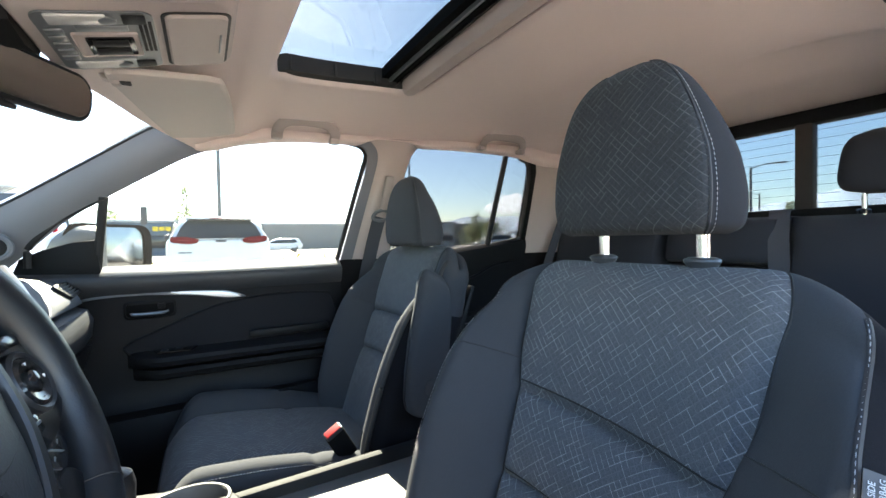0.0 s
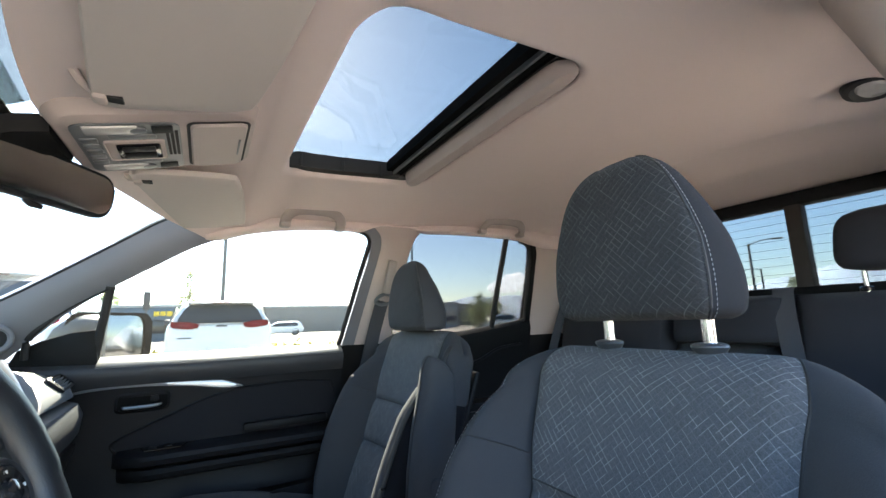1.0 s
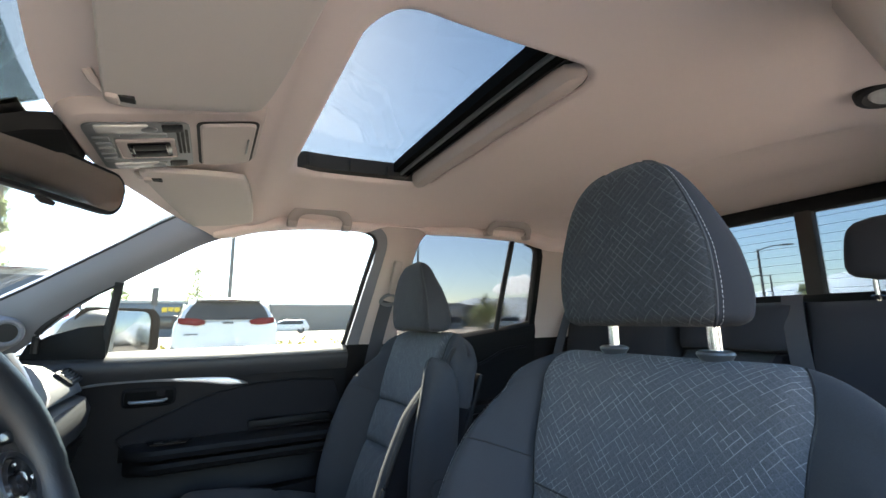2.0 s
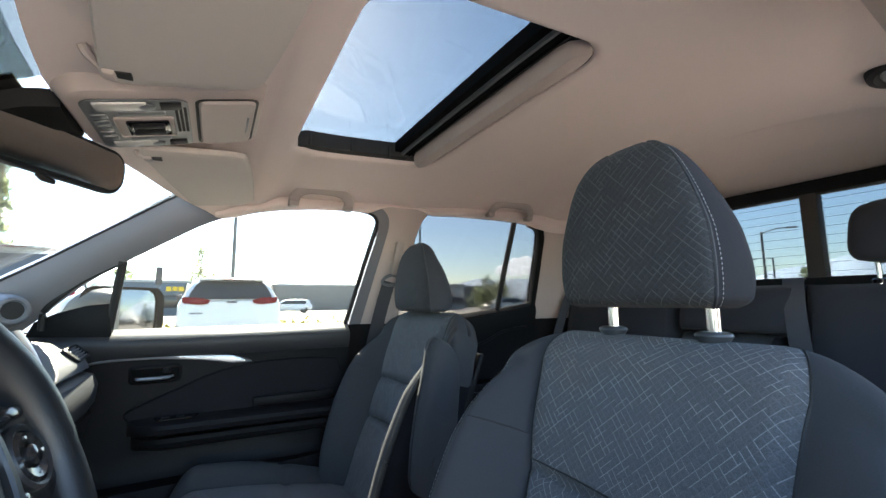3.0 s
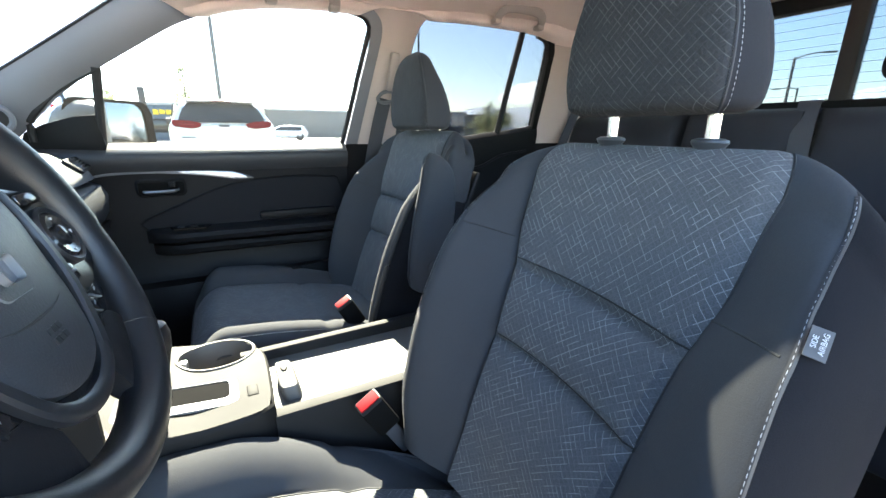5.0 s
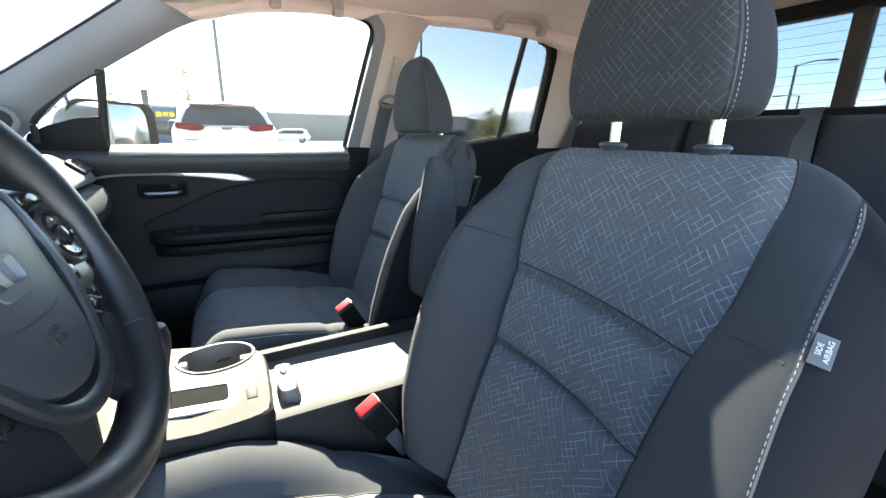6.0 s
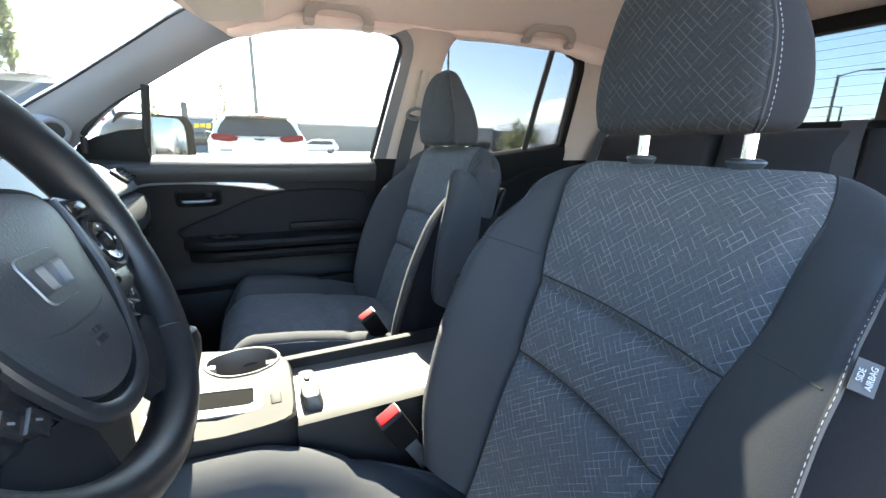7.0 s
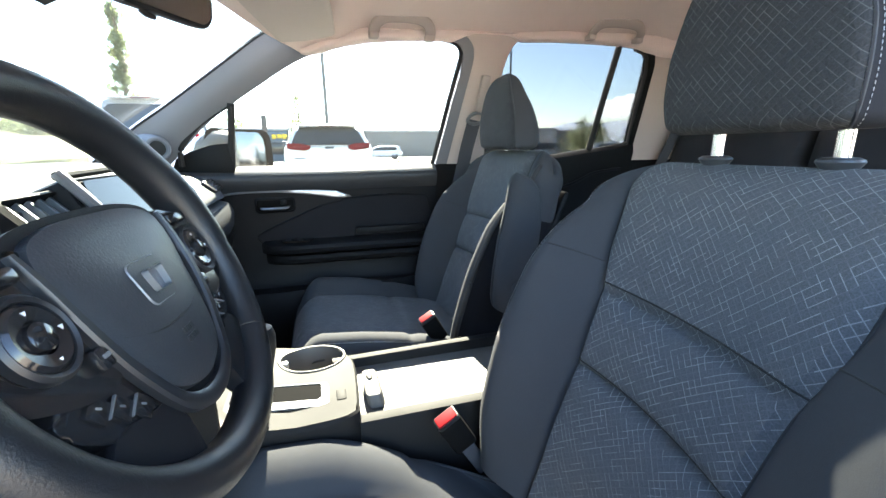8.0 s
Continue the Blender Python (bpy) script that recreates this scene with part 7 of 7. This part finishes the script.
def building(name, x0, x1, y0, y1, h, m, label, bays=0, parapet=0.25):
    b = thing(name, ((x0 + x1) / 2, (y0 + y1) / 2, 0), label, "building", "far buildings")
    part("wall", box(x0, x1, y0, y1, 0, h, 0.02), m, b, "plain building walls")
    part("parapet", box(x0 - 0.15, x1 + 0.15, y0 - 0.15, y1 + 0.15, h, h + parapet, 0.02), M_WALLGREY, b)
    for k in range(bays):
        x = x0 + (x1 - x0) * (k + 0.5) / bays
        w = (x1 - x0) / bays * 0.32
        part("window", box(x - w, x + w, y0 - 0.06, y0 + 0.05, 0.9, h * 0.62, 0.01), M_CARGLASS, b, "dark window")
    return b


building("warehouse", 7.0, 46.0, 62.0, 90.0, 3.75, M_WALLPALE, "long low pale grey metal warehouse", 0)
shop = building("shop", -9.5, 2.0, 48.0, 62.0, 3.4, M_WALLBLUE, "low blue shop with yellow lettering", 3)
part("sign_board", box(-8.6, 0.6, 47.7, 47.92, 2.15, 3.25, 0.03), M_WALLBLUE, shop)
for k in range(7):
    part("sign_bar", box(-4.1 + 0.52 * k, -3.66 + 0.52 * k, 47.6, 47.69, 2.52 + 0.06 * (k % 2), 2.98, 0.02), M_YELLOW, shop, "yellow sign bar")
annex = building("office", 26.0, 31.5, 50.0, 58.0, 3.5, M_WALLGREY, "small pale building with a dark window band", 0)
part("window", box(26.4, 31.1, 49.9, 50.1, 2.0, 3.1, 0.02), M_LENS, annex, "pale window band")
part("dark_band", box(26.2, 31.3, 49.92, 50.05, 1.0, 1.8, 0.02), M_LOWTRIM, annex)
building("depot", -58, -16, 70.0, 84.0, 4.0, M_WALLPALE, "pale far building beyond the bank", 6)

sp = thing("sign_post", (-2.05, 21.0, 0.2), "dark narrow sign on a thin post beside the verge", "sign post")
part("post", tube([(-2.05, 21.0, 0.2), (-2.05, 21.0, 1.6), (-2.05, 21.0, 2.9)], 0.035, 8), M_STEEL, sp, "grey steel post")
part("board", box(-2.17, -1.93, 20.93, 20.96, 2.15, 2.92, 0.02), M_LOWTRIM, sp, "dark grey board")

# verge flowers
rng = random.Random(77)
vs, fs = [], []
for i in range(1600):
    c = Vector((rng.uniform(-12, 26), rng.uniform(15.7, 18.3), 0.33 + rng.uniform(0.02, 0.45) * rng.random()))
    u = Vector((rng.gauss(0, 1), rng.gauss(0, 1), rng.gauss(0, 1))).normalized() * 0.09
    w = u.orthogonal().normalized() * 0.06
    k = len(vs)
    vs += [c - u, c + w, c + u, c - w]
    fs.append((k, k + 1, k + 2, k + 3))
me = bpy.data.meshes.new("flowers")
me.from_pydata(vs, [], fs)
me.materials.append(M_FLOWER)
tagged(new("flowers", me), "low yellow flowers in the verge", "flowers", kind="stuff")


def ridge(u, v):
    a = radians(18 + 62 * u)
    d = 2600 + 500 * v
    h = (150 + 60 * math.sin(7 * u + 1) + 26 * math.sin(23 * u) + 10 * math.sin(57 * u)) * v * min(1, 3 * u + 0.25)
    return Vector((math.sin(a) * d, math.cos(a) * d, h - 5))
structure("backdrop", sheet(ridge, 90, 4, (0, 0, -30)), M_MOUNT_HAZE, "mountain ridge in the distance, haze painted in as blue grey", "mountains")
rng = random.Random(5)
cl = bmesh.new()
for i in range(90):
    f = rng.random()
    a = radians(36.5 + 8.5 * f)
    r = rng.uniform(14, 34) * (1 - 0.5 * abs(f - 0.55))
    c = Vector((math.sin(a) * 2400, math.cos(a) * 2400, 165 + rng.uniform(0, 70) * math.sin(math.pi * min(1, f + 0.12)) ** 2))
    g = bmesh.ops.create_icosphere(cl, subdivisions=3, radius=r)
    for v in g["verts"]:
        v.co *= 1 + 0.18 * noise.noise(v.co * 0.05 + c * 0.01)
    bmesh.ops.translate(cl, vec=c, verts=g["verts"])
structure("cloud", cl, M_CLOUD, "self-lit white cumulus cloud low over the mountains", "cloud")
